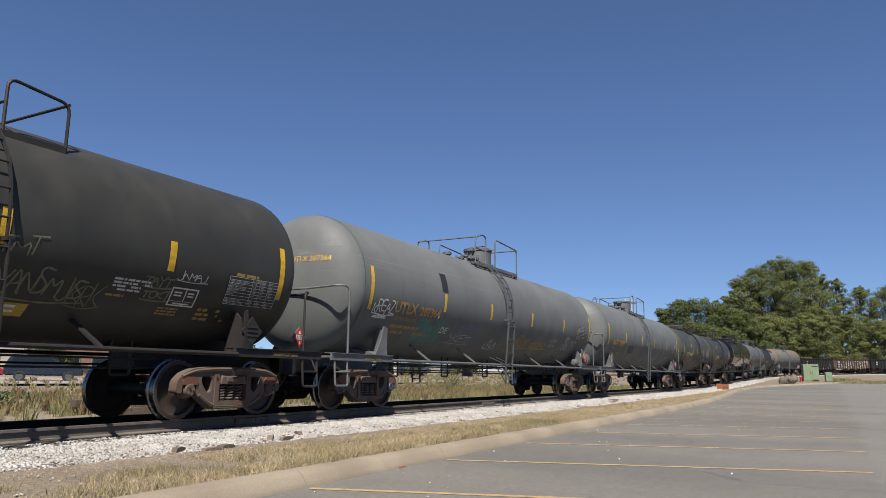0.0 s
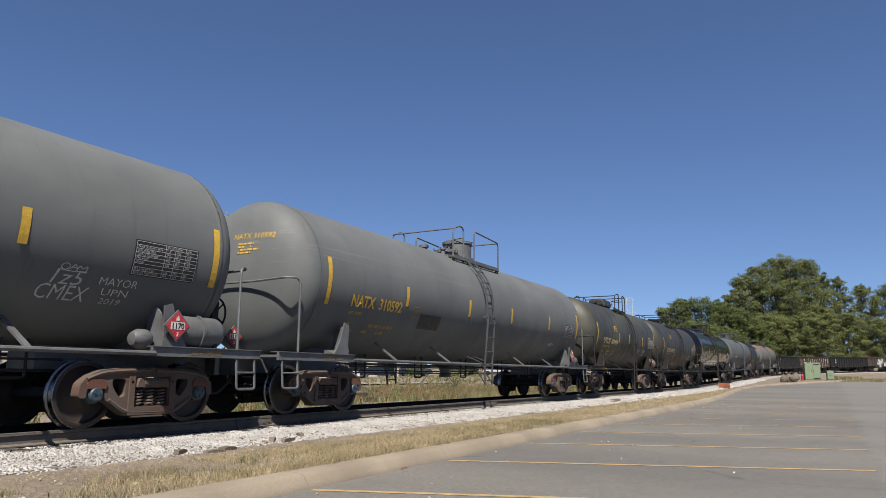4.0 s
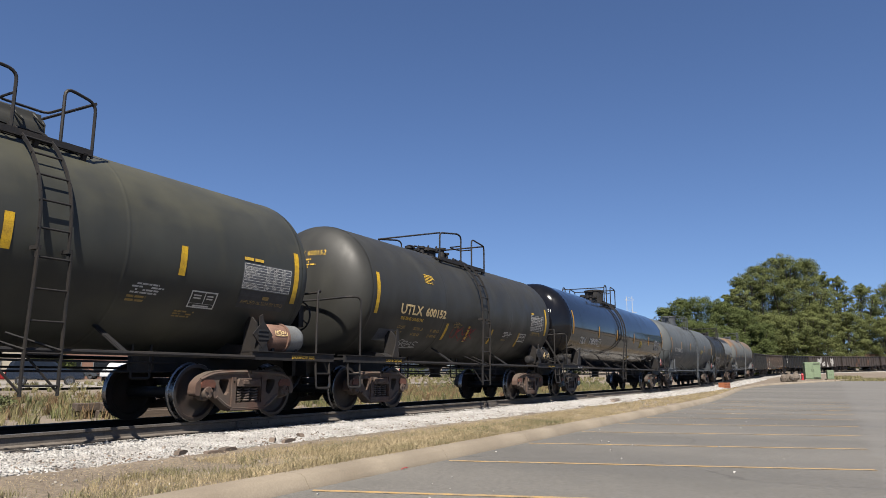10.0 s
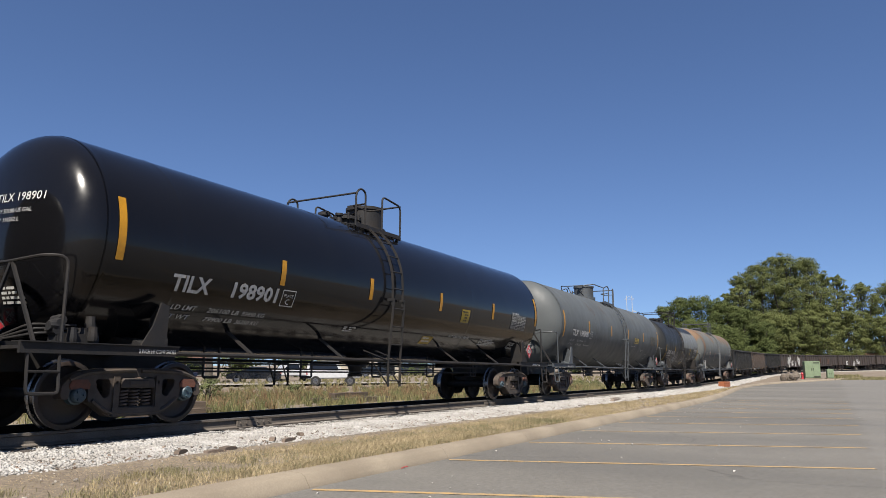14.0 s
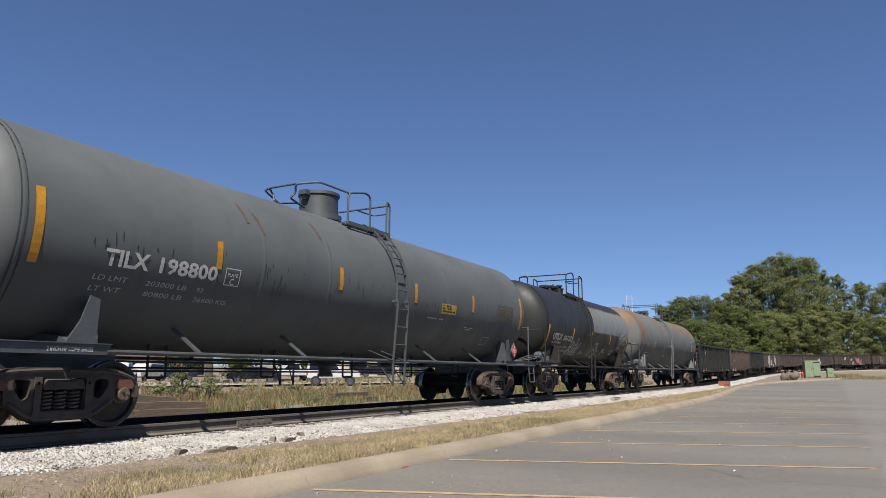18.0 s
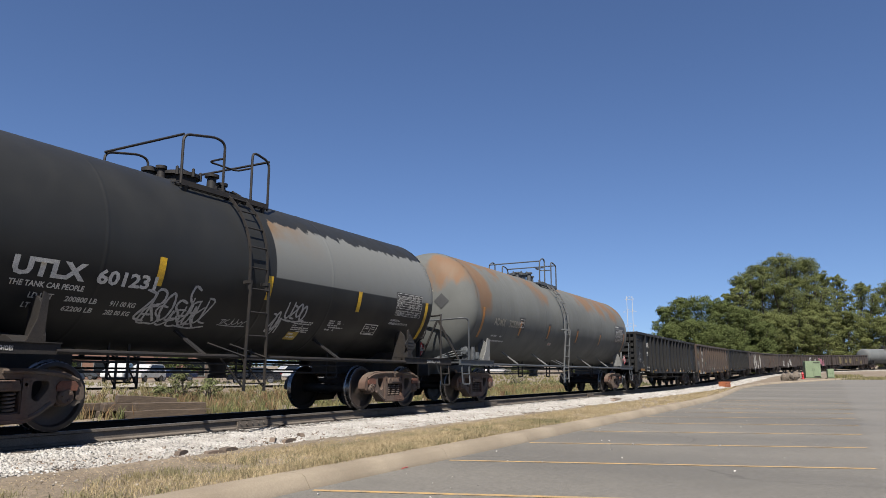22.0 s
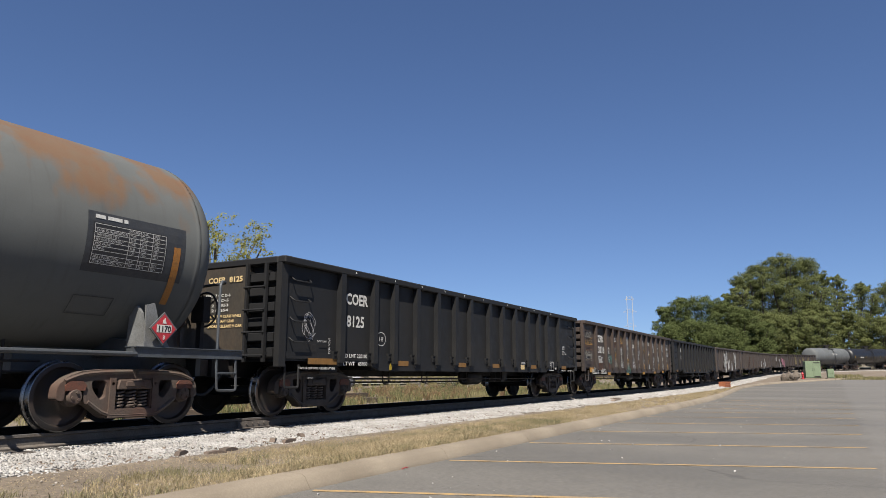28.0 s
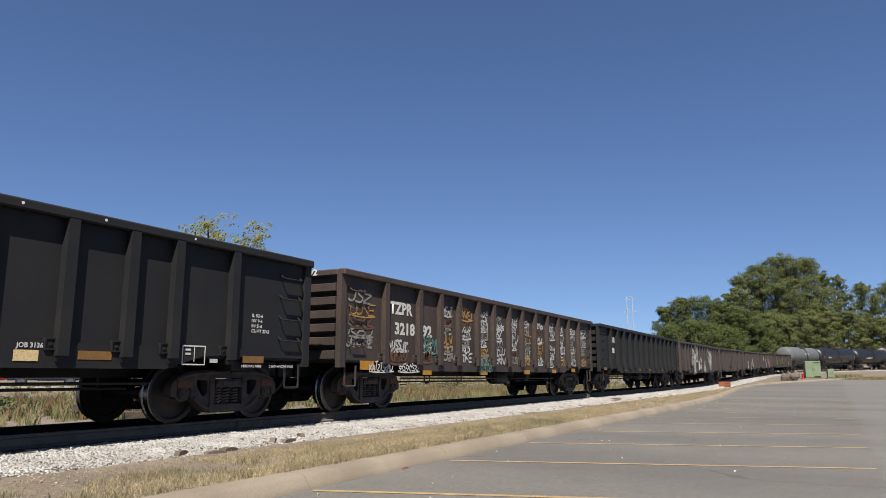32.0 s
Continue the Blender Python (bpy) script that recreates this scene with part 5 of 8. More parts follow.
words(B_, "DIE", -4.15, -3.80, -34, 0.17, M_WHITE, 0.0, 0.2)
tag(B_, -3.8, -29, 1.9, 0.50, M_TAGBLUE, 6, 35, 0.018)
tag(B_, -3.6, -38, 1.2, 0.26, M_TAGGREY, 4, 36, 0.007)
tag(B_, -1.25, -41, 0.75, 0.26, M_TAGGREY, 4, 37, 0.012)
tag(B_, 0.18, -41, 0.40, 0.36, M_OCHREFADE, 2, 38, 0.017)
tag(B_, 0.70, -34, 1.05, 0.36, M_OCHREFADE, 6, 381, 0.017)
tag(B_, 1.98, -36, 1.40, 0.22, M_OCHREFADE, 8, 39, 0.015)
tag(B_, 3.5, -27, 0.75, 0.10, M_TAGGREY, 6, 40, 0.008)
tag(B_, 3.6, -33, 0.55, 0.10, M_TAGGREY, 4, 41, 0.008)
words(B_, "1z5", 5.05, 5.45, -29.5, 0.20, M_DIMWHITE, -0.005, 0.3)
words(B_, "CMEX", 4.92, 5.60, -38, 0.22, M_DIMWHITE, -0.005, 0.1)
tag(B_, 5.12, -20, 0.34, 0.10, M_DIMWHITE, 3, 42, 0.006)
words(B_, "MAYOR", 5.72, 6.30, -27.5, 0.11, M_WHITE, -0.01)
words(B_, "UPN", 5.80, 6.20, -33, 0.10, M_WHITE, -0.01)
words(B_, "2019", 5.82, 6.14, -38, 0.09, M_DIMWHITE, -0.01, 0.1)
test_panel(B_, 6.13, -2.2, 1.06, 0.46)
sign_plate(B_, -4.40, 23, 0.30, 0.48, M_BLACKPANEL, None)
placard(B_, 6.92, -1.52, 1.42, 0)
placard(B_, -8.38, -0.42, 1.44, 0, 0.27)
shoe_words(B_, 7.2), shoe_words(B_, -7.6)

C_ = tank_car(37.39, 8.35, 13.63, P_GREY, "grey tank car with yellow lettering and placards", 1.525, 2.605, steel=M_STEEL_GREY, strips=(-7.38, -4.54, -1.42, 1.36, 4.52, 7.42), cap="blue", lad=-0.39, lad_mat=M_STEEL_SLATE, rails=(-1.35, 1.6), dome_x=0.75, housing="drum_valves", struts=LONG, strip_mat=M_OCHRE, seams=(-7.62, -1.2, 0.3, 7.62), rail_up=0.11, end_rail=2.46, **ENDS)
words(C_, "NATX", -6.60, -5.78, -19.5, 0.24, M_OCHRE)
words(C_, "310592", -5.62, -4.72, -19.5, 0.24, M_OCHRE)
small_print(C_, -6.6, -23.5, 0.95, 1, 0.06, M_DIMOCHRE, 51)
small_print(C_, -6.5, -32.5, 1.7, 1, 0.07, M_DIMOCHRE, 52)
small_print(C_, -6.5, -38.5, 1.7, 1, 0.07, M_DIMOCHRE, 53)
head_words(C_, "NATX 310592", 0.09, 3.26, 0.155, M_OCHRE)
plate_c(C_, -4.25, -12.5, 0.32, 0.26, M_DIMOCHRE)
sign_plate(C_, -3.86, -18.1, 1.0, 0.36, M_BLACKPANEL, None)
test_panel(C_, 6.10, -3.2, 1.06, 0.46)
small_print(C_, 4.95, -30, 0.5, 3, 0.028, M_TAGGREY, 54)
placard(C_, 6.82, -1.52, 1.42, 0)
placard(C_, -8.36, -0.10, 1.42, 0, 0.27)
shoe_words(C_, 7.2), shoe_words(C_, -7.5)

D_ = tank_car(52.79, 5.87, 8.77, P_OLIVE, "olive-black tank car with large cream lettering", 1.46, 2.535, housing="hood", hood_mat=P_OLIVEBLACK, end_rail=2.30, lad=0.47, rails=(-0.58, 1.25), dome_x=0.33, strips=(-5.07, -1.77, -0.04, 2.55, 5.08), struts=SHORT, seams=(-5.2, -2.9, -0.9, 1.6, 5.2), **ENDS)
words(D_, "UTLX", -4.15, -3.13, -17.3, 0.23, M_CREAM, 0.028)
words(D_, "600459", -2.98, -1.96, -17.3, 0.21, M_CREAM, 0.035)
words(D_, "THE TANK CAR PEOPLE", -4.10, -3.05, -23.6, 0.075, M_OCHRE)
for _t, _a, _b, _p in (("LD LMT", -4.06, -3.74, -32.6), ("200400 LB", -3.34, -2.90, -32.0), ("90 900 KG", -2.45, -2.02, -31.8), ("LT WT", -4.10, -3.80, -38.4), ("62600 LB", -3.34, -2.92, -38.0), ("28 400 KG", -2.48, -2.05, -37.6)):
    words(D_, _t, _a, _b, _p, 0.080, M_OCHRE)
head_words(D_, "UTLX 600459", 0.34, 3.0, 0.165, M_OCHRE)
small_print(D_, -2.62, 13.8, 0.55, 6, 0.026, M_OCHRE, 61)
small_print(D_, -1.56, -20.5, 0.5, 4, 0.026, M_DIMOCHRE, 62)
small_print(D_, 1.78, -21.0, 0.58, 4, 0.026, M_DIMWHITE, 63)
small_print(D_, 1.75, -28.5, 0.4, 2, 0.035, M_DIMOCHRE, 64)
outline_box(D_, 2.83, -21.3, 0.52, 0.28)
small_print(D_, 2.65, -35.0, 0.5, 3, 0.026, M_DIMOCHRE, 65)
test_panel(D_, 3.80, 0.3, 1.13, 0.40, M_PANELGREY, M_WHITE, 66)
sign_plate(D_, 3.80, -17.0, 1.13, 0.30, M_PANELDARK, None)
small_print(D_, 3.88, -19.6, 0.95, 1, 0.06, M_DIMOCHRE, 67)
small_print(D_, 3.78, 4.5, 0.5, 1, 0.05, M_OCHRE, 68)
placard(D_, 4.30, -1.46, 1.40, dark=True)
placard(D_, -6.12, -1.15, 1.40, dark=True)
reservoir(D_, 4.95, M_ADAPTERPALE, M_STEEL_PALE, cylinder=False)
reservoir_tag(D_, 4.62, 70)
words(D_, "APPLIED 06-2014 BY UTCI", 3.86, 4.86, -25.6, 0.06, M_DIMOCHRE, 0.0)
shoe_words(D_, 5.0, 1.045, M_OCHRE), shoe_words(D_, -4.75, 1.045, M_OCHRE)

E_ = tank_car(65.555, 5.87, 8.75, P_OLIVEBLACK, "brownish black tank car with slanting yellow strips", 1.455, 2.535, end_rail=2.30, housing="valves", lad=0.05, rails=(-1.5, 1.2), dome_x=-0.6, strips=(-5.03, 4.94), struts=SHORT, seams=(-5.2, -2.0, 2.1, 5.2), strip_phi=(-2.8,), strip_h=(0.88,))
for _x in (-1.76, -0.54, 0.92, 2.88):
    part("reflective_strip", wrap(rect_bm(-0.055, 0.055, -0.23, 0.23), _x, -30, 1.455, 2.535), M_YELLOW, E_, "yellow reflective strip", 0)
words(E_, "UTLX", -4.07, -3.10, -17.0, 0.22, M_CREAM, 0.028)
words(E_, "600152", -2.96, -1.97, -16.5, 0.20, M_CREAM, 0.035)
words(E_, "THE TANK CAR PEOPLE", -4.0, -3.0, -22.6, 0.075, M_OCHRE)
for _t, _a, _b, _p in (("LD LMT", -3.98, -3.66, -31.0), ("201700 LB", -3.30, -2.86, -31.2), ("91 500 KG", -2.50, -2.06, -31.6), ("LT WT", -4.0, -3.72, -36.8), ("61300 LB", -3.30, -2.90, -37.0), ("27 800 KG", -2.52, -2.08, -37.4)):
    words(E_, _t, _a, _b, _p, 0.075, M_DIMOCHRE)
head_words(E_, "UTLX 600152", 0.30, 3.24, 0.155, M_OCHRE)
small_print(E_, -2.98, 23.4, 0.55, 6, 0.024, M_OCHRE, 71)
small_print(E_, -1.45, -18.5, 0.5, 4, 0.024, M_DIMOCHRE, 72)
tag(E_, -1.45, -29, 1.25, 0.34, M_TAGRED, 5, 73, 0.020)
tag(E_, -3.62, -47, 0.85, 0.20, M_TAGGREY, 4, 74, 0.012)
sign_plate(E_, -4.66, -33, 0.70, 0.32, M_PANELGREY, None)
small_print(E_, 1.72, -21.5, 0.62, 4, 0.026, M_DIMWHITE, 75)
small_print(E_, 1.70, -31, 0.4, 1, 0.035, M_DIMOCHRE, 76)
outline_box(E_, 2.90, -21.4, 0.50, 0.27)
test_panel(E_, 3.64, 3.2, 1.05, 0.475, M_BLACKPANEL, M_WHITE, 77)
small_print(E_, 3.70, -17.2, 0.85, 1, 0.055, M_DIMOCHRE, 78)
words(E_, "APPLIED 06-2015 BY UTCC", 3.68, 4.62, -22.0, 0.06, M_DIMOCHRE, 0.0)
small_print(E_, 3.66, 6.4, 0.34, 1, 0.05, M_OCHRE, 79)
placard(E_, 4.25, -1.46, 1.42, dark=True)
reservoir(E_, 4.90, M_STEEL_DARK)
reservoir_tag(E_, 4.58, 71, 0.62, 0.20, 0.011)
shoe_words(E_, 5.0, 1.045, M_OCHRE), shoe_words(E_, -4.75, 1.045, M_OCHRE)

F_ = tank_car(80.72, 8.40, 13.55, P_BLACK, "glossy black tank car with white lettering", 1.53, 2.61, frame="dark", cap="blue", rail_up=0.05, lad=-0.75, rails=(-1.45, 0.35), dome_x=0.25, strips=(-7.53, -4.29, -1.59, 1.40, 4.42, 7.64), strip_phi=(-5.2, 2.8), strip_h=(0.44, 0.88), struts=LONG, strip_mat=M_AMBER, housing="drum_valves", seams=(-7.72, -6.5, 3.1, 7.72), end_brace=True)
words(F_, "TILX", -6.58, -5.84, -25.5, 0.25, M_WHITE, 0.03)
words(F_, "198901", -5.38, -4.33, -25.0, 0.25, M_WHITE, 0.035)
for _t, _a, _b, _p in (("LD LMT", -6.42, -5.95, -36.8), ("206100 LB", -5.72, -5.05, -36.8), ("93450 KG", -4.98, -4.45, -36.8), ("LT WT", -6.45, -6.0, -43.0), ("79900 LB", -5.70, -5.10, -43.0), ("36250 KG", -5.02, -4.5, -43.0)):
    words(F_, _t, _a, _b, _p, 0.085, M_DIMWHITE, 0.01, 0.2)
plate_c(F_, -4.22, -15.8, 0.34, 0.30, M_WHITE)
head_words(F_, "TILX 198901", -0.05, 3.0, 0.17, M_WHITE)
head_words(F_, "CAPY 30180 US GAL", -0.0, 2.84, 0.085, M_DIMWHITE)
sign_plate(F_, 2.55, -8.3, 0.45, 0.34, M_SIGNYELLOW, M_BLACKPANEL, 4, 81)
sign_plate(F_, 1.10, -39.0, 0.50, 0.24, M_SIGNYELLOW, M_WHITE, 2, 82)
words(F_, "0.5\" CERAMIC FIBER", 2.30, 3.42, -37.5, 0.07, M_DIMWHITE, 0.0, 0.2)
small_print(F_, 4.15, -36.5, 1.05, 4, 0.030, M_DIMWHITE, 83)
small_print(F_, -2.1, -37.0, 0.45, 3, 0.026, M_DIMWHITE, 84)
words(F_, "DOT 117R100W", 5.78, 6.28, -4.6, 0.06, M_WHITE)
test_panel(F_, 5.76, -5.4, 1.06, 0.40, M_BLACKPANEL, M_WHITE, 85, 10)
outline_box(F_, 6.16, -37.0, 0.50, 0.22)
placard(F_, 7.02, -1.53, 1.44, 0)
placard(F_, -8.34, -0.10, 1.36, 0, 0.27)
shoe_words(F_, 7.4, 1.045, M_WHITE), shoe_words(F_, -7.1, 1.045, M_WHITE)

G_ = tank_car(98.76, 8.40, 13.55, P_GREY2, "grey tank car with dark scrapes and amber strips", 1.52, 2.60, steel=M_STEEL_SLATE, frame="dark", lad=0.55, rails=(-0.62, 1.0), dome_x=-0.40, strips=(-7.56, -4.66, -1.505, 1.325, 4.275, 7.53), strip_phi=(-1.2, -2.6), strip_h=(0.44, 0.95), struts=LONG, strip_mat=M_AMBER, housing="drum", wavy=True, end_brace=True, seams=(-7.75, -3.65, -1.85, 2.9, 7.75))
words(G_, "TILX", -6.62, -5.92, -16.5, 0.22, M_DIMWHITE, 0.03)
words(G_, "198800", -5.74, -4.66, -16.5, 0.22, M_DIMWHITE, 0.03)
for _t, _a, _b, _p in (("LD LMT", -6.72, -6.20, -24.6), ("203000 LB", -5.90, -5.18, -24.6), ("93", -4.98, -4.86, -24.6), ("LT WT", -6.72, -6.26, -30.6), ("80800 LB", -5.88, -5.20, -30.6), ("36600 KG", -4.98, -4.32, -30.6)):
    words(G_, _t, _a, _b, _p, 0.075, M_TAGGREY, 0.0, 0.15)
plate_c(G_, -4.50, -7.8, 0.32, 0.28, M_DIMWHITE)
head_words(G_, "TILX 198800", 0.20, 2.96, 0.165, M_WHITE)
head_words(G_, "CAPY 30120 US GAL", 0.2, 2.82, 0.08, M_DIMWHITE)
sign_plate(G_, 2.58, -5.8, 0.76, 0.25, M_SIGNYELLOW, M_BLACKPANEL, 3, 91)
test_panel(G_, 5.88, 2.4, 1.05, 0.42, M_PANELDARK, M_TAGFAINT, 92)
small_print(G_, 2.0, -20, 0.8, 1, 0.03, M_TAGGREY, 93)
small_print(G_, 4.0, -25, 0.6, 2, 0.03, M_TAGGREY, 94)
outline_box(G_, 5.35, -33.5, 0.40, 0.26, M_TAGGREY, 0.012, False)
_rg = random.Random(95)
for _k in range(46):
    # short dark scrapes run down the shoulder of the tank
    _x = _rg.choice((-6.6, -6.3, -3.7, -3.4, -1.9, -0.6, 2.4, 4.6)) + _rg.gauss(0, 0.35)
    _h = _rg.uniform(0.05, 0.22)
    part("scrape", wrap(stroke([(0, 0), (_rg.uniform(-0.015, 0.015), -_h * 0.5), (_rg.uniform(-0.02, 0.02), -_h)], 0.006), _x, _rg.uniform(-14, 2), 1.52, 2.60, 0.004), M_BLACKPANEL, G_, "", 0)
for _x, _p, _w in ((-4.05, 40, 0.10), (-3.75, 34, 0.14), (-2.1, 42, 0.12), (-1.85, 30, 0.05), (2.95, 32, 0.03)):
    part("rust_scrape", wrap(stroke([(0, 0), (_w * 0.4, -0.12), (_w * 0.7, -0.30), (_w, -0.42)], 0.03 if _w > 0.06 else 0.008), _x, _p, 1.52, 2.60, 0.004), M_ADAPTERDARK, G_, "dark rust scrape", 0)
placard(G_, 6.95, -1.53, 1.42, 0)
placard(G_, -8.38, -0.10, 1.42, 0, 0.27)
shoe_words(G_, 7.2, 1.045, M_DIMWHITE), shoe_words(G_, -7.3, 1.045, M_DIMWHITE)

H_ = tank_car(114.145, 5.87, 8.70, P_PATCH, "black tank car with one half repainted grey", 1.45, 2.53, rail_up=0.12, lad=-0.70, rails=(-1.92, 0.05), dome_x=-1.15, strips=(-5.13, -2.53, -0.28, 2.36, 5.06), strip_phi=(-13.2, -23.0), strip_h=(0.42, 0.92), housing="valves", struts=SHORT, seams=(-5.25, -3.45, -0.32, 1.45, 5.25), shift=-0.15)
words(H_, "UTLX", -4.62, -3.66, -23.8, 0.22, M_WHITE, 0.045)
words(H_, "601231", -3.50, -2.55, -24.0, 0.20, M_WHITE, 0.035)
words(H_, "THE TANK CAR PEOPLE", -4.60, -3.62, -29.6, 0.075, M_WHITE)
for _t, _a, _b, _p in (("LD LMT", -4.30, -3.98, -35.8), ("200800 LB", -3.82, -3.36, -36.0), ("911 00 KG", -3.16, -2.76, -36.2), ("LT WT", -4.32, -4.04, -41.6), ("62200 LB", -3.80, -3.36, -41.8), ("282 00 KG", -3.18, -2.78, -42.0)):
    words(H_, _t, _a, _b, _p, 0.080, M_DIMWHITE)
head_words(H_, "UTLX 601231", 0.30, 2.94, 0.15, M_WHITE)
head_print(H_, 0.16, 2.84, 0.62, 4, 0.032, M_DIMWHITE, 13)
tag(H_, -2.72, -32, 0.95, 0.52, M_TAGGREY, 5, 101, 0.020)
tag(H_, -2.62, -39, 1.05, 0.40, M_TAGGREY, 6, 102, 0.016)
tag(H_, -1.95, -36, 0.55, 0.42, M_TAGGREY, 4, 103, 0.016)
tag(H_, -1.1, -40, 0.55, 0.12, M_TAGGREY, 6, 108, 0.008)
tag(H_, 0.02, -36, 0.26, 0.46, M_TAGGREY, 3, 109, 0.018)
tag(H_, 0.30, -27, 0.52, 0.30, M_TAGGREY, 4, 110, 0.018)
small_print(H_, 0.66, -34, 0.55, 6, 0.026, M_DIMWHITE, 111)
sign_plate(H_, 0.66, -44, 0.30, 0.20, M_SIGNYELLOW, M_WHITE, 2, 112)
small_print(H_, 1.62, -30.7, 0.58, 4, 0.028, M_DIMWHITE, 113)
small_print(H_, 1.60, -38.5, 0.4, 1, 0.035, M_DIMWHITE, 114)
outline_box(H_, 2.82, -30.5, 0.48, 0.26)
test_panel(H_, 3.76, -0.4, 1.06, 0.49, M_BLACKPANEL, M_WHITE, 115)
words(H_, "CHAMPION 466", 3.66, 4.06, -25.5, 0.05, M_DIMWHITE)
words(H_, "APPLIED 05-2017 BY UTCI", 3.64, 4.40, -28.5, 0.05, M_DIMWHITE)
placard(H_, 4.30, -1.46, 1.40, dark=True)
shoe_words(H_, 5.0, 1.045, M_WHITE), shoe_words(H_, -5.20, 1.045, M_WHITE)

I_ = tank_car(129.57, 8.40, 14.12, P_RUST, "grey tank car with burnt orange rust on top", 1.52, 2.60, steel=M_STEEL_SLATE, gusset_mat=M_STEEL_PALE, rail_up=0.12, lad=-0.82, lad_mat=M_STEEL_GREY, rails=(-1.66, 0.02), dome_x=-1.35, strips=(-7.36, -4.66, -2.21, 0.78, 3.68, 7.30), strip_phi=(-18.0, -17.5), strip_h=(0.44, 0.86), strip_mat=M_ORANGE2, struts=LONG, housing="valves", end_brace=True, seams=(-7.7, -5.6, -2.5, 0.9, 3.9, 7.7))
for _x in (-4.60, -2.16, 0.83, 3.73):
    sign_plate(I_, _x - 0.14, -7.0, 0.24, 0.60, M_PANELDARK, None)
words(I_, "ADMX", -6.60, -5.82, -18.0, 0.21, M_CREAMFADE, 0.02)
words(I_, "30588", -5.56, -4.78, -18.0, 0.21, M_CREAMFADE, 0.02)
sign_plate(I_, -4.80, -5.5, 0.42, 0.36, M_BLACKPANEL, None)
plate_c(I_, -4.76, -7.2, 0.32, 0.26, M_WHITE)
small_print(I_, -6.55, -29, 1.2, 1, 0.05, M_TAGGREY, 121)
small_print(I_, -6.5, -35, 1.2, 1, 0.05, M_TAGGREY, 122)
head_words(I_, "ADMX 30588", 0.36, 2.92, 0.15, M_CREAMFADE)
part("dark_field", wrap(rect_bm(5.86, 7.45, -0.80, 0.0), 0, 9.5, 1.52, 2.60, 0.003), M_PANELDARK, I_, "dark repainted field", 0)
test_panel(I_, 5.96, 3.4, 1.13, 0.52, M_BLACKPANEL, M_DIMWHITE, 123, 9)
small_print(I_, 5.96, 8.0, 0.5, 1, 0.05, M_DIMWHITE, 124)
outline_box(I_, 5.9, -33, 0.60, 0.30, M_PANELDARK, 0.014, False)
sign_plate(I_, -1.9, -31, 0.3, 0.10, M_DIMWHITE, M_TAGRED, 2, 125)
bm = bmesh.new()
rect_bm(-0.21, 0.21, -0.21, 0.21, bm)
bmesh.ops.subdivide_edges(bm, edges=list(bm.edges), cuts=6, use_grid_fill=True)
for _v in bm.verts:
    _a, _b = (_v.co.x - _v.co.y) * 0.5, (_v.co.x + _v.co.y) * 0.5
    _yy, _zz = -0.72 + _a, 2.68 + _b
    _v.co = (-(head_x(_yy, _zz, 1.52, 2.60, 8.40) + 0.010), _yy, _zz)
part("dark_diamond", bm, M_PANELDARK, I_, "dark diamond where a placard was", 0)
placard(I_, 7.14, -1.54, 1.38, 0)
placard(I_, -8.34, -0.10, 1.41, 0, 0.28)
hand_wheel(I_, 8.60, -0.75, 1.80), hand_wheel(I_, -8.75, -0.2, 1.9)
hand_wheel(B_, 8.50, -0.55, 1.75), hand_wheel(D_, 6.02, -0.75, 1.86)
for _c, _y, _z, _mm in ((C_, -0.05, 3.18, M_OCHRE), (E_, 0.12, 3.17, M_OCHRE), (D_, 0.10, 2.93, M_OCHRE)):
    head_print(_c, _y, _z, 0.5, 4, 0.032, _mm, 7)
head_words(F_, "CAPY 114262 L", 0.0, 2.72, 0.085, M_DIMWHITE), head_words(G_, "CAPY 114 017", 0.2, 2.70, 0.08, M_DIMWHITE)
for _c in (F_, G_):
    head_print(_c, -0.25, 1.86, 0.45, 4, 0.035, M_DIMWHITE, 9)
for _c in (B_, C_):
    reservoir(_c, 7.50 if _c is B_ else 7.62, M_STEEL_GREY, None, _c is C_)
for _c, _x, _s in ((F_, -7.9, 1), (H_, -5.4, 1), (I_, -7.7, 1)):
    # air brake valves piled on the end platform
    _mm = M_STEEL_SLATE if _c is not F_ else M_STEEL_DARK
    bm = bmesh.new()
    box(bm, _x - 0.30, _x + 0.30, -1.34, -1.14, 1.08, 1.24)
    bmesh.ops.bevel(bm, geom=list(bm.edges), offset=0.02, segments=2, affect="EDGES")
    _body = part("brake_valve", bm, _mm, _c, "air brake control valve", 30)
    _q = random.Random(140)
    for _k in range(9):
        _p = Vector((_x + _q.uniform(-0.32, 0.32), -1.25 + _q.uniform(-0.14, 0.14), 1.16 + _q.uniform(0.0, 0.30)))
        bm = bmesh.new()
        lathe(bm, [(-0.09, 0.0), (-0.09, 0.06), (-0.03, 0.075), (0.04, 0.06), (0.10, 0.06), (0.10, 0.0)], _q.choice("xyz"), 10, _p)
        part("valve_fitting", bm, _mm, _body, "", 30)
    for _k in range(3):
        bm = bmesh.new()
        tube(bm, bend([(_x + 0.1, -1.22 + 0.05 * _k, 1.26 + 0.05 * _k), (_x - 0.45, -1.15 + 0.08 * _k, 1.24 + 0.06 * _k), (_x - 0.62, -0.4, 1.14)], 0.12, 3), 0.014, 6)
        part("brake_pipe", bm, _mm, _body, "", 60)


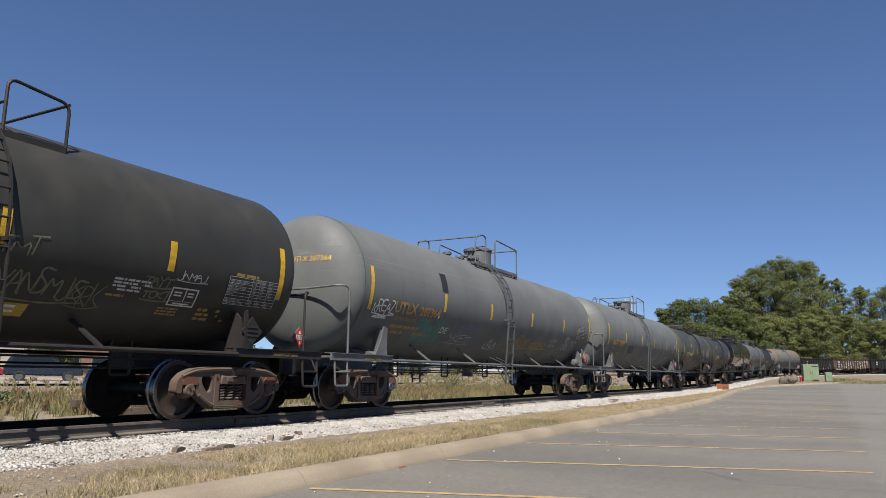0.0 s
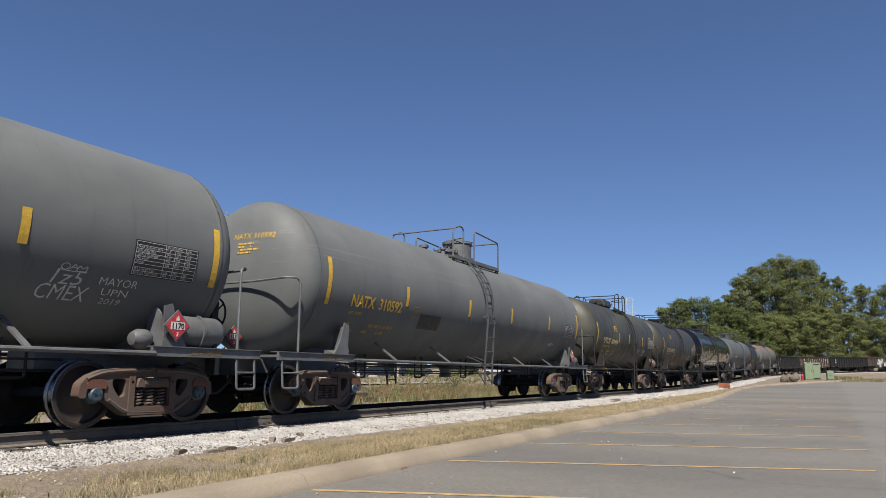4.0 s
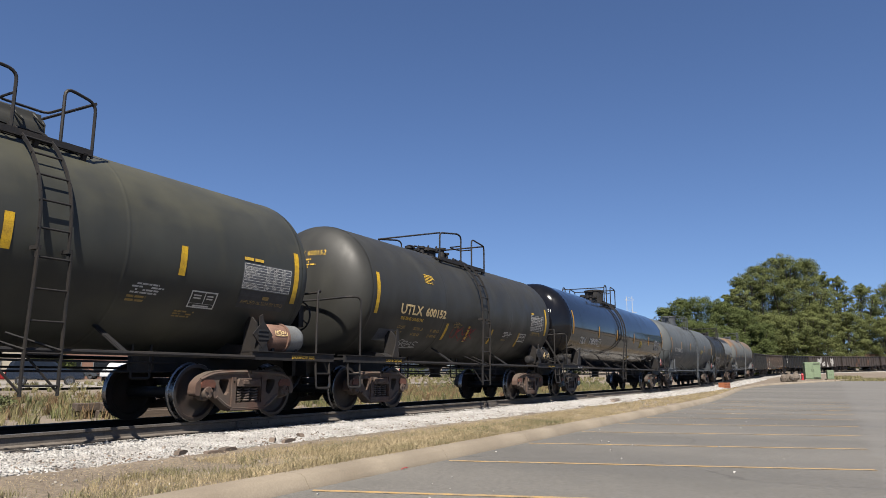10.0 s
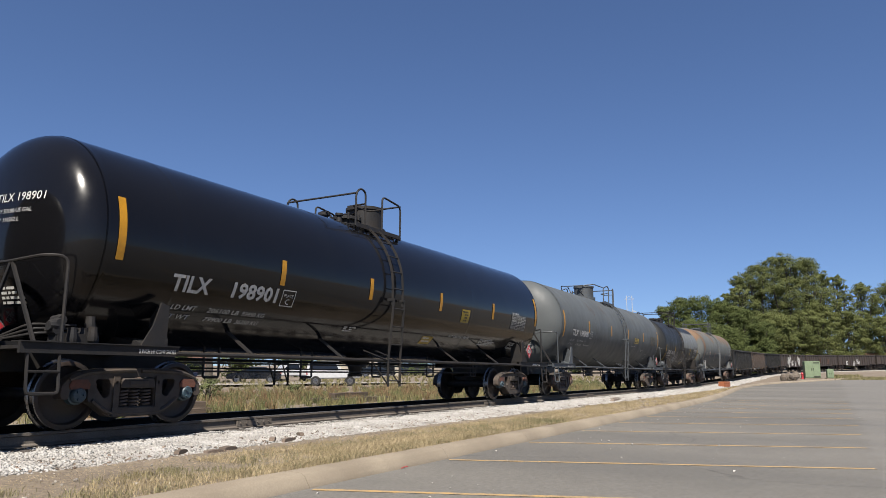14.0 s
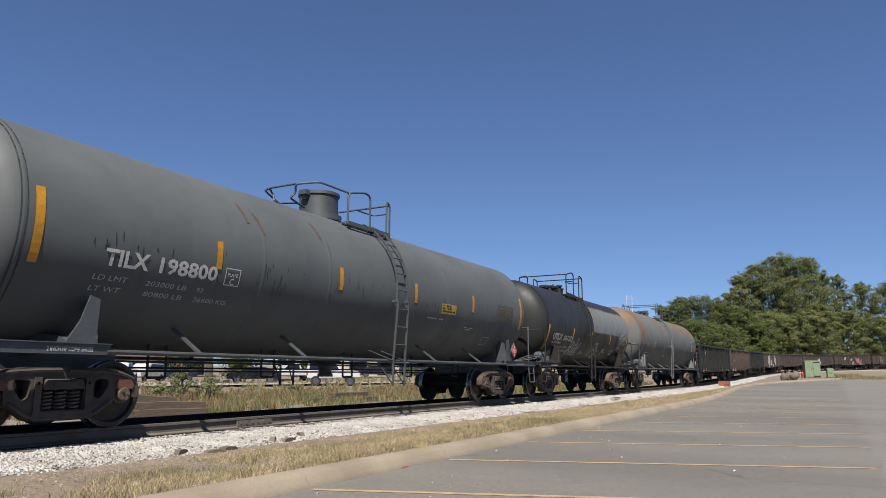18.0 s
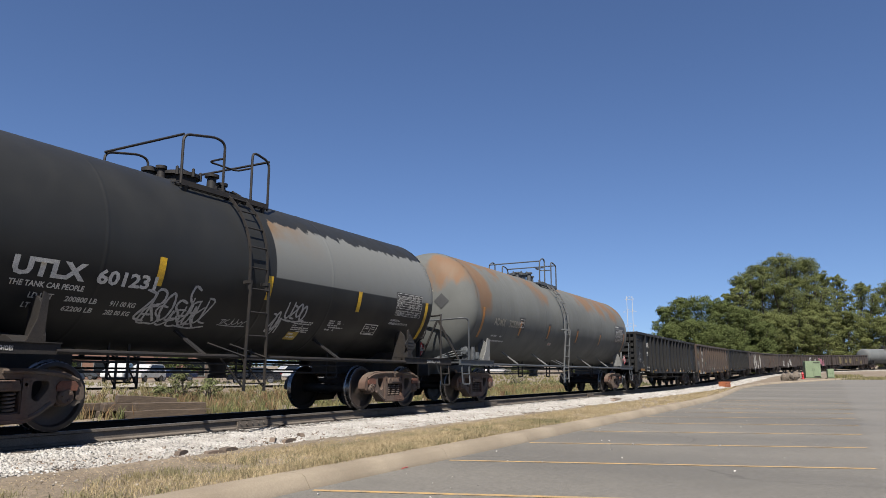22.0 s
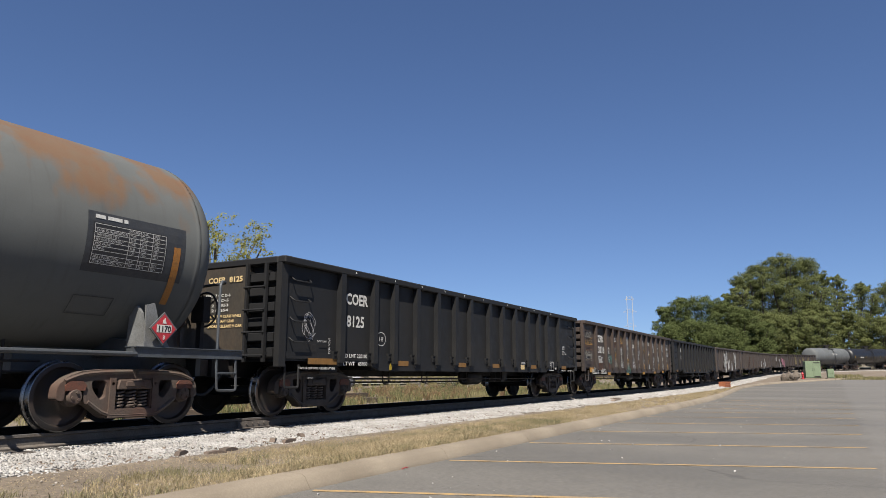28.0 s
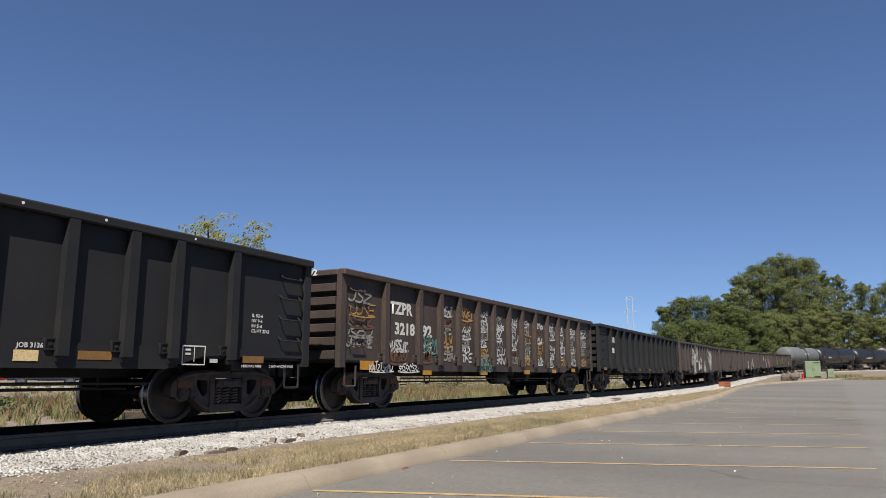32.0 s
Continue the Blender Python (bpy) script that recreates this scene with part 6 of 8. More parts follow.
def gondola(sigma, hl, centres, paint, label, top=2.80, floor=0.92, posts=(), rim=None, frame="dark", spin=True, near=True, plate=None, endpaint=None):
    """An open gondola with side posts, top rim, end ladders and grab irons."""
    car = car_thing("gondola_car", sigma, centres, label, "gondola car")
    w = 1.46
    for y in (-1, 1):
        bm = bmesh.new()
        y0, y1 = sorted((y * w, y * (w - 0.03)))
        box(bm, -hl + 0.12, hl - 0.12, y0, y1, floor + 0.06, top - 0.08)
        part("side_sheet", bm, paint, car, "", 0)
        bm = bmesh.new()
        prism(bm, [(-hl + 0.1, floor + 0.10), (-centres / 2 + 0.9, floor + 0.10), (-centres / 2 + 1.6, floor - 0.10), (centres / 2 - 1.6, floor - 0.10), (centres / 2 - 0.9, floor + 0.10), (hl - 0.1, floor + 0.10), (hl - 0.1, floor + 0.22), (-hl + 0.1, floor + 0.22)], y * (w + 0.03), y * (w - 0.06))
        part("side_sill", bm, paint, car, "", 0)
    bm = bmesh.new()
    for y in (-1, 1):
        y0, y1 = sorted((y * (w - 0.06), y * (w + 0.12)))
        box(bm, -hl, hl, y0, y1, top - 0.13, top)
    for k in (-1, 1):
        x0, x1 = sorted((k * hl, k * (hl - 0.17)))
        box(bm, x0, x1, -w + 0.06, w - 0.06, top - 0.13, top - 0.002)
    bmesh.ops.bevel(bm, geom=list(bm.edges), offset=0.02, segments=1, affect="EDGES", clamp_overlap=True)
    part("top_rim", bm, rim or paint, car, "", 20)
    post = bmesh.new()
    prism(post, [(-0.075, floor + 0.05), (0.075, floor + 0.05), (0.075, top - 0.12), (-0.075, top - 0.12)], -w - 0.115, -w)
    prism(post, [(-0.075, floor + 0.05), (0.075, floor + 0.05), (0.055, floor - 0.02), (-0.055, floor - 0.02)], -w - 0.06, -w)
    pm = finish(post, paint, 0, "side_post")
    lug = bmesh.new()
    for x0, x1, z0, z1 in ((-0.21, -0.06, 0.115, 0.135), (-0.21, -0.06, 0.245, 0.265), (-0.21, -0.19, 0.135, 0.245), (-0.08, -0.06, 0.135, 0.245), (-0.155, -0.115, 0.17, 0.21)):
        box(lug, x0, x1, -w - 0.055, -w, floor + z0, floor + z1)
    box(lug, -0.19, -0.08, -w - 0.040, -w, floor + 0.135, floor + 0.245)
    lg = finish(lug, paint, 0, "lug")
    for x in posts:
        for turn in (0, 180):
            p_ = part("side_post", pm, None, car, at=pose(x, 0, 0, 0, 0, turn))
            if near and turn == 0:
                part("lug", lg, None, p_)
    bm = bmesh.new()
    box(bm, -hl + 0.2, hl - 0.2, -w + 0.05, w - 0.05, floor + 0.10, floor + 0.16)
    box(bm, -hl + 0.1, hl - 0.1, -0.35, 0.35, 0.70, floor + 0.10)
    for x in span((-hl + 1.5, hl - 1.5, 9)):
        box(bm, x - 0.06, x + 0.06, -w + 0.02, w - 0.02, floor - 0.08, floor + 0.10)
    for k in (-1, 1):
        box(bm, k * centres / 2 - 0.25, k * centres / 2 + 0.25, -1.40, 1.40, 0.80, floor + 0.10)
    part("underframe", bm, M_STEEL_DARK, car, "", 0)
    for k in (-1, 1):
        bm = bmesh.new()
        x0, x1 = sorted((k * (hl - 0.16), k * (hl - 0.12)))
        box(bm, x0, x1, -w, w, floor + 0.05, top - 0.12)
        end = part("end_wall", bm, endpaint or paint, car, "", 0)
        x0, x1 = sorted((k * (hl - 0.12), k * hl))
        for z in span((floor + 0.10, top - 0.46, 5)):
            bm = bmesh.new()
            prism(bm, [(x0, z), (x1, z + 0.03), (x1, z + 0.17), (x0, z + 0.20)] if k > 0 else [(x0, z + 0.03), (x1, z), (x1, z + 0.20), (x0, z + 0.17)], -w + 0.10, -0.74 if plate and k < 0 else w - 0.10)
            part("end_rib", bm, endpaint if endpaint and not plate else paint, end, "", 0)
        if plate and k < 0:
            bm = bmesh.new()
            box(bm, x0 + 0.01, x1, -0.72, w - 0.12, floor + 0.12, top - 0.14)
            part("end_plate", bm, plate, end, "rust-stained plain end plate", 0)
            bm = bmesh.new()
            for y in (-0.78, -1.22):
                box(bm, -hl - 0.10, -hl - 0.04, y - 0.025, y + 0.025, floor + 0.04, top - 0.13)
                for z in (floor + 0.16, top - 0.30):
                    box(bm, -hl - 0.05, -hl + 0.10, y - 0.02, y + 0.02, z, z + 0.05)
            ladder = part("end_ladder", bm, paint, end, "steel end ladder with four rungs", 0)
            for z in (1.07, 1.47, 1.86, 2.26):
                bm = bmesh.new()
                tube(bm, [(-hl - 0.11, -1.24, z), (-hl - 0.11, -0.74, z)], 0.018, 7)
                part("rung", bm, paint, ladder)
        for y in (-w - 0.05, w - 0.07):
            bm = bmesh.new()
            xa, xb = sorted((k * (hl - 0.17), k * (hl + 0.0)))
            box(bm, xa, xb, y, y + 0.12, floor - 0.04, top - 0.12)
            part("corner_post", bm, paint, end, "", 0)
        bm = bmesh.new()
        box(bm, min(k * (hl - 0.2), k * (hl + 0.3)), max(k * (hl - 0.2), k * (hl + 0.3)), -0.26, 0.26, 0.70, 1.02)
        part("draft_sill", bm, M_STEEL_DARK, car, "", 0)
        part("coupler", COUPLER_ME, None, car, at=pose(k * (hl + 0.45), 0, 0, 0, 0, 180 if k > 0 else 0))
        part("air_hose", HOSE_ME, None, car, at=pose(k * (hl + 0.40), 0, 0, 0, 0, 180 if k > 0 else 0))
        for y in (-1, 1):
            for z in span((floor + 0.42, top - 0.38, 3)):
                bm = bmesh.new()
                tube(bm, bend([(k * (hl - 0.30), y * w, z + 0.04), (k * (hl - 0.30), y * (w + 0.10), z - 0.03), (k * (hl - 0.78), y * (w + 0.10), z - 0.03), (k * (hl - 0.78), y * w, z + 0.04)], 0.03, 1), 0.013, 5)
                part("grab_iron", bm, paint, car)
            bm = bmesh.new()
            tube(bm, bend([(k * (hl - 0.22), y * w, floor), (k * (hl - 0.22), y * w, 0.52), (k * (hl - 0.58), y * w, 0.52), (k * (hl - 0.58), y * w, floor)], 0.04, 2), 0.02, 6)
            part("sill_step", bm, paint, car)
        truck(car, k * centres / 2, frame, "dark", spin)
    if near:
        for y, z in ((-1.05, 0.66), (-0.55, 0.58)):
            bm = bmesh.new()
            tube(bm, [(-centres / 2 + 1.3, y, z), (centres / 2 - 1.5, y, z - 0.04)], 0.022, 6)
            part("brake_rod", bm, M_STEEL_DARK, car)
        for x in (-4.1, -2.4, -0.3, 1.6, 3.9):
            bm = bmesh.new()
            tube(bm, bend([(x, -1.05, floor), (x, -1.05, 0.56), (x + 0.25, -1.05, 0.56), (x + 0.25, -1.05, floor)], 0.04, 2), 0.016, 5)
            part("rod_hanger", bm, M_STEEL_DARK, car)
        bm = bmesh.new()
        lathe(bm, [(-0.45, 0.0), (-0.43, 0.16), (-0.36, 0.21), (0.36, 0.21), (0.43, 0.16), (0.45, 0.0)], "x", 18, (0.6, -0.85, 0.68))
        part("air_reservoir", bm, M_STEEL_DARK, car, "dark air brake reservoir", 40)
        bm = bmesh.new()
        box(bm, 2.2, 2.6, -1.10, -0.70, 0.55, floor)
        bmesh.ops.bevel(bm, geom=list(bm.edges), offset=0.05, segments=2, affect="EDGES")
        part("brake_valve", bm, M_STEEL_DARK, car, "", 40)
    car["hl"], car["w"], car["top"], car["floor"], car["along"] = hl, w, top, floor, (1.0, 0.0)
    return car


P_GRUSTEND = mat("rust_washed_black_paint", (0.050, 0.043, 0.032), 0.65, 0, (0.088, 0.060, 0.036), 1.6, 0.9, 40, 0.25, stretch=(1, 1, 0.4))
P_GBLACK = mat("black_gondola_paint", (0.024, 0.025, 0.027), 0.6, 0, (0.033, 0.032, 0.031), 1.2, 0.8, 50, 0.15, spec=0.22)
P_GBROWN = mat("brown_gondola_paint", (0.046, 0.033, 0.027), 0.7, 0, (0.088, 0.055, 0.038), 1.4, 0.9, 30, 0.25, stretch=(1, 1, 0.35))
P_GDUSK = mat("dark_brown_gondola_paint", (0.050, 0.038, 0.034), 0.65, 0, (0.085, 0.062, 0.05), 1.2, 0.9, 30, 0.2, stretch=(1, 1, 0.35))

J_ = gondola(147.145, 8.00, 12.95, P_GBLACK, "black open gondola with white lettering", plate=P_GRUSTEND, posts=(-6.28, -5.15, -4.38, -3.43, -2.47, -1.55, -0.70, 0.45, 1.34, 2.27, 3.28, 4.19, 4.96, 6.09))
K_ = gondola(164.17, 8.10, 12.96, P_GBROWN, "rusty brown open gondola covered with graffiti", posts=(-6.55, -5.14, -4.15, -3.17, -2.09, -1.08, 0.0, 0.98, 2.06, 3.14, 4.19, 5.26, 6.42))
GP, TAIL = 17.2, 164.17
EVEN = tuple(-6.5 + 13.0 * i / 12 for i in range(13))
L_ = gondola(TAIL + GP, 8.10, 12.9, P_GBLACK, "plain black open gondola", posts=EVEN)
M_ = gondola(TAIL + GP * 2, 8.10, 12.9, P_GDUSK, "dark brown open gondola with white graffiti", posts=EVEN, spin=False, near=False)
N_ = gondola(TAIL + GP * 3, 8.10, 12.9, P_GDUSK, "dark brown open gondola", posts=EVEN, spin=False, near=False)
O_ = gondola(TAIL + GP * 4, 8.10, 12.9, P_GDUSK, "dark brown open gondola with pale bars", posts=EVEN, spin=False, near=False)
Q_ = gondola(TAIL + GP * 5, 8.10, 12.9, P_GDUSK, "dark brown open gondola with pink graffiti", posts=EVEN, spin=False, near=False)
R_ = gondola(TAIL + GP * 6, 8.10, 12.9, P_GDUSK, "dark brown open gondola with tan graffiti", posts=EVEN, spin=False, near=False)


def side_mark(car, name, bm, x, z, material, label="", lift=0.006):
    """Lays a flat drawing on the near side of a gondola, on its sill where that stands proud."""
    if lift < 0.03 and z < car["floor"] + 0.28:
        lift += 0.031
    x = x * car["along"][0] + car["along"][1]
    for v in bm.verts:
        v.co = (x + v.co.x, -car["w"] - lift, z + v.co.y)
    part(name, bm, material, car, label, 0)


def side_words(car, text, x0, x1, z, h, material, bold=0.03, lift=0.006):
    side_mark(car, "lettering", fit_words(text, x1 - x0, h, bold), x0, z, material, "", lift)


J_["along"] = (0.983, 0.16)
side_words(J_, "COER", -6.33, -5.58, 2.12, 0.22, M_WHITE, 0.03)
side_words(J_, "8125", -6.30, -5.70, 1.68, 0.22, M_WHITE, 0.025)
side_words(J_, "DEFECT CARD", -7.20, -6.93, 1.335, 0.035, M_WHITE, 0.01)
_b = bmesh.new()
for _a in ((0, 0.26, 0, 0.012), (0, 0.26, 0.108, 0.12), (0, 0.012, 0.012, 0.108), (0.124, 0.136, 0.012, 0.108), (0.248, 0.26, 0.012, 0.108)):
    rect_bm(_a[0], _a[1], _a[2], _a[3], _b)
side_mark(J_, "card_holder", _b, -7.56, 1.17, M_STEEL_DARK, "black card holder frame", 0.02)
side_mark(J_, "card_clip", rect_bm(0, 0.24, 0, 0.025), -7.18, 1.27, M_STEEL_DARK, "", 0.02)
_b = fit_words("JACK HERE", 0.30, 0.055, 0.01)
for _v in _b.verts:
    _v.co = (_v.co.y, -_v.co.x, 0)
side_mark(J_, "lettering", _b, -6.90, 1.42, M_WHITE, "", 0.036)
side_words(J_, "LD LMT 220100", -6.42, -5.61, 1.07, 0.075, M_WHITE, lift=0.036)
side_words(J_, "LT WT   65900", -6.42, -5.61, 0.92, 0.075, M_WHITE, lift=0.036)
for _i, _t in enumerate(("IL 52-6", "IW 9-6", "IH 5-6", "CU FT 2743")):
    side_words(J_, _t, 6.52, 6.52 + (0.26, 0.25, 0.25, 0.42)[_i], 1.68 - 0.085 * _i, 0.055, M_WHITE)
side_words(J_, "JOB 3136", 2.62, 2.95, 1.06, 0.06, M_WHITE)
side_mark(J_, "label_plate", rect_bm(0, 0.30, -0.13, 0), 2.60, 1.03, M_CREAM, "cream label plate")
side_words(J_, "HERE PULL HERE", 6.30, 6.75, 0.86, 0.04, M_WHITE)
side_words(J_, "2 INCH HF COMP SHOES", 6.95, 7.55, 0.86, 0.04, M_WHITE)
side_words(J_, "2 INCH HF COMP SHOES  PULL HERE LIFT HERE", -7.75, -6.70, 0.84, 0.04, M_WHITE)
for _x, _w in ((-7.50, 0.85), (-4.42, 0.42), (-3.98, 0.01), (-1.55, 0.45), (0.55, 0.46), (1.45, 0.01), (3.42, 0.48), (6.32, 0.48)):
    side_mark(J_, "reflective_strip", rect_bm(0, _w, 0, 0.11), _x, 0.93, M_DULLORANGE, "dull orange reflective strip")
bm = bmesh.new()
bm.faces.new([bm.verts.new((x, y, 0)) for x, y in ((-0.05, 0), (0.05, 0), (0.05, 0.08), (0.02, 0.15), (-0.03, 0.12), (-0.05, 0.07))])
side_mark(J_, "yellow_mark", bm, -4.72, 0.84, M_SIGNYELLOW, "yellow painted mark")
side_mark(J_, "chalk_ring", stroke([(0.17 * math.cos(a * 0.35), 0.14 * math.sin(a * 0.35)) for a in range(19)], 0.008), -5.05, 1.48, M_DIMWHITE)
side_words(J_, "18", -5.12, -4.98, 1.43, 0.10, M_DIMWHITE, 0.0)
for _k in range(4):
    _p = [(0.20 + (0.17 - 0.02 * _k) * math.cos(0.5 * i + _k) + 0.04 * math.sin(1.7 * i), 0.30 + (0.26 - 0.03 * _k) * math.sin(0.5 * i + 0.7 * _k) + 0.03 * math.cos(2.3 * i + _k), 0) for i in range(13 + 2 * _k)]
    side_mark(J_, "chalk_drawing", stroke(bend([Vector(q) for q in _p], 0.1, 2), 0.0045), -7.66, 1.30, M_TAGGREY, "chalk scrawl", lift=0.007 + 0.0006 * _k)
_b = bmesh.new()
for _a in ((0, 0.44, -0.02, 0), (0, 0.44, -0.29, -0.27), (0, 0.02, -0.27, -0.02), (0.42, 0.44, -0.27, -0.02), (0.22, 0.235, -0.24, -0.02), (0.06, 0.16, -0.08, -0.05), (0.06, 0.16, -0.14, -0.11)):
    rect_bm(_a[0], _a[1], _a[2], _a[3], _b)
side_mark(J_, "stencil_box", _b, 5.08, 1.17, M_WHITE)
side_mark(J_, "label_plate", rect_bm(0, 0.16, -0.06, 0), 5.62, 0.98, M_DIMWHITE)

side_words(K_, "TZPR", -6.32, -5.36, 2.06, 0.26, M_WHITE, 0.04)
side_words(K_, "3218", -6.10, -5.26, 1.62, 0.26, M_WHITE, 0.04)
side_words(K_, "92", -4.92, -4.48, 1.62, 0.26, M_WHITE, 0.04)
for _x, _z, _w, _h in ((-7.42, 0.84, 0.50, 0.18), (-4.95, 0.74, 0.42, 0.10), (-1.95, 0.74, 0.5, 0.10), (1.12, 0.76, 0.5, 0.12), (3.6, 0.80, 0.4, 0.11), (5.6, 0.84, 0.4, 0.12)):
    side_mark(K_, "reflective_strip", rect_bm(0, _w, 0, _h), _x, _z, M_AMBER, "orange reflective patch", 0.035)
_g = random.Random(200)
_bays = (-8.0, -6.55, -5.14, -4.15, -3.17, -2.09, -1.08, 0.0, 0.98, 2.06, 3.14, 4.19, 5.26, 6.42, 7.7)
for _i, (_a, _b2) in enumerate(zip(_bays, _bays[1:])):
    for _k, _z in enumerate((1.16, 1.38, 1.60, 1.84, 2.06, 2.30)):
        if _g.random() < 0.05 or (_i in (1, 2) and _z > 1.5):
            continue
        _w = (_b2 - _a - 0.24) * _g.uniform(0.55, 0.8)
        side_mark(K_, "graffiti", scribble(_g, _w, _g.uniform(0.16, 0.30), _g.randint(3, 6), _g.uniform(0.013, 0.027)), _a + 0.12 + _g.uniform(0, 0.1), _z, _g.choice((M_WHITE, M_DIMWHITE, M_DIMWHITE, M_CREAMFADE, M_CREAMFADE, M_CREAMFADE, M_TAGRUST, M_OCHREFADE, M_TAGGREY)), "sprayed graffiti", 0.007 + 0.0007 * _k)
side_mark(K_, "graffiti", scribble(_g, 0.8, 0.35, 7, 0.016), -5.05, 1.45, M_TAGTEAL, "sprayed graffiti", 0.012)
side_mark(K_, "graffiti", scribble(_g, 0.8, 0.30, 7, 0.016), -1.95, 0.98, M_TAGTEAL, "sprayed graffiti", 0.012)
for _x in (-7.1, -6.0):
    side_mark(K_, "graffiti", scribble(_g, 0.85, 0.16, 9, 0.013), _x, 0.90, M_WHITE, "sprayed graffiti", 0.04)
for _c, _n, _mm, _a, _b2 in ((M_, 12, M_WHITE, -6.0, 3.0), (Q_, 4, M_PINK, 0.5, 3.2), (Q_, 5, M_TAGGREY, -5.5, 6), (R_, 9, M_TAGFAINT, -6, 6), (O_, 4, M_DIMWHITE, -6, 3), (N_, 3, M_TAGRUST, -6, 6)):
    for _k in range(_n):
        side_mark(_c, "graffiti", scribble(_g, 0.75, _g.uniform(0.4, 0.9), 4, 0.05), _g.uniform(_a, _b2), _g.uniform(1.2, 2.2), _mm, "sprayed graffiti", 0.122 + 0.0006 * _k)
side_mark(M_, "graffiti", rect_bm(0, 0.5, 0, 0.6), -2.2, 1.0, M_WHITE, "white painted patch", 0.135)
side_mark(Q_, "graffiti", rect_bm(0, 1.3, 0, 0.9), 1.2, 1.2, M_PINK, "pink painted patch", 0.135)
side_words(L_, "COER", -6.33, -5.58, 2.12, 0.22, M_WHITE, 0.05)
side_mark(L_, "label_plate", rect_bm(0, 0.5, -0.22, 0), -6.2, 1.88, M_WHITE)
for _x in (-7.5, -4.4, -1.5, 0.6, 3.4, 6.3):
    side_mark(L_, "reflective_strip", rect_bm(0, 0.45, 0, 0.11), _x, 0.93, M_DULLORANGE, "dull orange reflective strip")
for _c, _t, _mm, _y, _z, _w, _h in ((J_, "COER  8125", M_CREAM, 0.25, 2.40, 0.85, 0.10), (K_, "TZPR 321892", M_WHITE, 0.35, 2.70, 1.25, 0.12), (J_, "SPRG 7 OC D-5", M_DIMWHITE, 0.30, 2.14, 0.62, 0.05), (J_, "7 IC D-5", M_DIMWHITE, 0.14, 2.05, 0.42, 0.05),
                                 (J_, "2 B-353", M_DIMWHITE, 0.14, 1.96, 0.42, 0.05), (J_, "2 B-354", M_DIMWHITE, 0.14, 1.87, 0.42, 0.05), (J_, "CH 36 RW CLASS WHLS", M_CREAM, 0.22, 1.76, 0.82, 0.05), (J_, "WOVE DRAFT GEAR", M_CREAM, 0.22, 1.67, 0.66, 0.05), (J_, "SHORT RELEASE 9 CAR", M_CREAM, 0.22, 1.58, 0.85, 0.05)):
    bm = fit_words(_t, _w, _h, 0.03)
    for v in bm.verts:
        v.co = (-_c["hl"] - 0.006, _y - v.co.x, _z + v.co.y)
    part("lettering", bm, _mm, _c, "", 0)
hand_wheel(J_, -8.20, 0.88, 1.86, M_FRAME_RUST, 0.32)
for _x in (-5.9, -4.45, -3.3, -2.2, -1.15, 0.0, 1.6, 2.6, 3.7, 5.2):
    bm = bmesh.new()
    lathe(bm, [(-0.004, 0.0), (-0.004, 0.02), (0.0, 0.02)], "y", 10, (_x, -1.5805, 2.74))
    part("paint_spot", bm, M_WHITE, J_, "white paint spot on the rim", 0)

_end = TAIL + GP * 6.5
FAR = dict(near=False, spin=False, fittings=True)
T1 = tank_car(_end + 8.9, 8.2, 13.4, P_GREY, "grey tank car with a white stencil panel", 1.52, 2.60, steel=M_STEEL_DARK, dome_x=0.3, **FAR)
words(T1, "TILX 254061"[:4], -1.0, 1.6, 8, 0.25, M_WHITE)
T2 = tank_car(_end + 26.6, 8.2, 13.4, P_BLACKDULL, "black tank car with small yellow strips", 1.52, 2.60, dome_x=0.3, strips=(-7.3, -3.0, 0.4, 3.0, 5.5, 7.3), **FAR)
T3 = tank_car(_end + 42.5, 6.6, 10.0, P_BLACKDULL, "short black tank car with white lettering", 1.46, 2.54, dome_x=0.3, **FAR)
small_print(T2, -5.2, -5, 1.6, 1, 0.25, M_WHITE, 401)
small_print(T3, -3.2, -8, 2.6, 1, 0.25, M_WHITE, 402)


def hopper_car(sigma):
    """A pale covered hopper with a pink sprayed side, at the tail."""
    car = car_thing("covered_hopper_car", sigma, 13.0, "pale covered hopper car with pink graffiti", "hopper car")
    bm = bmesh.new()
    prism(bm, [(-7.6, 1.2), (-6.0, 1.2), (-5.2, 0.75), (5.2, 0.75), (6.0, 1.2), (7.6, 1.2), (7.6, 4.0), (7.2, 4.4), (-7.2, 4.4), (-7.6, 4.0)], -1.55, 1.55)
    bmesh.ops.bevel(bm, geom=[e for e in bm.edges if abs(e.verts[0].co.z - e.verts[1].co.z) < 1e-4 and e.verts[0].co.z > 4.3], offset=0.3, segments=3, affect="EDGES")
    part("body", bm, M_HOPPER, car, "", 30)
    rib = bmesh.new()
    box(rib, -0.05, 0.05, -1.63, -1.54, 1.25, 4.0)
    me = finish(rib, M_HOPPER, 0, "side_post")
    for i in range(13):
        part("side_post", me, None, car, at=pose(-7.2 + 1.2 * i, 0, 0))
    bm = rect_bm(0, 5.5, 0, 2.2)
    for v in bm.verts:
        v.co = (-6.0 + v.co.x, -1.645, 1.5 + v.co.y)
    part("graffiti", bm, M_PINK, car, "pink sprayed graffiti", 0)
    bm = bmesh.new()
    box(bm, -7.6, 7.6, -0.4, 0.4, 4.4, 4.52)
    part("roof_walk", bm, M_STEEL_GREY, car, "", 0)
    for k in (-1, 1):
        truck(car, k * 6.5, "dark", "dark", False)
        part("coupler", COUPLER_ME, None, car, at=pose(k * 8.1, 0, 0, 0, 0, 180 if k > 0 else 0))
    return car


hopper_car(_end + 58.0)


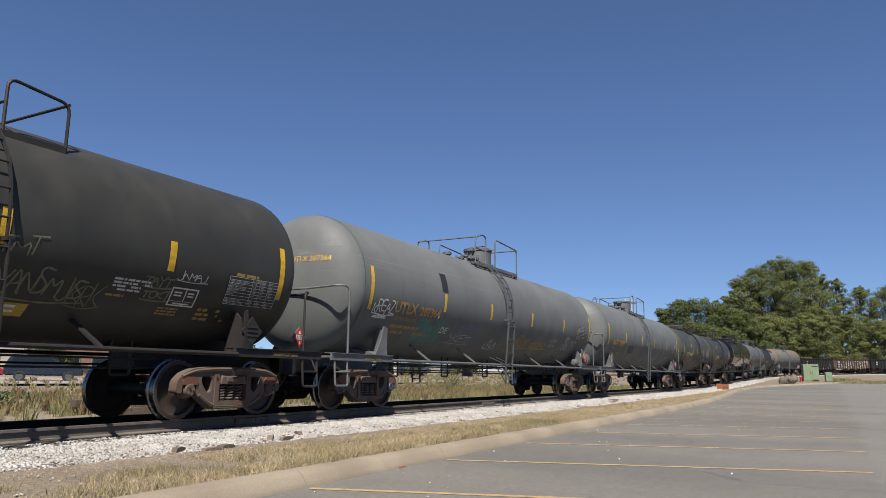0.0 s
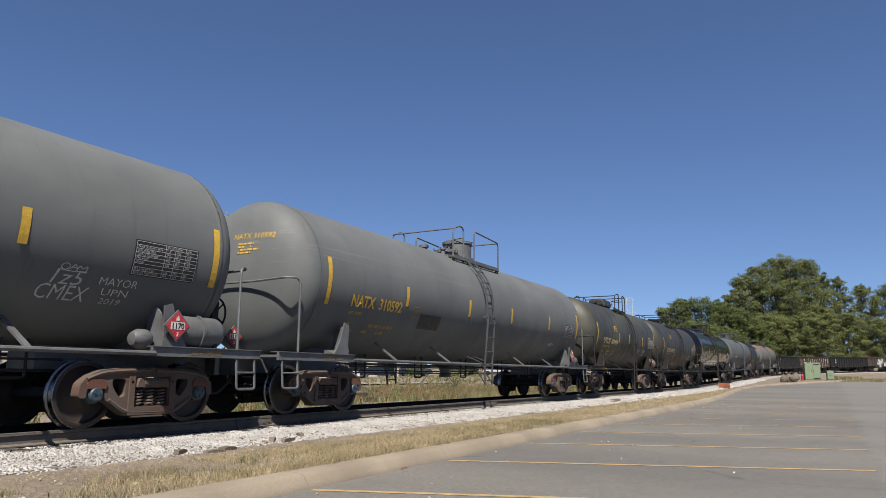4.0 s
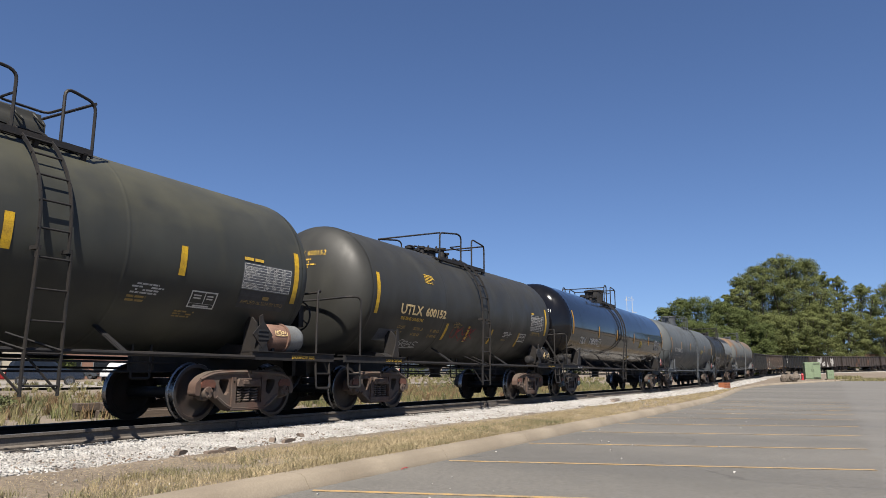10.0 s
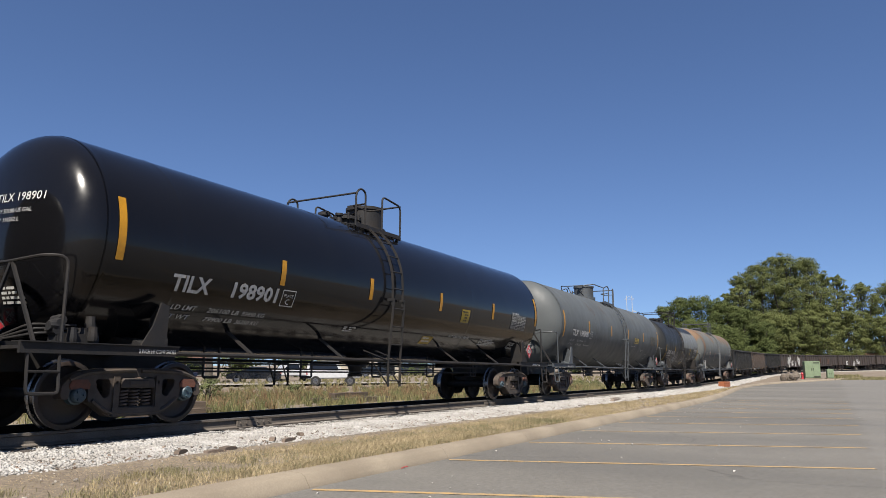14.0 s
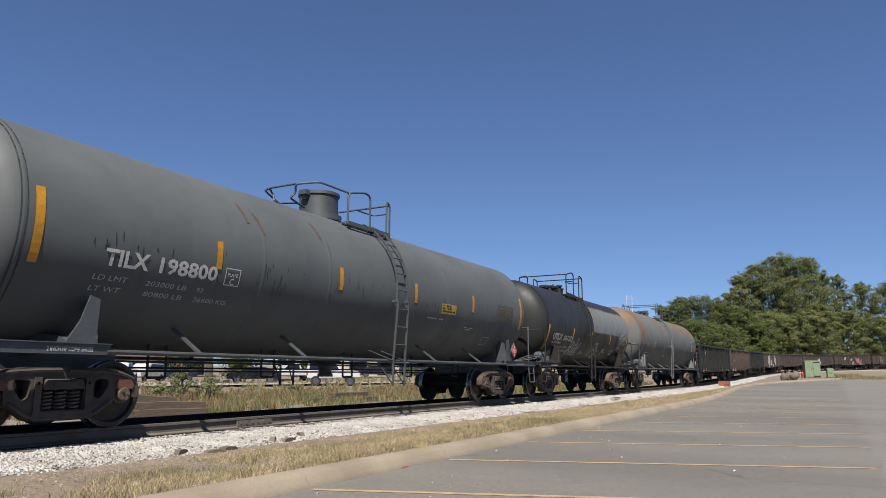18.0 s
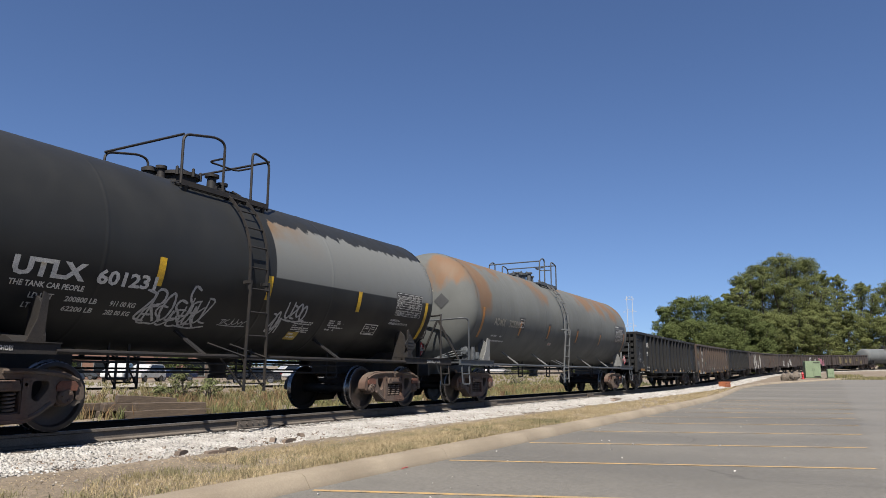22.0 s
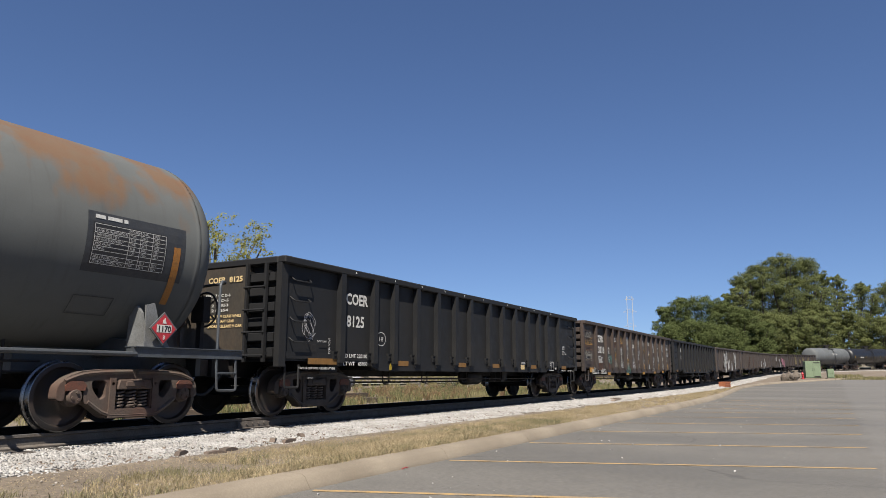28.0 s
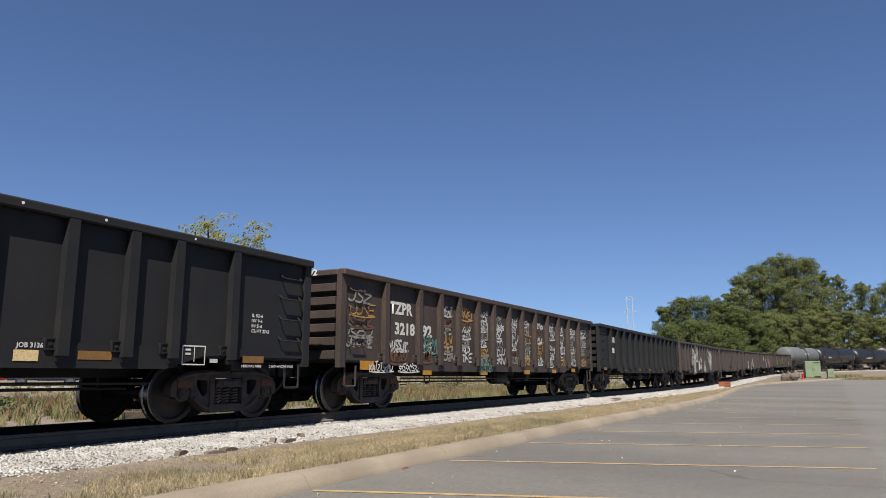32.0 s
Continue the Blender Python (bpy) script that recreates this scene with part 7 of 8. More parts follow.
# ---- trees ----
def leaf_quads(c, d, size, rng):
    """Leaf sprays at the places c, each turned roughly the way d that its bough faces."""
    n = len(c)
    nrm = d + rng.normal(0, 0.22, (n, 3))
    nrm /= np.linalg.norm(nrm, axis=1, keepdims=True)
    a = np.cross(nrm, rng.normal(0, 1, (n, 3)))
    a /= np.linalg.norm(a, axis=1, keepdims=True)
    b = np.cross(nrm, a)
    s = size * rng.uniform(0.5, 1.1, (n, 1))
    v = np.stack([c - a * s, c - b * s * 0.6, c + a * s, c + b * s * 0.6], axis=1).reshape(-1, 3)
    return v, np.arange(n * 4).reshape(-1, 4)


def tree(x, y, z, height, width, seed, leaves, label, boughs=70, per=330, size=0.20, low=0.12, clump=0.115, fullness=0.47, bare=0.0):
    """A tapered trunk, limbs, and a crown of many separate boughs with gaps between them."""
    rng = np.random.default_rng(seed)
    t = tagged(new("tree"), label, "tree")
    t.matrix_basis = pose(x, y, z)
    bm = bmesh.new()
    tr = height * 0.018 + 0.08
    pts = [Vector((0.25 * rng.normal() * i / 6, 0.25 * rng.normal() * i / 6, height * 0.62 * i / 6 - 0.2)) for i in range(7)]
    rings = []
    for i, p in enumerate(pts):
        r = tr * (1 - 0.8 * i / 6)
        rings.append([bm.verts.new(p + Vector((r * math.cos(k * math.tau / 8), r * math.sin(k * math.tau / 8), 0))) for k in range(8)])
    for a, b in zip(rings, rings[1:]):
        for k in range(8):
            bm.faces.new((a[k], a[(k + 1) % 8], b[(k + 1) % 8], b[k]))
    part("trunk", bm, M_BARK, t)
    limb = bmesh.new()
    cs, ds = [], []
    for i in range(boughs):
        a = i * 2.399 + rng.uniform(-0.5, 0.5)
        k = ((i + 0.5) / boughs) ** 0.85
        h = height * (low + (0.97 - low) * k)
        wide = math.sqrt(max(0.06, 1 - ((k - fullness) / 0.58) ** 2))
        rb = clump * width * rng.uniform(0.6, 1.25) * (0.75 + 0.5 * wide)
        rad = max(0.0, width * 0.5 * wide * (rng.uniform(0.55, 1.0) if rng.random() < 0.8 else rng.uniform(0.1, 0.5)) - rb * 0.6)
        c = np.array([rad * math.cos(a), rad * math.sin(a), min(h, height - rb * 0.7)])
        if i % 3 == 0:
            base = pts[min(6, max(1, int(h / height * 6 * 0.75)))]
            tube(limb, bend([base, (base + Vector(c)) / 2 + Vector((0, 0, -0.04 * height)), Vector(c)], 1.0, 2), tr * 0.20, 5)
        # one bough: a ragged shell of small lumps, thin below
        lumps = rng.normal(0, 1, (9, 3))
        lumps /= np.linalg.norm(lumps, axis=1, keepdims=True)
        lumps = lumps * rb * rng.uniform(0.35, 0.95, (9, 1)) * np.array([1.15, 1.15, 0.72])
        m = int(per * rng.uniform(0.6, 1.2))
        d = rng.normal(0, 1, (m, 3))
        d /= np.linalg.norm(d, axis=1, keepdims=True)
        keep = d[:, 2] > rng.uniform(-1.15, 0.1, m)
        d = d[keep]
        which = rng.integers(0, 9, len(d))
        q = c + lumps[which] + d * rb * 0.48 * rng.uniform(0.5, 1.1, (len(d), 1)) * np.array([1.1, 1.1, 0.8])
        out = np.array([c[0], c[1], (c[2] - height * 0.45) * 0.6]) + 1e-6
        out = out / np.linalg.norm(out)
        cs.append(q)
        ds.append(d + 0.55 * lumps[which] / rb + 0.35 * out + np.array([0, 0, 0.15]))
    part("limb", limb, M_BARK, t)
    cs, ds = np.concatenate(cs), np.concatenate(ds)
    keep = (cs[:, 2] > height * low * 0.5) & (rng.uniform(0, 1, len(cs)) > bare)
    v, f = leaf_quads(cs[keep], ds[keep], size, rng)
    ob = new("crown", cloud("crown", v, f, leaves))
    ob.parent = t
    return t


def far(u_deg, dist):
    """A place at that many degrees above the x axis and that far from the lot's standpoint."""
    return dist * math.cos(radians(u_deg)), -9.9 + dist * math.sin(radians(u_deg))


# azimuth, distance, top over the eye as a slope, width, boughs
WOODS = ((3.0, 190, 0.1530, 17.0, 150), (4.75, 187, 0.1430, 11.5, 90), (5.9, 184, 0.1290, 9.5, 70), (6.6, 182, 0.1080, 7.0, 50), (1.45, 194, 0.1480, 12.0, 90), (0.4, 200, 0.1290, 9.0, 60), (-0.5, 206, 0.1245, 7.5, 50),
         (-1.9, 212, 0.1130, 11.0, 70), (-3.6, 216, 0.1125, 13.0, 80), (-5.6, 220, 0.1060, 13.0, 70), (-7.6, 222, 0.1080, 14.0, 70), (-1.0, 200, 0.0780, 9.0, 50), (1.0, 188, 0.0880, 11.0, 60), (4.2, 178, 0.0800, 11.0, 60), (2.6, 180, 0.0750, 10.0, 60), (-3.0, 206, 0.0700, 11.0, 50))
for _i, (_a, _d, _h, _w, _n) in enumerate(WOODS):
    _x, _y = far(_a, _d)
    _z = rise(_x) - 0.4
    tree(_x, _y, _z, 0.74 + _h * _d - _z, _w, 11 + _i, M_LEAF, "tall leafy cottonwood tree in dusty green leaf", _n, 470, 0.20, 0.06, 0.10 if _w > 15 else 0.125)
LOWTREES = ((11.2, 134, 0.092, 6.5), (10.2, 132, 0.103, 8.5), (8.7, 130, 0.104, 9.0), (7.2, 131, 0.099, 8.0), (5.9, 132, 0.086, 8.0), (4.8, 132, 0.068, 7.0), (9.3, 124, 0.074, 9.0), (10.9, 126, 0.066, 6.0), (7.3, 122, 0.064, 9.0))
for _i, (_a, _d, _h, _w) in enumerate(LOWTREES):
    _x, _y = far(_a, _d)
    _z = rise(_x) - 0.4
    tree(_x, _y, _z, 0.74 + _h * _d - _z, _w, 51 + _i, M_LEAF_LOW, "low spreading green tree behind the track", 70, 420, 0.145, 0.02, 0.125)
_x, _y = far(46.9, 62)
tree(_x, _y, -0.1, 13.8, 10.5, 77, M_LEAF_YELLOW, "young tree with thin yellowing leaves", 110, 120, 0.12, 0.35, 0.065, 0.75)
for _i, (_a, _d, _h, _w) in enumerate(((63, 96, 5.5, 7), (57.5, 100, 4.6, 7), (49, 98, 5.0, 7), (44.5, 92, 4.4, 6), (40.0, 100, 5.2, 8), (31.0, 104, 5.4, 8), (27.0, 110, 6.0, 9), (22.5, 118, 6.0, 9), (18.0, 128, 6.2, 9))):
    _x, _y = far(_a, _d)
    tree(_x, _y, -0.1 + rise(_x) * 0.5, _h, _w, 91 + _i, M_LEAF_LOW, "small roundish tree by the far car park", 26, 160, 0.20, 0.06, 0.17)

# ---- ties, joint bars and ballast stones ----
bm = bmesh.new()
box(bm, -0.115, 0.115, -1.30, 1.30, -0.36, -0.176)
bmesh.ops.bevel(bm, geom=list(bm.edges), offset=0.012, segments=1, affect="EDGES")
TIE_ME = finish(bm, M_TIE, 20, "tie")
for _i in range(120):
    _s = 0.5 + _i * 0.53
    _c, _h = on_track(_s)
    part("tie", TIE_ME, None, track, at=pose(_c.x + random.uniform(-0.04, 0.04), _c.y, _c.z + random.uniform(-0.01, 0.0), 0, 0, math.degrees(_h) + random.uniform(-2, 2)))
for _x in (9.6, 19.4, 29.2):
    bm = bmesh.new()
    for _o in (-0.795, -0.715):
        box(bm, _x - 0.42, _x + 0.42, _o - 0.014, _o + 0.014, -0.145, -0.05)
        for _k in range(6):
            _u = _x - 0.35 + 0.14 * _k
            lathe(bm, [(-0.03, 0.0), (-0.03, 0.022), (0.03, 0.022), (0.03, 0.0)], "y", 6, (_u, _o, -0.095))
    part("joint_bar", bm, M_RAIL, track, "bolted rail joint bar", 20)


def strewn(n, rng, xs, ys, size, jitter=0.3):
    """Broken stones as one mesh: rough eight-cornered lumps."""
    base = np.array([(-1, -1, -1), (1, -1, -1), (1, 1, -1), (-1, 1, -1), (-1, -1, 1), (1, -1, 1), (1, 1, 1), (-1, 1, 1)], float) * 0.62
    quads = np.array([(0, 3, 2, 1), (4, 5, 6, 7), (0, 1, 5, 4), (1, 2, 6, 5), (2, 3, 7, 6), (3, 0, 4, 7)])
    v = np.repeat(base[None], n, axis=0) + rng.normal(0, jitter, (n, 8, 3))
    s = size(n)[:, None, None] * rng.uniform(0.7, 1.25, (n, 1, 3)) * np.array([1, 1, 0.75])
    v *= s
    a = rng.uniform(0, math.tau, n)
    b = rng.uniform(-0.6, 0.6, n)
    ca, sa, cb, sb = np.cos(a)[:, None], np.sin(a)[:, None], np.cos(b)[:, None], np.sin(b)[:, None]
    x, y, z = v[..., 0] * ca - v[..., 1] * sa, v[..., 0] * sa + v[..., 1] * ca, v[..., 2]
    y, z = y * cb - z * sb, y * sb + z * cb
    out = np.stack([x + xs[:, None], y + ys[0][:, None], z + ys[1][:, None]], axis=-1).reshape(-1, 3)
    f = (quads[None] + np.arange(n)[:, None, None] * 8).reshape(-1, 4)
    return out, f


def bed_z(x, d):
    """Height of the ballast's side, d metres out from the track's middle."""
    z = np.interp(d, [0, 1.5, 2.3, 3.0], [-0.20, -0.20, -0.245, -0.36])
    k = np.clip(x - 40.0, 0, 30)
    return z + 0.0160 * k * k / 60 + 0.0160 * np.clip(x - 70, 0, None)


rng = np.random.default_rng(5)
for _n, _xa, _xb, _lo, _hi in ((38000, 3.0, 17.0, 0.009, 0.023), (17000, 17.0, 34.0, 0.014, 0.034), (8000, 34.0, 92.0, 0.03, 0.06)):
    _xs = rng.uniform(_xa, _xb, _n)
    _edge = 2.62 + 0.16 * np.sin(_xs * 1.3) + 0.12 * np.sin(_xs * 3.7 + 1) + 0.08 * np.sin(_xs * 9.1)
    _d = 0.86 + (_edge - 0.86) * rng.uniform(0, 1, _n) ** 0.9
    _far = rng.uniform(0, 1, _n) < 0.10
    _d[_far] += np.abs(rng.normal(0, 0.22, _far.sum()))
    _zz = bed_z(_xs, _d) + 0.008
    _v, _f = strewn(_n, rng, _xs, (-_d, _zz), lambda n: rng.uniform(_lo, _hi, n))
    tagged(new("ballast_stones", cloud("ballast_stones", _v, _f, M_BALLAST)), "broken white limestone ballast beside the rail", "ballast", kind="stuff")
# stones past and between the rails: under-train shade is in their colour
_n = 5000
_xs = rng.uniform(3.0, 45.0, _n)
_d = rng.uniform(0.8, 2.6, _n)
_v, _f = strewn(_n, rng, _xs, (_d, bed_z(_xs, _d) + 0.006), lambda n: rng.uniform(0.018, 0.045, n))
tagged(new("ballast_stones", cloud("ballast_stones", _v, _f, M_BALLAST_SHADE)), "grey ballast stones past the rails, coloured dark for the train's shade", "ballast", kind="stuff")
_n = 2600
_xs = rng.uniform(3.0, 60.0, _n)
_d = rng.uniform(0.0, 0.68, _n) * rng.choice((-1, 1), _n)
_v, _f = strewn(_n, rng, _xs, (_d, np.full(_n, -0.19) + bed_z(_xs, np.zeros(_n)) + 0.20), lambda n: rng.uniform(0.02, 0.045, n))
tagged(new("ballast_stones", cloud("ballast_stones", _v, _f, M_BALLAST_SHADE)), "grey ballast stones between the rails, coloured dark for the train's shade", "ballast", kind="stuff")
# stones kicked on to the asphalt and the verge
_n = 120
_xs = rng.uniform(3.5, 34.0, _n)
_d = 5.1 + np.abs(rng.normal(0, 1.0, _n)) + (rng.uniform(0, 1, _n) < 0.3) * rng.uniform(0, 5, _n)
_v, _f = strewn(_n, rng, _xs, (-_d, np.full(_n, -0.414)), lambda n: rng.uniform(0.007, 0.020, n))
tagged(new("loose_stones", cloud("loose_stones", _v, _f, M_BALLAST)), "white stones strewn on the asphalt", "stone", kind="stuff")
_n = 650
_xs = rng.uniform(3.5, 40.0, _n)
_d = rng.uniform(2.7, 4.5, _n)
_zz = np.array([land_z(x, -d) for x, d in zip(_xs, _d)]) + 0.02
_v, _f = strewn(_n, rng, _xs, (-_d, _zz - 0.012), lambda n: rng.uniform(0.007, 0.020, n))
tagged(new("loose_stones", cloud("loose_stones", _v, _f, M_PEBBLE)), "small stones in the dry verge", "stone", kind="stuff")
_n = 2600
_xs = rng.uniform(3.0, 34.0, _n)
_d = 1.9 + 1.2 * rng.uniform(0, 1, _n) ** 0.6
_v, _f = strewn(_n, rng, _xs, (-_d, bed_z(_xs, _d) + 0.012), lambda n: rng.uniform(0.008, 0.030, n))
tagged(new("loose_stones", cloud("loose_stones", _v, _f, M_CHIPS)), "brown stone and timber chips among the ballast", "stone", kind="stuff")
# broken sleepers' splinters lying in the ballast
for _x, _d, _l, _w, _rz in ((6.55, 2.45, 0.24, 0.07, 20), (6.95, 2.62, 0.30, 0.11, -10), (7.25, 2.55, 0.26, 0.12, 5), (8.35, 2.35, 0.22, 0.08, 35), (8.55, 2.48, 0.34, 0.06, 12), (9.1, 2.25, 0.2, 0.07, 60), (27.5, 2.3, 1.5, 0.14, 6), (28.6, 2.0, 0.9, 0.12, -8), (31.0, 2.4, 0.6, 0.12, 15)):
    bm = bmesh.new()
    prism(bm, [(-_l / 2, 0.0), (_l / 2, 0.0), (_l * 0.46, 0.035), (_l * 0.1, 0.055), (-_l * 0.4, 0.045)], -_w / 2, _w / 2)
    _o = tagged(new("wood_splinter", finish(bm, M_CHIPS, 0, "wood_splinter")), "weathered brown splinter of timber in the ballast", "timber")
    _o.matrix_basis = pose(_x, -_d, float(bed_z(np.array(_x), np.array(_d))) + 0.012, 0, 0, _rz)


# ---- grass and weeds ----
def blades(xs, ys, zs, hs, ws, rng, lean=0.55):
    n = len(xs)
    a = rng.uniform(0, math.tau, n)
    l = rng.uniform(0.1, lean, n) * hs
    b = rng.uniform(0, math.tau, n)
    p0 = np.stack([xs - np.cos(b) * ws, ys - np.sin(b) * ws, zs], 1)
    p1 = np.stack([xs + np.cos(b) * ws, ys + np.sin(b) * ws, zs], 1)
    m = np.stack([xs + np.cos(a) * l * 0.35, ys + np.sin(a) * l * 0.35, zs + hs * 0.6], 1)
    p2 = m + np.stack([np.cos(b) * ws * 0.7, np.sin(b) * ws * 0.7, 0 * ws], 1)
    p3 = m - np.stack([np.cos(b) * ws * 0.7, np.sin(b) * ws * 0.7, 0 * ws], 1)
    p4 = np.stack([xs + np.cos(a) * l, ys + np.sin(a) * l, zs + hs], 1)
    v = np.stack([p0, p1, p2, p3, p4], 1).reshape(-1, 3)
    k = np.arange(n)[:, None] * 5
    f = np.concatenate([k + np.array([[0, 1, 2]]), k + np.array([[0, 2, 3]]), k + np.array([[3, 2, 4]])])
    return v, f


def patchy(n, xr, yr, rng, cell=0.55, bias=0.0):
    """Places in clumps, with bare gaps between."""
    cx = rng.uniform(*xr, n // 14)
    cy = rng.uniform(*yr, n // 14)
    keep = np.array([noise.noise((x * cell, y * cell, 7.0)) + bias > rng.uniform(-0.45, 0.25) for x, y in zip(cx, cy)])
    cx, cy = cx[keep], cy[keep]
    i = rng.integers(0, len(cx), n)
    return cx[i] + rng.normal(0, 0.075, n), cy[i] + rng.normal(0, 0.06, n)


def land_np(xs, ys):
    return np.array([land_z(x, y) for x, y in zip(xs, ys)])


_x, _y = patchy(90000, (3.5, 22.0), (-4.66, -3.0), rng, 0.7, 0.30)
_ok = (_y > -4.66) & (_y < -2.70) & ~((_x < 6.2) & (_y > -3.9 + 0.3 * np.sin(_x * 3)))
_x, _y = _x[_ok], _y[_ok]
_v, _f = blades(_x, _y, land_np(_x, _y) - 0.01, rng.uniform(0.02, 0.065, len(_x)) * (0.6 + 0.7 * rng.random(len(_x))), rng.uniform(0.0016, 0.0034, len(_x)), rng, 0.9)
tagged(new("verge_grass", cloud("verge_grass", _v, _f, M_GRASS_DRY)), "short dry straw-coloured grass on the verge", "grass", kind="stuff")
_x, _y = patchy(36000, (5.6, 11.5), (-4.68, -3.7), rng, 0.9, 0.25)
_ok = (_y > -4.70) & ~((_x < 6.6) & (_y > -4.3))
_x, _y = _x[_ok], _y[_ok]
_v, _f = blades(_x, _y, land_np(_x, _y) - 0.01, rng.uniform(0.02, 0.095, len(_x)), rng.uniform(0.0014, 0.0028, len(_x)), rng, 1.2)
tagged(new("verge_grass", cloud("verge_grass", _v, _f, M_GRASS_DRY)), "matted dry grass along the kerb", "grass", kind="stuff")
_x, _y = patchy(26000, (22.0, 62.0), (-4.5, -2.8), rng, 0.5, 0.12)
_ok = np.array([kerb_y(x) + 0.35 < y < -2.55 for x, y in zip(_x, _y)])
_x, _y = _x[_ok], _y[_ok]
_v, _f = blades(_x, _y, land_np(_x, _y) - 0.01, rng.uniform(0.03, 0.085, len(_x)), rng.uniform(0.004, 0.008, len(_x)), rng, 0.9)
tagged(new("verge_grass", cloud("verge_grass", _v, _f, M_GRASS_DRY)), "short dry straw-coloured grass on the verge", "grass", kind="stuff")
_x, _y = patchy(11000, (3.6, 16.0), (-4.64, -3.5), rng, 1.1, -0.05)
_v, _f = blades(_x, _y, land_np(_x, _y) - 0.01, rng.uniform(0.03, 0.10, len(_x)), rng.uniform(0.002, 0.004, len(_x)), rng, 0.8)
tagged(new("verge_grass", cloud("verge_grass", _v, _f, M_GRASS_GREEN)), "half-green grass tufts by the kerb", "grass", kind="stuff")
M_STRAW = mat("bleached_straw", (0.60, 0.49, 0.31), 0.85, 0, (0.42, 0.33, 0.19), 0.9, 0.9, 6, 0.15, spread=0.4)
for _n, _xr, _yr, _mm, _lab in ((26000, (3.5, 24.0), (-4.66, -2.8), M_STRAW, "bleached straw litter on the verge"), (9000, (3.5, 20.0), (-4.4, -2.7), M_CHIPS, "brown leaf and twig litter on the verge")):
    _x, _y = rng.uniform(*_xr, _n), rng.uniform(*_yr, _n)
    _v, _f = blades(_x, _y, land_np(_x, _y) + rng.uniform(0.0, 0.03, _n) - 0.004, np.full(_n, 0.012), rng.uniform(0.0012, 0.0030, _n), rng, 6.0)
    tagged(new("straw_litter", cloud("straw_litter", _v, _f, _mm)), _lab, "litter", kind="stuff")
_n = 9000
_p = [far(a, d) for a, d in zip(rng.uniform(-8, 0.2, _n), rng.uniform(94.5, 106, _n))]
_x, _y = np.array([q[0] for q in _p]), np.array([q[1] for q in _p])
_v, _f = blades(_x, _y, land_np(_x, _y) - 0.02, rng.uniform(0.15, 0.45, _n), rng.uniform(0.02, 0.045, _n), rng, 0.8)
tagged(new("verge_grass", cloud("verge_grass", _v, _f, M_WEEDS)), "tall dry grass past the lot's end", "grass", kind="stuff")
for _n, _xr, _yr, _h, _w, _mm, _b in ((38000, (6, 62), (4.3, 13), (0.10, 0.38), (0.004, 0.010), M_WEEDS, 0.12), (16000, (6, 50), (5.0, 16), (0.15, 0.50), (0.006, 0.014), M_WEEDS_RED, -0.12), (24000, (6, 70), (4.6, 16), (0.10, 0.42), (0.006, 0.016), M_WEEDS_GREEN, -0.08), (24000, (10, 95), (11, 42), (0.12, 0.40), (0.015, 0.03), M_WEEDS, 0.15)):
    _x, _y = patchy(_n, _xr, _yr, rng, 0.35, _b)
    _ok = (_y > 4.0 + 0.5 * np.sin(_x * 0.9)) & ~((np.abs(_x - 12.0) < 1.7) & (_y < 5.6))
    _x, _y = _x[_ok], _y[_ok]
    _v, _f = blades(_x, _y, land_np(_x, _y) - 0.02, rng.uniform(*_h, len(_x)), rng.uniform(*_w, len(_x)), rng, 0.7)
    tagged(new("weeds", cloud("weeds", _v, _f, _mm)), "dry roadside weeds past the track", "weeds", kind="stuff")
for _a, _d, _h, _w, _s in ((48.9, 29, 1.15, 1.2, 1), (46.9, 30, 0.95, 1.4, 2), (50.3, 30, 0.6, 0.9, 7), (40.5, 36, 0.5, 0.9, 3), (60.5, 22, 0.5, 1.2, 4), (28.0, 46, 1.4, 2.6, 5), (23.0, 60, 1.6, 3.0, 6)):
    _x, _y = far(_a, _d)
    _t = tree(_x, _y, land_z(_x, _y), _h, _w, 500 + _s, M_WEEDS_GREEN, "low green weedy bush past the track", 30, 120, 0.034, 0.02, 0.13)
    _t.name = "bush"
    tagged(_t, category="bush")

# ---- stacked old ties past the track ----
bm = bmesh.new()
box(bm, -1.28, 1.28, -0.115, 0.115, 0, 0.18)
bmesh.ops.subdivide_edges(bm, edges=[e for e in bm.edges if e.calc_length() > 2], cuts=5)
for _v in bm.verts:
    _v.co += Vector((0, random.uniform(-0.012, 0.012), random.uniform(-0.010, 0.010)))
bmesh.ops.bevel(bm, geom=list(bm.edges), offset=0.010, segments=1, affect="EDGES", clamp_overlap=True)
OLD_ME = finish(bm, M_TIMBER, 25, "old_tie")
# (left end x, y, height over the ground, turn, tilt, length)
for _x, _y, _z, _rz, _ry, _l in ((11.86, 5.83, 0.0, -17.5, 0, 2.5), (11.66, 6.36, 0.0, -15, 0, 2.5), (11.30, 6.82, 0.0, -10, 0, 2.4), (12.0, 6.9, 0.0, -20, 0, 2.5), (11.60, 6.12, 0.185, -14, 1, 2.3), (11.22, 6.62, 0.185, -9, 0, 2.4), (12.28, 5.86, 0.185, -18, 0.5, 1.9), (12.15, 6.35, 0.375, -22, 3.5, 1.5),
                                (20.6, 6.3, 0.0, 4, 0, 2.5), (22.7, 6.6, 0.0, -2, 0, 2.5), (21.7, 6.8, 0.18, 5, 0, 2.5), (21.0, 7.2, 0.0, 9, 0, 2.5)):
    _o = tagged(new("old_tie", OLD_ME), "old weathered railway tie lying in a heap", "railway tie", "heap of old ties")
    _o.matrix_basis = pose(_x, _y, land_z(_x, _y) + _z, 0, _ry, _rz) @ Matrix.Diagonal((_l / 2.56, 1.1, 1.05, 1)) @ Matrix.Translation((1.28, 0, 0))

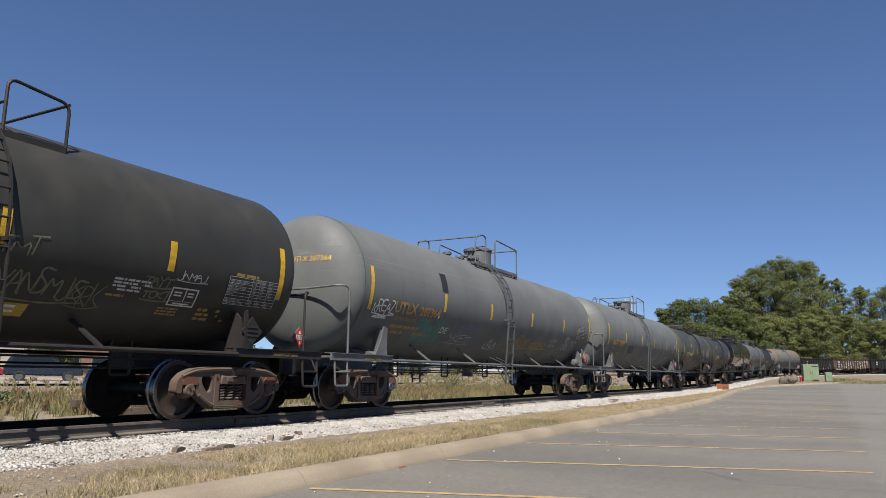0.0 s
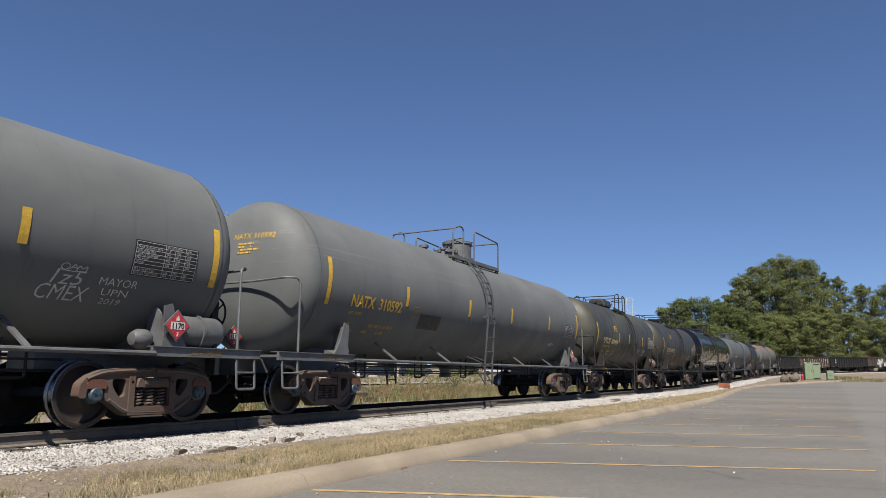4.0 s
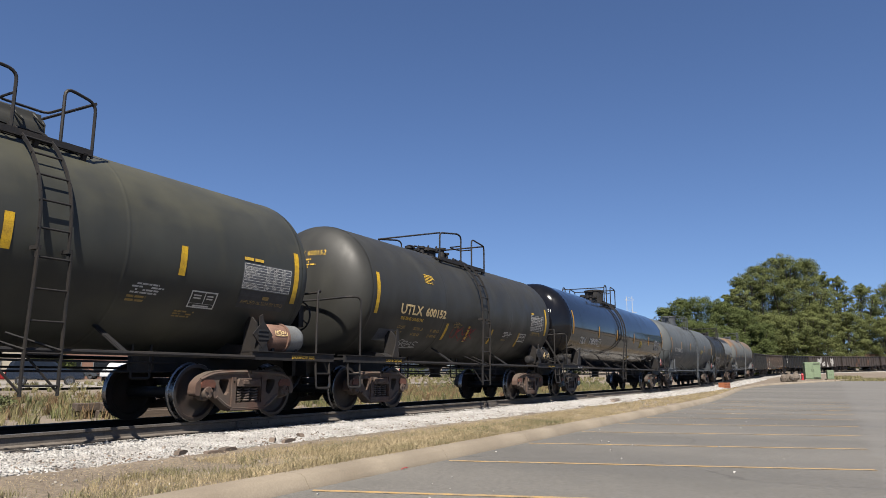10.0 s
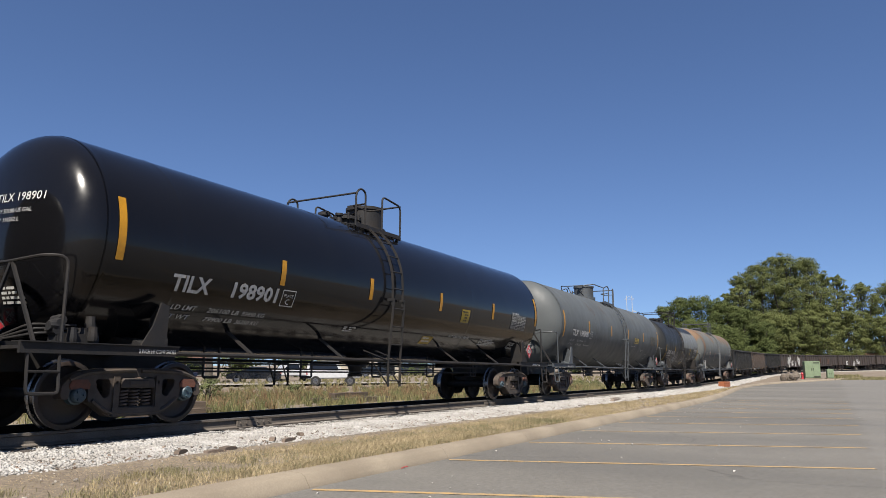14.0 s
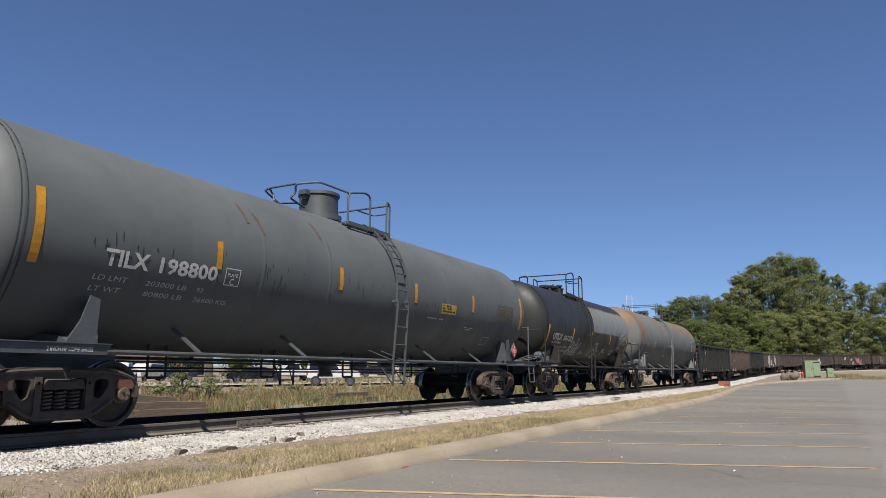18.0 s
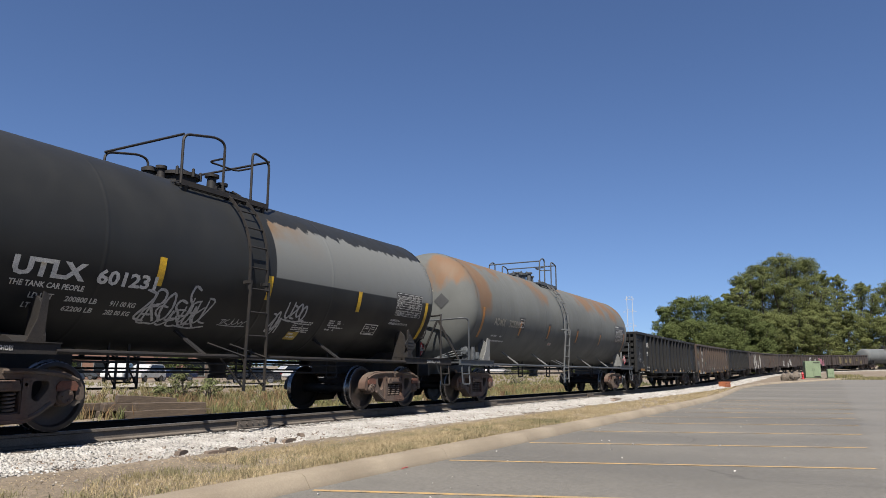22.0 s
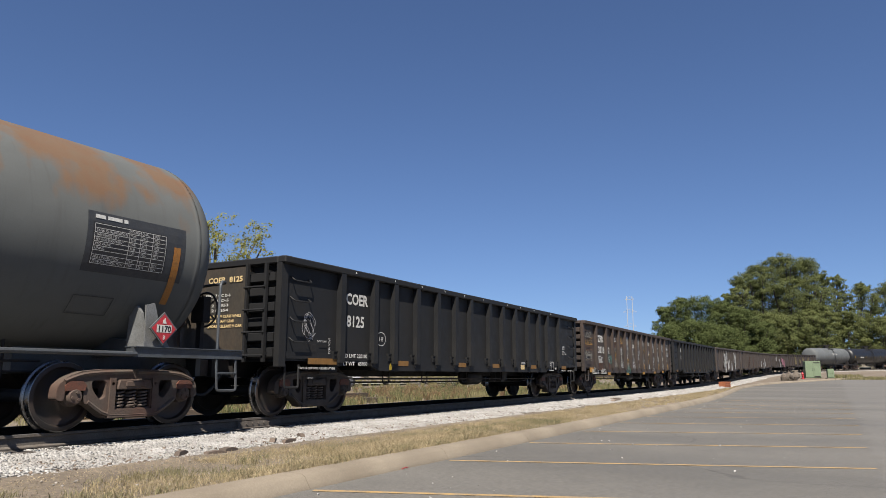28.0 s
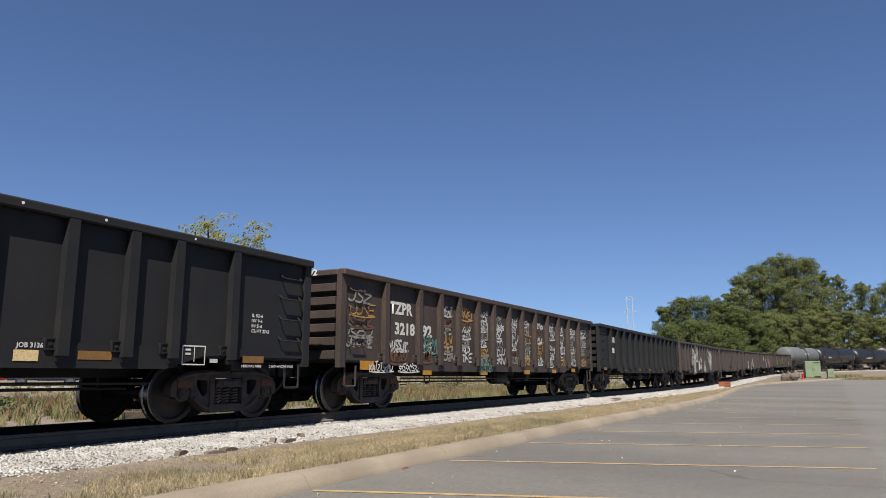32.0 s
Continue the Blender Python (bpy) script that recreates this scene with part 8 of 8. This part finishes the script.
# ---- far car park: vehicles ----
M_TYRE = mat("tyre_rubber", (0.02, 0.02, 0.02), 0.85)
M_RIM = mat("alloy_rim", (0.45, 0.45, 0.46), 0.3, 0.9)
M_CARGLASS = mat("dark_car_glass", (0.015, 0.018, 0.022), 0.05)
M_TAIL = mat("red_lamp_lens", (0.40, 0.015, 0.02), 0.25)
CARPAINT = {n: mat(n + "_car_paint", c, 0.25, 0.0, tuple(q * 0.9 for q in c), 2, 0.3, 40, 0.03, coat=0.8) for n, c in (("white", (0.72, 0.72, 0.72)), ("black", (0.012, 0.012, 0.014)), ("navy", (0.012, 0.018, 0.05)), ("red", (0.35, 0.02, 0.02)), ("grey", (0.06, 0.065, 0.075)))}
SHAPES = {
    "suv": (4.9, 1.92, [(-2.40, 0.42), (-2.45, 0.95), (-2.30, 1.10), (-2.15, 1.66), (-1.95, 1.76), (0.30, 1.78), (0.55, 1.70), (1.20, 1.12), (2.25, 1.00), (2.42, 0.85), (2.45, 0.42)], [(-2.02, 1.14), (-1.90, 1.66), (0.28, 1.68), (0.98, 1.14)]),
    "van": (5.1, 1.98, [(-2.50, 0.40), (-2.55, 1.0), (-2.40, 1.70), (-2.2, 1.80), (0.50, 1.78), (1.60, 1.16), (2.40, 0.98), (2.55, 0.8), (2.55, 0.40)], [(-2.20, 1.10), (-2.10, 1.66), (0.45, 1.66), (1.30, 1.12)]),
    "jeep": (4.3, 1.85, [(-1.95, 0.55), (-2.0, 1.10), (-1.92, 1.80), (0.30, 1.84), (0.62, 1.24), (2.0, 1.18), (2.1, 1.0), (2.1, 0.60)], [(-1.80, 1.22), (-1.75, 1.70), (0.22, 1.72), (0.46, 1.22)]),
    "pickup": (5.7, 1.98, [(-2.85, 0.55), (-2.85, 1.12), (-0.75, 1.12), (-0.62, 1.75), (-0.45, 1.82), (0.65, 1.82), (1.35, 1.20), (2.75, 1.08), (2.85, 0.9), (2.85, 0.5)], [(-0.55, 1.18), (-0.48, 1.70), (0.60, 1.70), (1.10, 1.20)]),
    "sedan": (4.7, 1.80, [(-2.30, 0.38), (-2.35, 0.90), (-1.60, 1.02), (-1.00, 1.42), (0.35, 1.44), (1.10, 0.98), (2.25, 0.82), (2.35, 0.6), (2.35, 0.38)], [(-1.35, 1.02), (-0.92, 1.36), (0.30, 1.37), (0.88, 1.00)])}


def vehicle(kind, paint, az, dist, turn):
    n, w, prof, glass = SHAPES[kind]
    x, y = far(az, dist)
    car = tagged(new("parked_" + kind), {"suv": "parked %s sport utility car", "van": "parked %s minivan", "jeep": "parked %s boxy off-road car", "pickup": "parked %s pickup truck", "sedan": "parked %s saloon car"}[kind] % paint + " on the far car park", "car", "cars on the far car park")
    car.matrix_basis = pose(x, y, land_z(x, y), 0, 0, az + 90 + turn)
    bm = bmesh.new()
    prism(bm, prof, -w / 2, w / 2)
    bmesh.ops.bevel(bm, geom=list(bm.edges), offset=0.07, segments=2, affect="EDGES", clamp_overlap=True)
    for v in bm.verts:
        if v.co.z > 1.15:
            v.co.y *= 1 - 0.16 * (v.co.z - 1.15)
    part("body", bm, CARPAINT[paint], car, "", 30)
    for side in (-1, 1):
        bm = bmesh.new()
        prism(bm, glass, side * (w / 2 - 0.10), side * (w / 2 + 0.004))
        for v in bm.verts:
            v.co.y *= 1 - 0.13 * max(0, v.co.z - 1.15)
        part("side_window", bm, M_CARGLASS, car, "", 0)
    bm = bmesh.new()
    a, b = glass[3], glass[2]
    prism(bm, [(a[0] + 0.18, a[1] + 0.02), (b[0] + 0.16, b[1] + 0.02), (b[0] + 0.10, b[1]), (a[0] + 0.08, a[1])], -w * 0.40, w * 0.40)
    part("windscreen", bm, M_CARGLASS, car, "", 0)
    bm = bmesh.new()
    box(bm, prof[1][0] - 0.01, prof[1][0] + 0.12, -w / 2 + 0.05, -w / 2 + 0.28, 0.85, 1.08)
    part("tail_lamp", bm, M_TAIL, car, "", 0)
    bm = bmesh.new()
    box(bm, prof[1][0] - 0.01, prof[1][0] + 0.12, w / 2 - 0.28, w / 2 - 0.05, 0.85, 1.08)
    part("tail_lamp", bm, M_TAIL, car, "", 0)
    rr = 0.39 if kind in ("jeep", "pickup") else 0.35
    for wx in (-n * 0.30, n * 0.31):
        for side in (-1, 1):
            bm = bmesh.new()
            lathe(bm, [(-0.11, 0.22), (-0.12, rr - 0.03), (-0.09, rr), (0.09, rr), (0.12, rr - 0.03), (0.11, 0.22), (-0.11, 0.22)], "y", 20)
            t = part("tyre", bm, M_TYRE, car, "", 40, pose(wx, side * (w / 2 - 0.10), rr))
            bm = bmesh.new()
            lathe(bm, [(-0.10, 0.0), (-0.10, 0.22), (0.10, 0.22), (0.10, 0.0)], "y", 14)
            part("rim", bm, M_RIM, t, "", 30)
    return car


for _q in (("suv", "black", 57.7, 58, 180), ("sedan", "red", 62.3, 60, 180), ("sedan", "grey", 55.5, 105, 160), ("pickup", "white", 52.95, 74, 75), ("suv", "white", 51.3, 78, 60), ("sedan", "navy", 49.3, 84, 20), ("sedan", "black", 43.5, 66, 0), ("pickup", "white", 40.7, 76, 20), ("jeep", "white", 37.5, 57, 180), ("sedan", "black", 34.0, 92, 180), ("suv", "grey", 31.0, 104, 190), ("sedan", "white", 24.5, 118, 180), ("pickup", "grey", 27.4, 112, 0)):
    vehicle(*_q)
# pale paved strip under the parked cars, with its kerb
bm = bmesh.new()
_q = [far(a, d) for a, d in ((66, 44), (20, 84), (18, 120), (66, 90))]
bm.faces.new([bm.verts.new((x, y, -0.012)) for x, y in _q])
tagged(new("far_car_park", finish(bm, M_PALEPAVE, 0, "far_car_park")), "pale concrete car park past the weeds", "parking lot", kind="structure")

# ---- shop building past the car park ----
def shop(az, dist, n, h, wall, band, label, sign=False):
    x, y = far(az, dist)
    b = tagged(new("shop_building"), label, "building")
    b.matrix_basis = pose(x, y, -0.1, 0, 0, az + 90)
    bm = bmesh.new()
    box(bm, -n / 2, n / 2, -9, 9, 0, h)
    part("wall", bm, wall, b, "", 0)
    bm = bmesh.new()
    box(bm, -n / 2 - 0.2, n / 2 + 0.2, -9.2, 9.2, h - 0.9, h + 0.15)
    part("roof_band", bm, band, b, "", 0)
    for i in range(int(n / 4)):
        for side in (-1, 1):
            bm = bmesh.new()
            cx = -n / 2 + 2.2 + 4 * i
            box(bm, cx - 1.2, cx + 1.2, side * 9.0, side * 9.06, 0.7, 2.6)
            wdw = part("window", bm, M_CARGLASS, b, "", 0)
            bm = bmesh.new()
            for u0, u1, z0, z1 in ((-1.3, 1.3, 2.6, 2.72), (-1.3, 1.3, 0.58, 0.7), (-1.3, -1.2, 0.7, 2.6), (1.2, 1.3, 0.7, 2.6)):
                box(bm, cx + u0, cx + u1, side * 9.0, side * 9.1, z0, z1)
            part("window_frame", bm, M_STEEL_PALE, wdw, "", 0)
    if sign:
        for side in (-1, 1):
            bm = bmesh.new()
            lathe(bm, [(side * 9.2, 0.0), (side * 9.2, 1.0), (side * 9.4, 1.0), (side * 9.4, 0.0)], "y", 24)
            for v in bm.verts:
                v.co.x *= 2.4
                v.co.z = v.co.z * 0.75 + h - 1.1
            part("sign", bm, M_RED, b, "red oval shop sign", 30)
    return b


shop(66.0, 112, 30, 6.4, M_CREAMWALL, M_TANBAND, "long low cream shop building with a tan roof band", True)
shop(52.4, 118, 22, 7.0, M_BRICKRED, M_CREAMWALL, "brown brick building behind parked cars")
shop(35.4, 112, 12, 4.2, M_CREAMWALL, M_TANBAND, "small tan building past the car park")
shop(-2.6, 215, 30, 6.0, M_CREAMWALL, M_TANBAND, "pale shed half hidden by the trees")


# ---- boxes and odds by the lot's end ----
def cabinet(az, dist, w, d, h, label, vent=True):
    x, y = far(az, dist)
    z = land_z(x, y)
    c = tagged(new("utility_cabinet"), label, "utility box")
    c.matrix_basis = pose(x, y, z, 0, 0, az - 90 + 12)
    bm = bmesh.new()
    box(bm, -w / 2 - 0.12, w / 2 + 0.12, -d / 2 - 0.12, d / 2 + 0.12, -0.4, 0.08)
    part("pad", bm, M_CONCRETE, c, "concrete pad", 0)
    bm = bmesh.new()
    prism(bm, [(-w / 2, 0.08), (w / 2, 0.08), (w / 2, h - 0.06), (w / 2 - 0.04, h), (-w / 2 + 0.04, h), (-w / 2, h - 0.06)], -d / 2, d / 2)
    bmesh.ops.bevel(bm, geom=list(bm.edges), offset=0.02, segments=1, affect="EDGES", clamp_overlap=True)
    part("housing", bm, M_CABINET, c, "", 30)
    for k in (-1, 1):
        bm = bmesh.new()
        box(bm, min(0.01 * k, k * (w / 2 - 0.03)), max(0.01 * k, k * (w / 2 - 0.03)), -d / 2 - 0.03, -d / 2, 0.16, h - 0.12)
        dr = part("door", bm, M_CABINET, c, "", 0)
        bm = bmesh.new()
        box(bm, k * 0.10 - 0.02, k * 0.10 + 0.02, -d / 2 - 0.06, -d / 2 - 0.03, h * 0.45, h * 0.60)
        part("handle", bm, M_STEEL_DARK, dr, "", 0)
    if vent:
        for z0 in (0.18, h - 0.26):
            bm = bmesh.new()
            box(bm, w * 0.05, w * 0.45, -d / 2 - 0.045, -d / 2 - 0.03, z0, z0 + 0.10)
            part("vent", bm, M_STEEL_DARK, c, "dark louvred vent", 0)


cabinet(1.58, 93, 1.62, 1.1, 2.0, "tall pale green utility cabinet on a pad")
cabinet(0.45, 93, 0.68, 0.6, 1.12, "small pale green utility box", False)
_x, _y = far(2.2, 92)
hyd = tagged(new("fire_hydrant"), "small red fire hydrant beside the cabinet", "hydrant")
hyd.matrix_basis = pose(_x, _y, land_z(_x, _y))
bm = bmesh.new()
lathe(bm, [(0.0, 0.0), (0.0, 0.17), (0.05, 0.17), (0.06, 0.12), (0.50, 0.12), (0.52, 0.16), (0.56, 0.16), (0.66, 0.10), (0.72, 0.04), (0.76, 0.0)], "z", 16)
part("barrel", bm, M_RED, hyd)
bm = bmesh.new()
lathe(bm, [(-0.24, 0.0), (-0.24, 0.06), (0.24, 0.06), (0.24, 0.0)], "x", 10, (0, 0, 0.42))
part("outlet", bm, M_RED, hyd)
for _a, _d, _s, _k in ((3.42, 83, 0.36, 1), (3.05, 83.5, 0.42, 2), (2.68, 83.8, 0.40, 3), (2.9, 82.6, 0.24, 4)):
    _x, _y = far(_a, _d)
    bm = bmesh.new()
    bmesh.ops.create_icosphere(bm, subdivisions=2, radius=_s)
    for _v in bm.verts:
        _v.co *= 1 + 0.55 * noise.noise(_v.co * 2.6 + Vector((_k * 7, 0, 0)))
        _v.co.z = max(-0.2, _v.co.z * 1.35 + 0.36)
    _o = tagged(new("boulder", finish(bm, M_ROCK, 0, "boulder")), "rough grey-brown boulder at the lot's edge", "boulder")
    _o.matrix_basis = pose(_x, _y, land_z(_x, _y), 0, 0, _k * 50)
_x, _y = far(7.45, 58.5)
crate = tagged(new("orange_barrier"), "low orange slatted barrier lying by the ballast", "barrier")
crate.matrix_basis = pose(_x, _y, land_z(_x, _y), 0, 0, -12)
for _k in range(3):
    bm = bmesh.new()
    box(bm, -0.6, 0.6, -0.24 + 0.0, -0.20, 0.04 + 0.13 * _k, 0.14 + 0.13 * _k)
    part("slat", bm, M_CRATE, crate, "", 0)
    bm = bmesh.new()
    box(bm, -0.6, 0.6, 0.20, 0.24, 0.04 + 0.13 * _k, 0.14 + 0.13 * _k)
    part("slat", bm, M_CRATE, crate, "", 0)
for _k in (-0.55, 0.0, 0.55):
    bm = bmesh.new()
    box(bm, _k - 0.05, _k + 0.05, -0.20, 0.20, 0.0, 0.42)
    part("crosspiece", bm, M_CRATE, crate, "", 0)


bm = bmesh.new()
tube(bm, [(-0.09, 0, 0), (0.0, 0.004, 0.004), (0.09, 0, 0)], 0.006, 6)
_o = tagged(new("red_stick", finish(bm, M_RED, 40, "red_stick")), "thin red plastic stick lying in the gutter", "stick")
_o.matrix_basis = pose(7.8, kerb_y(7.8) - 0.03, lot_z(7.8) + 0.016, 0, 0, 8)


# ---- far masts ----
def pylon(az, dist, h):
    x, y = far(az, dist)
    p_ = tagged(new("transmission_tower"), "far grey lattice power transmission tower", "pylon")
    p_.matrix_basis = pose(x, y, 0, 0, 0, az)
    bm = bmesh.new()

    def half(z):
        return 4.2 - 2.6 * min(1, z / (h * 0.55)) if z < h * 0.55 else 1.6
    zs = [h * i / 14 for i in range(15)]
    for a, b in zip(zs, zs[1:]):
        for sx, sy in ((-1, -1), (1, -1), (1, 1), (-1, 1)):
            bar(bm, (sx * half(a), sy * half(a), a), (sx * half(b), sy * half(b), b), 0.34, 0.34)
        for sy in (-1, 1):
            bar(bm, (-half(a), sy * half(a), a), (half(b), sy * half(b), b), 0.20, 0.20)
            bar(bm, (half(a), sy * half(a), a), (-half(b), sy * half(b), b), 0.20, 0.20)
    part("lattice", bm, M_MAST, p_, "", 0)
    for z, n in ((h * 0.62, 3.6), (h * 0.80, 4.0), (h * 0.96, 2.8)):
        bm = bmesh.new()
        bar(bm, (0, -n, z), (0, n, z), 0.22, 0.22)
        bar(bm, (0, -n, z), (0, 0, z + 1.8), 0.14, 0.14)
        bar(bm, (0, n, z), (0, 0, z + 1.8), 0.14, 0.14)
        part("cross_arm", bm, M_MAST, p_, "", 0)


pylon(13.95, 450, 48.5)
_x, _y = far(22.7, 150)
lamp = tagged(new("street_lamp"), "far grey street lamp with one arm", "street lamp")
lamp.matrix_basis = pose(_x, _y, 0.4, 0, 0, 22.7 - 90)
bm = bmesh.new()
tube(bm, bend([(-1.4, 0, 0), (-1.4, 0, 13.3), (0.8, 0, 13.7)], 1.0, 4), 0.09, 6)
part("pole", bm, M_MAST, lamp)
bm = bmesh.new()
box(bm, 0.6, 1.7, -0.16, 0.16, 13.62, 13.80)
part("head", bm, M_STEEL_SLATE, lamp, "", 0)


def motions():
    """The train rolls by, slowing; each wheel turns with the way it has gone."""
    for car, middle, centres in CARS:
        walk(car, car_rows(middle, centres))
    steps = [i * 0.125 for i in range(257)]
    for w, x in TURNING:
        walk(w, [(t, pose(x, 0, R_WHEEL, 0, -math.degrees(travelled(t) / R_WHEEL) % 360, 0)) for t in steps])


motions()
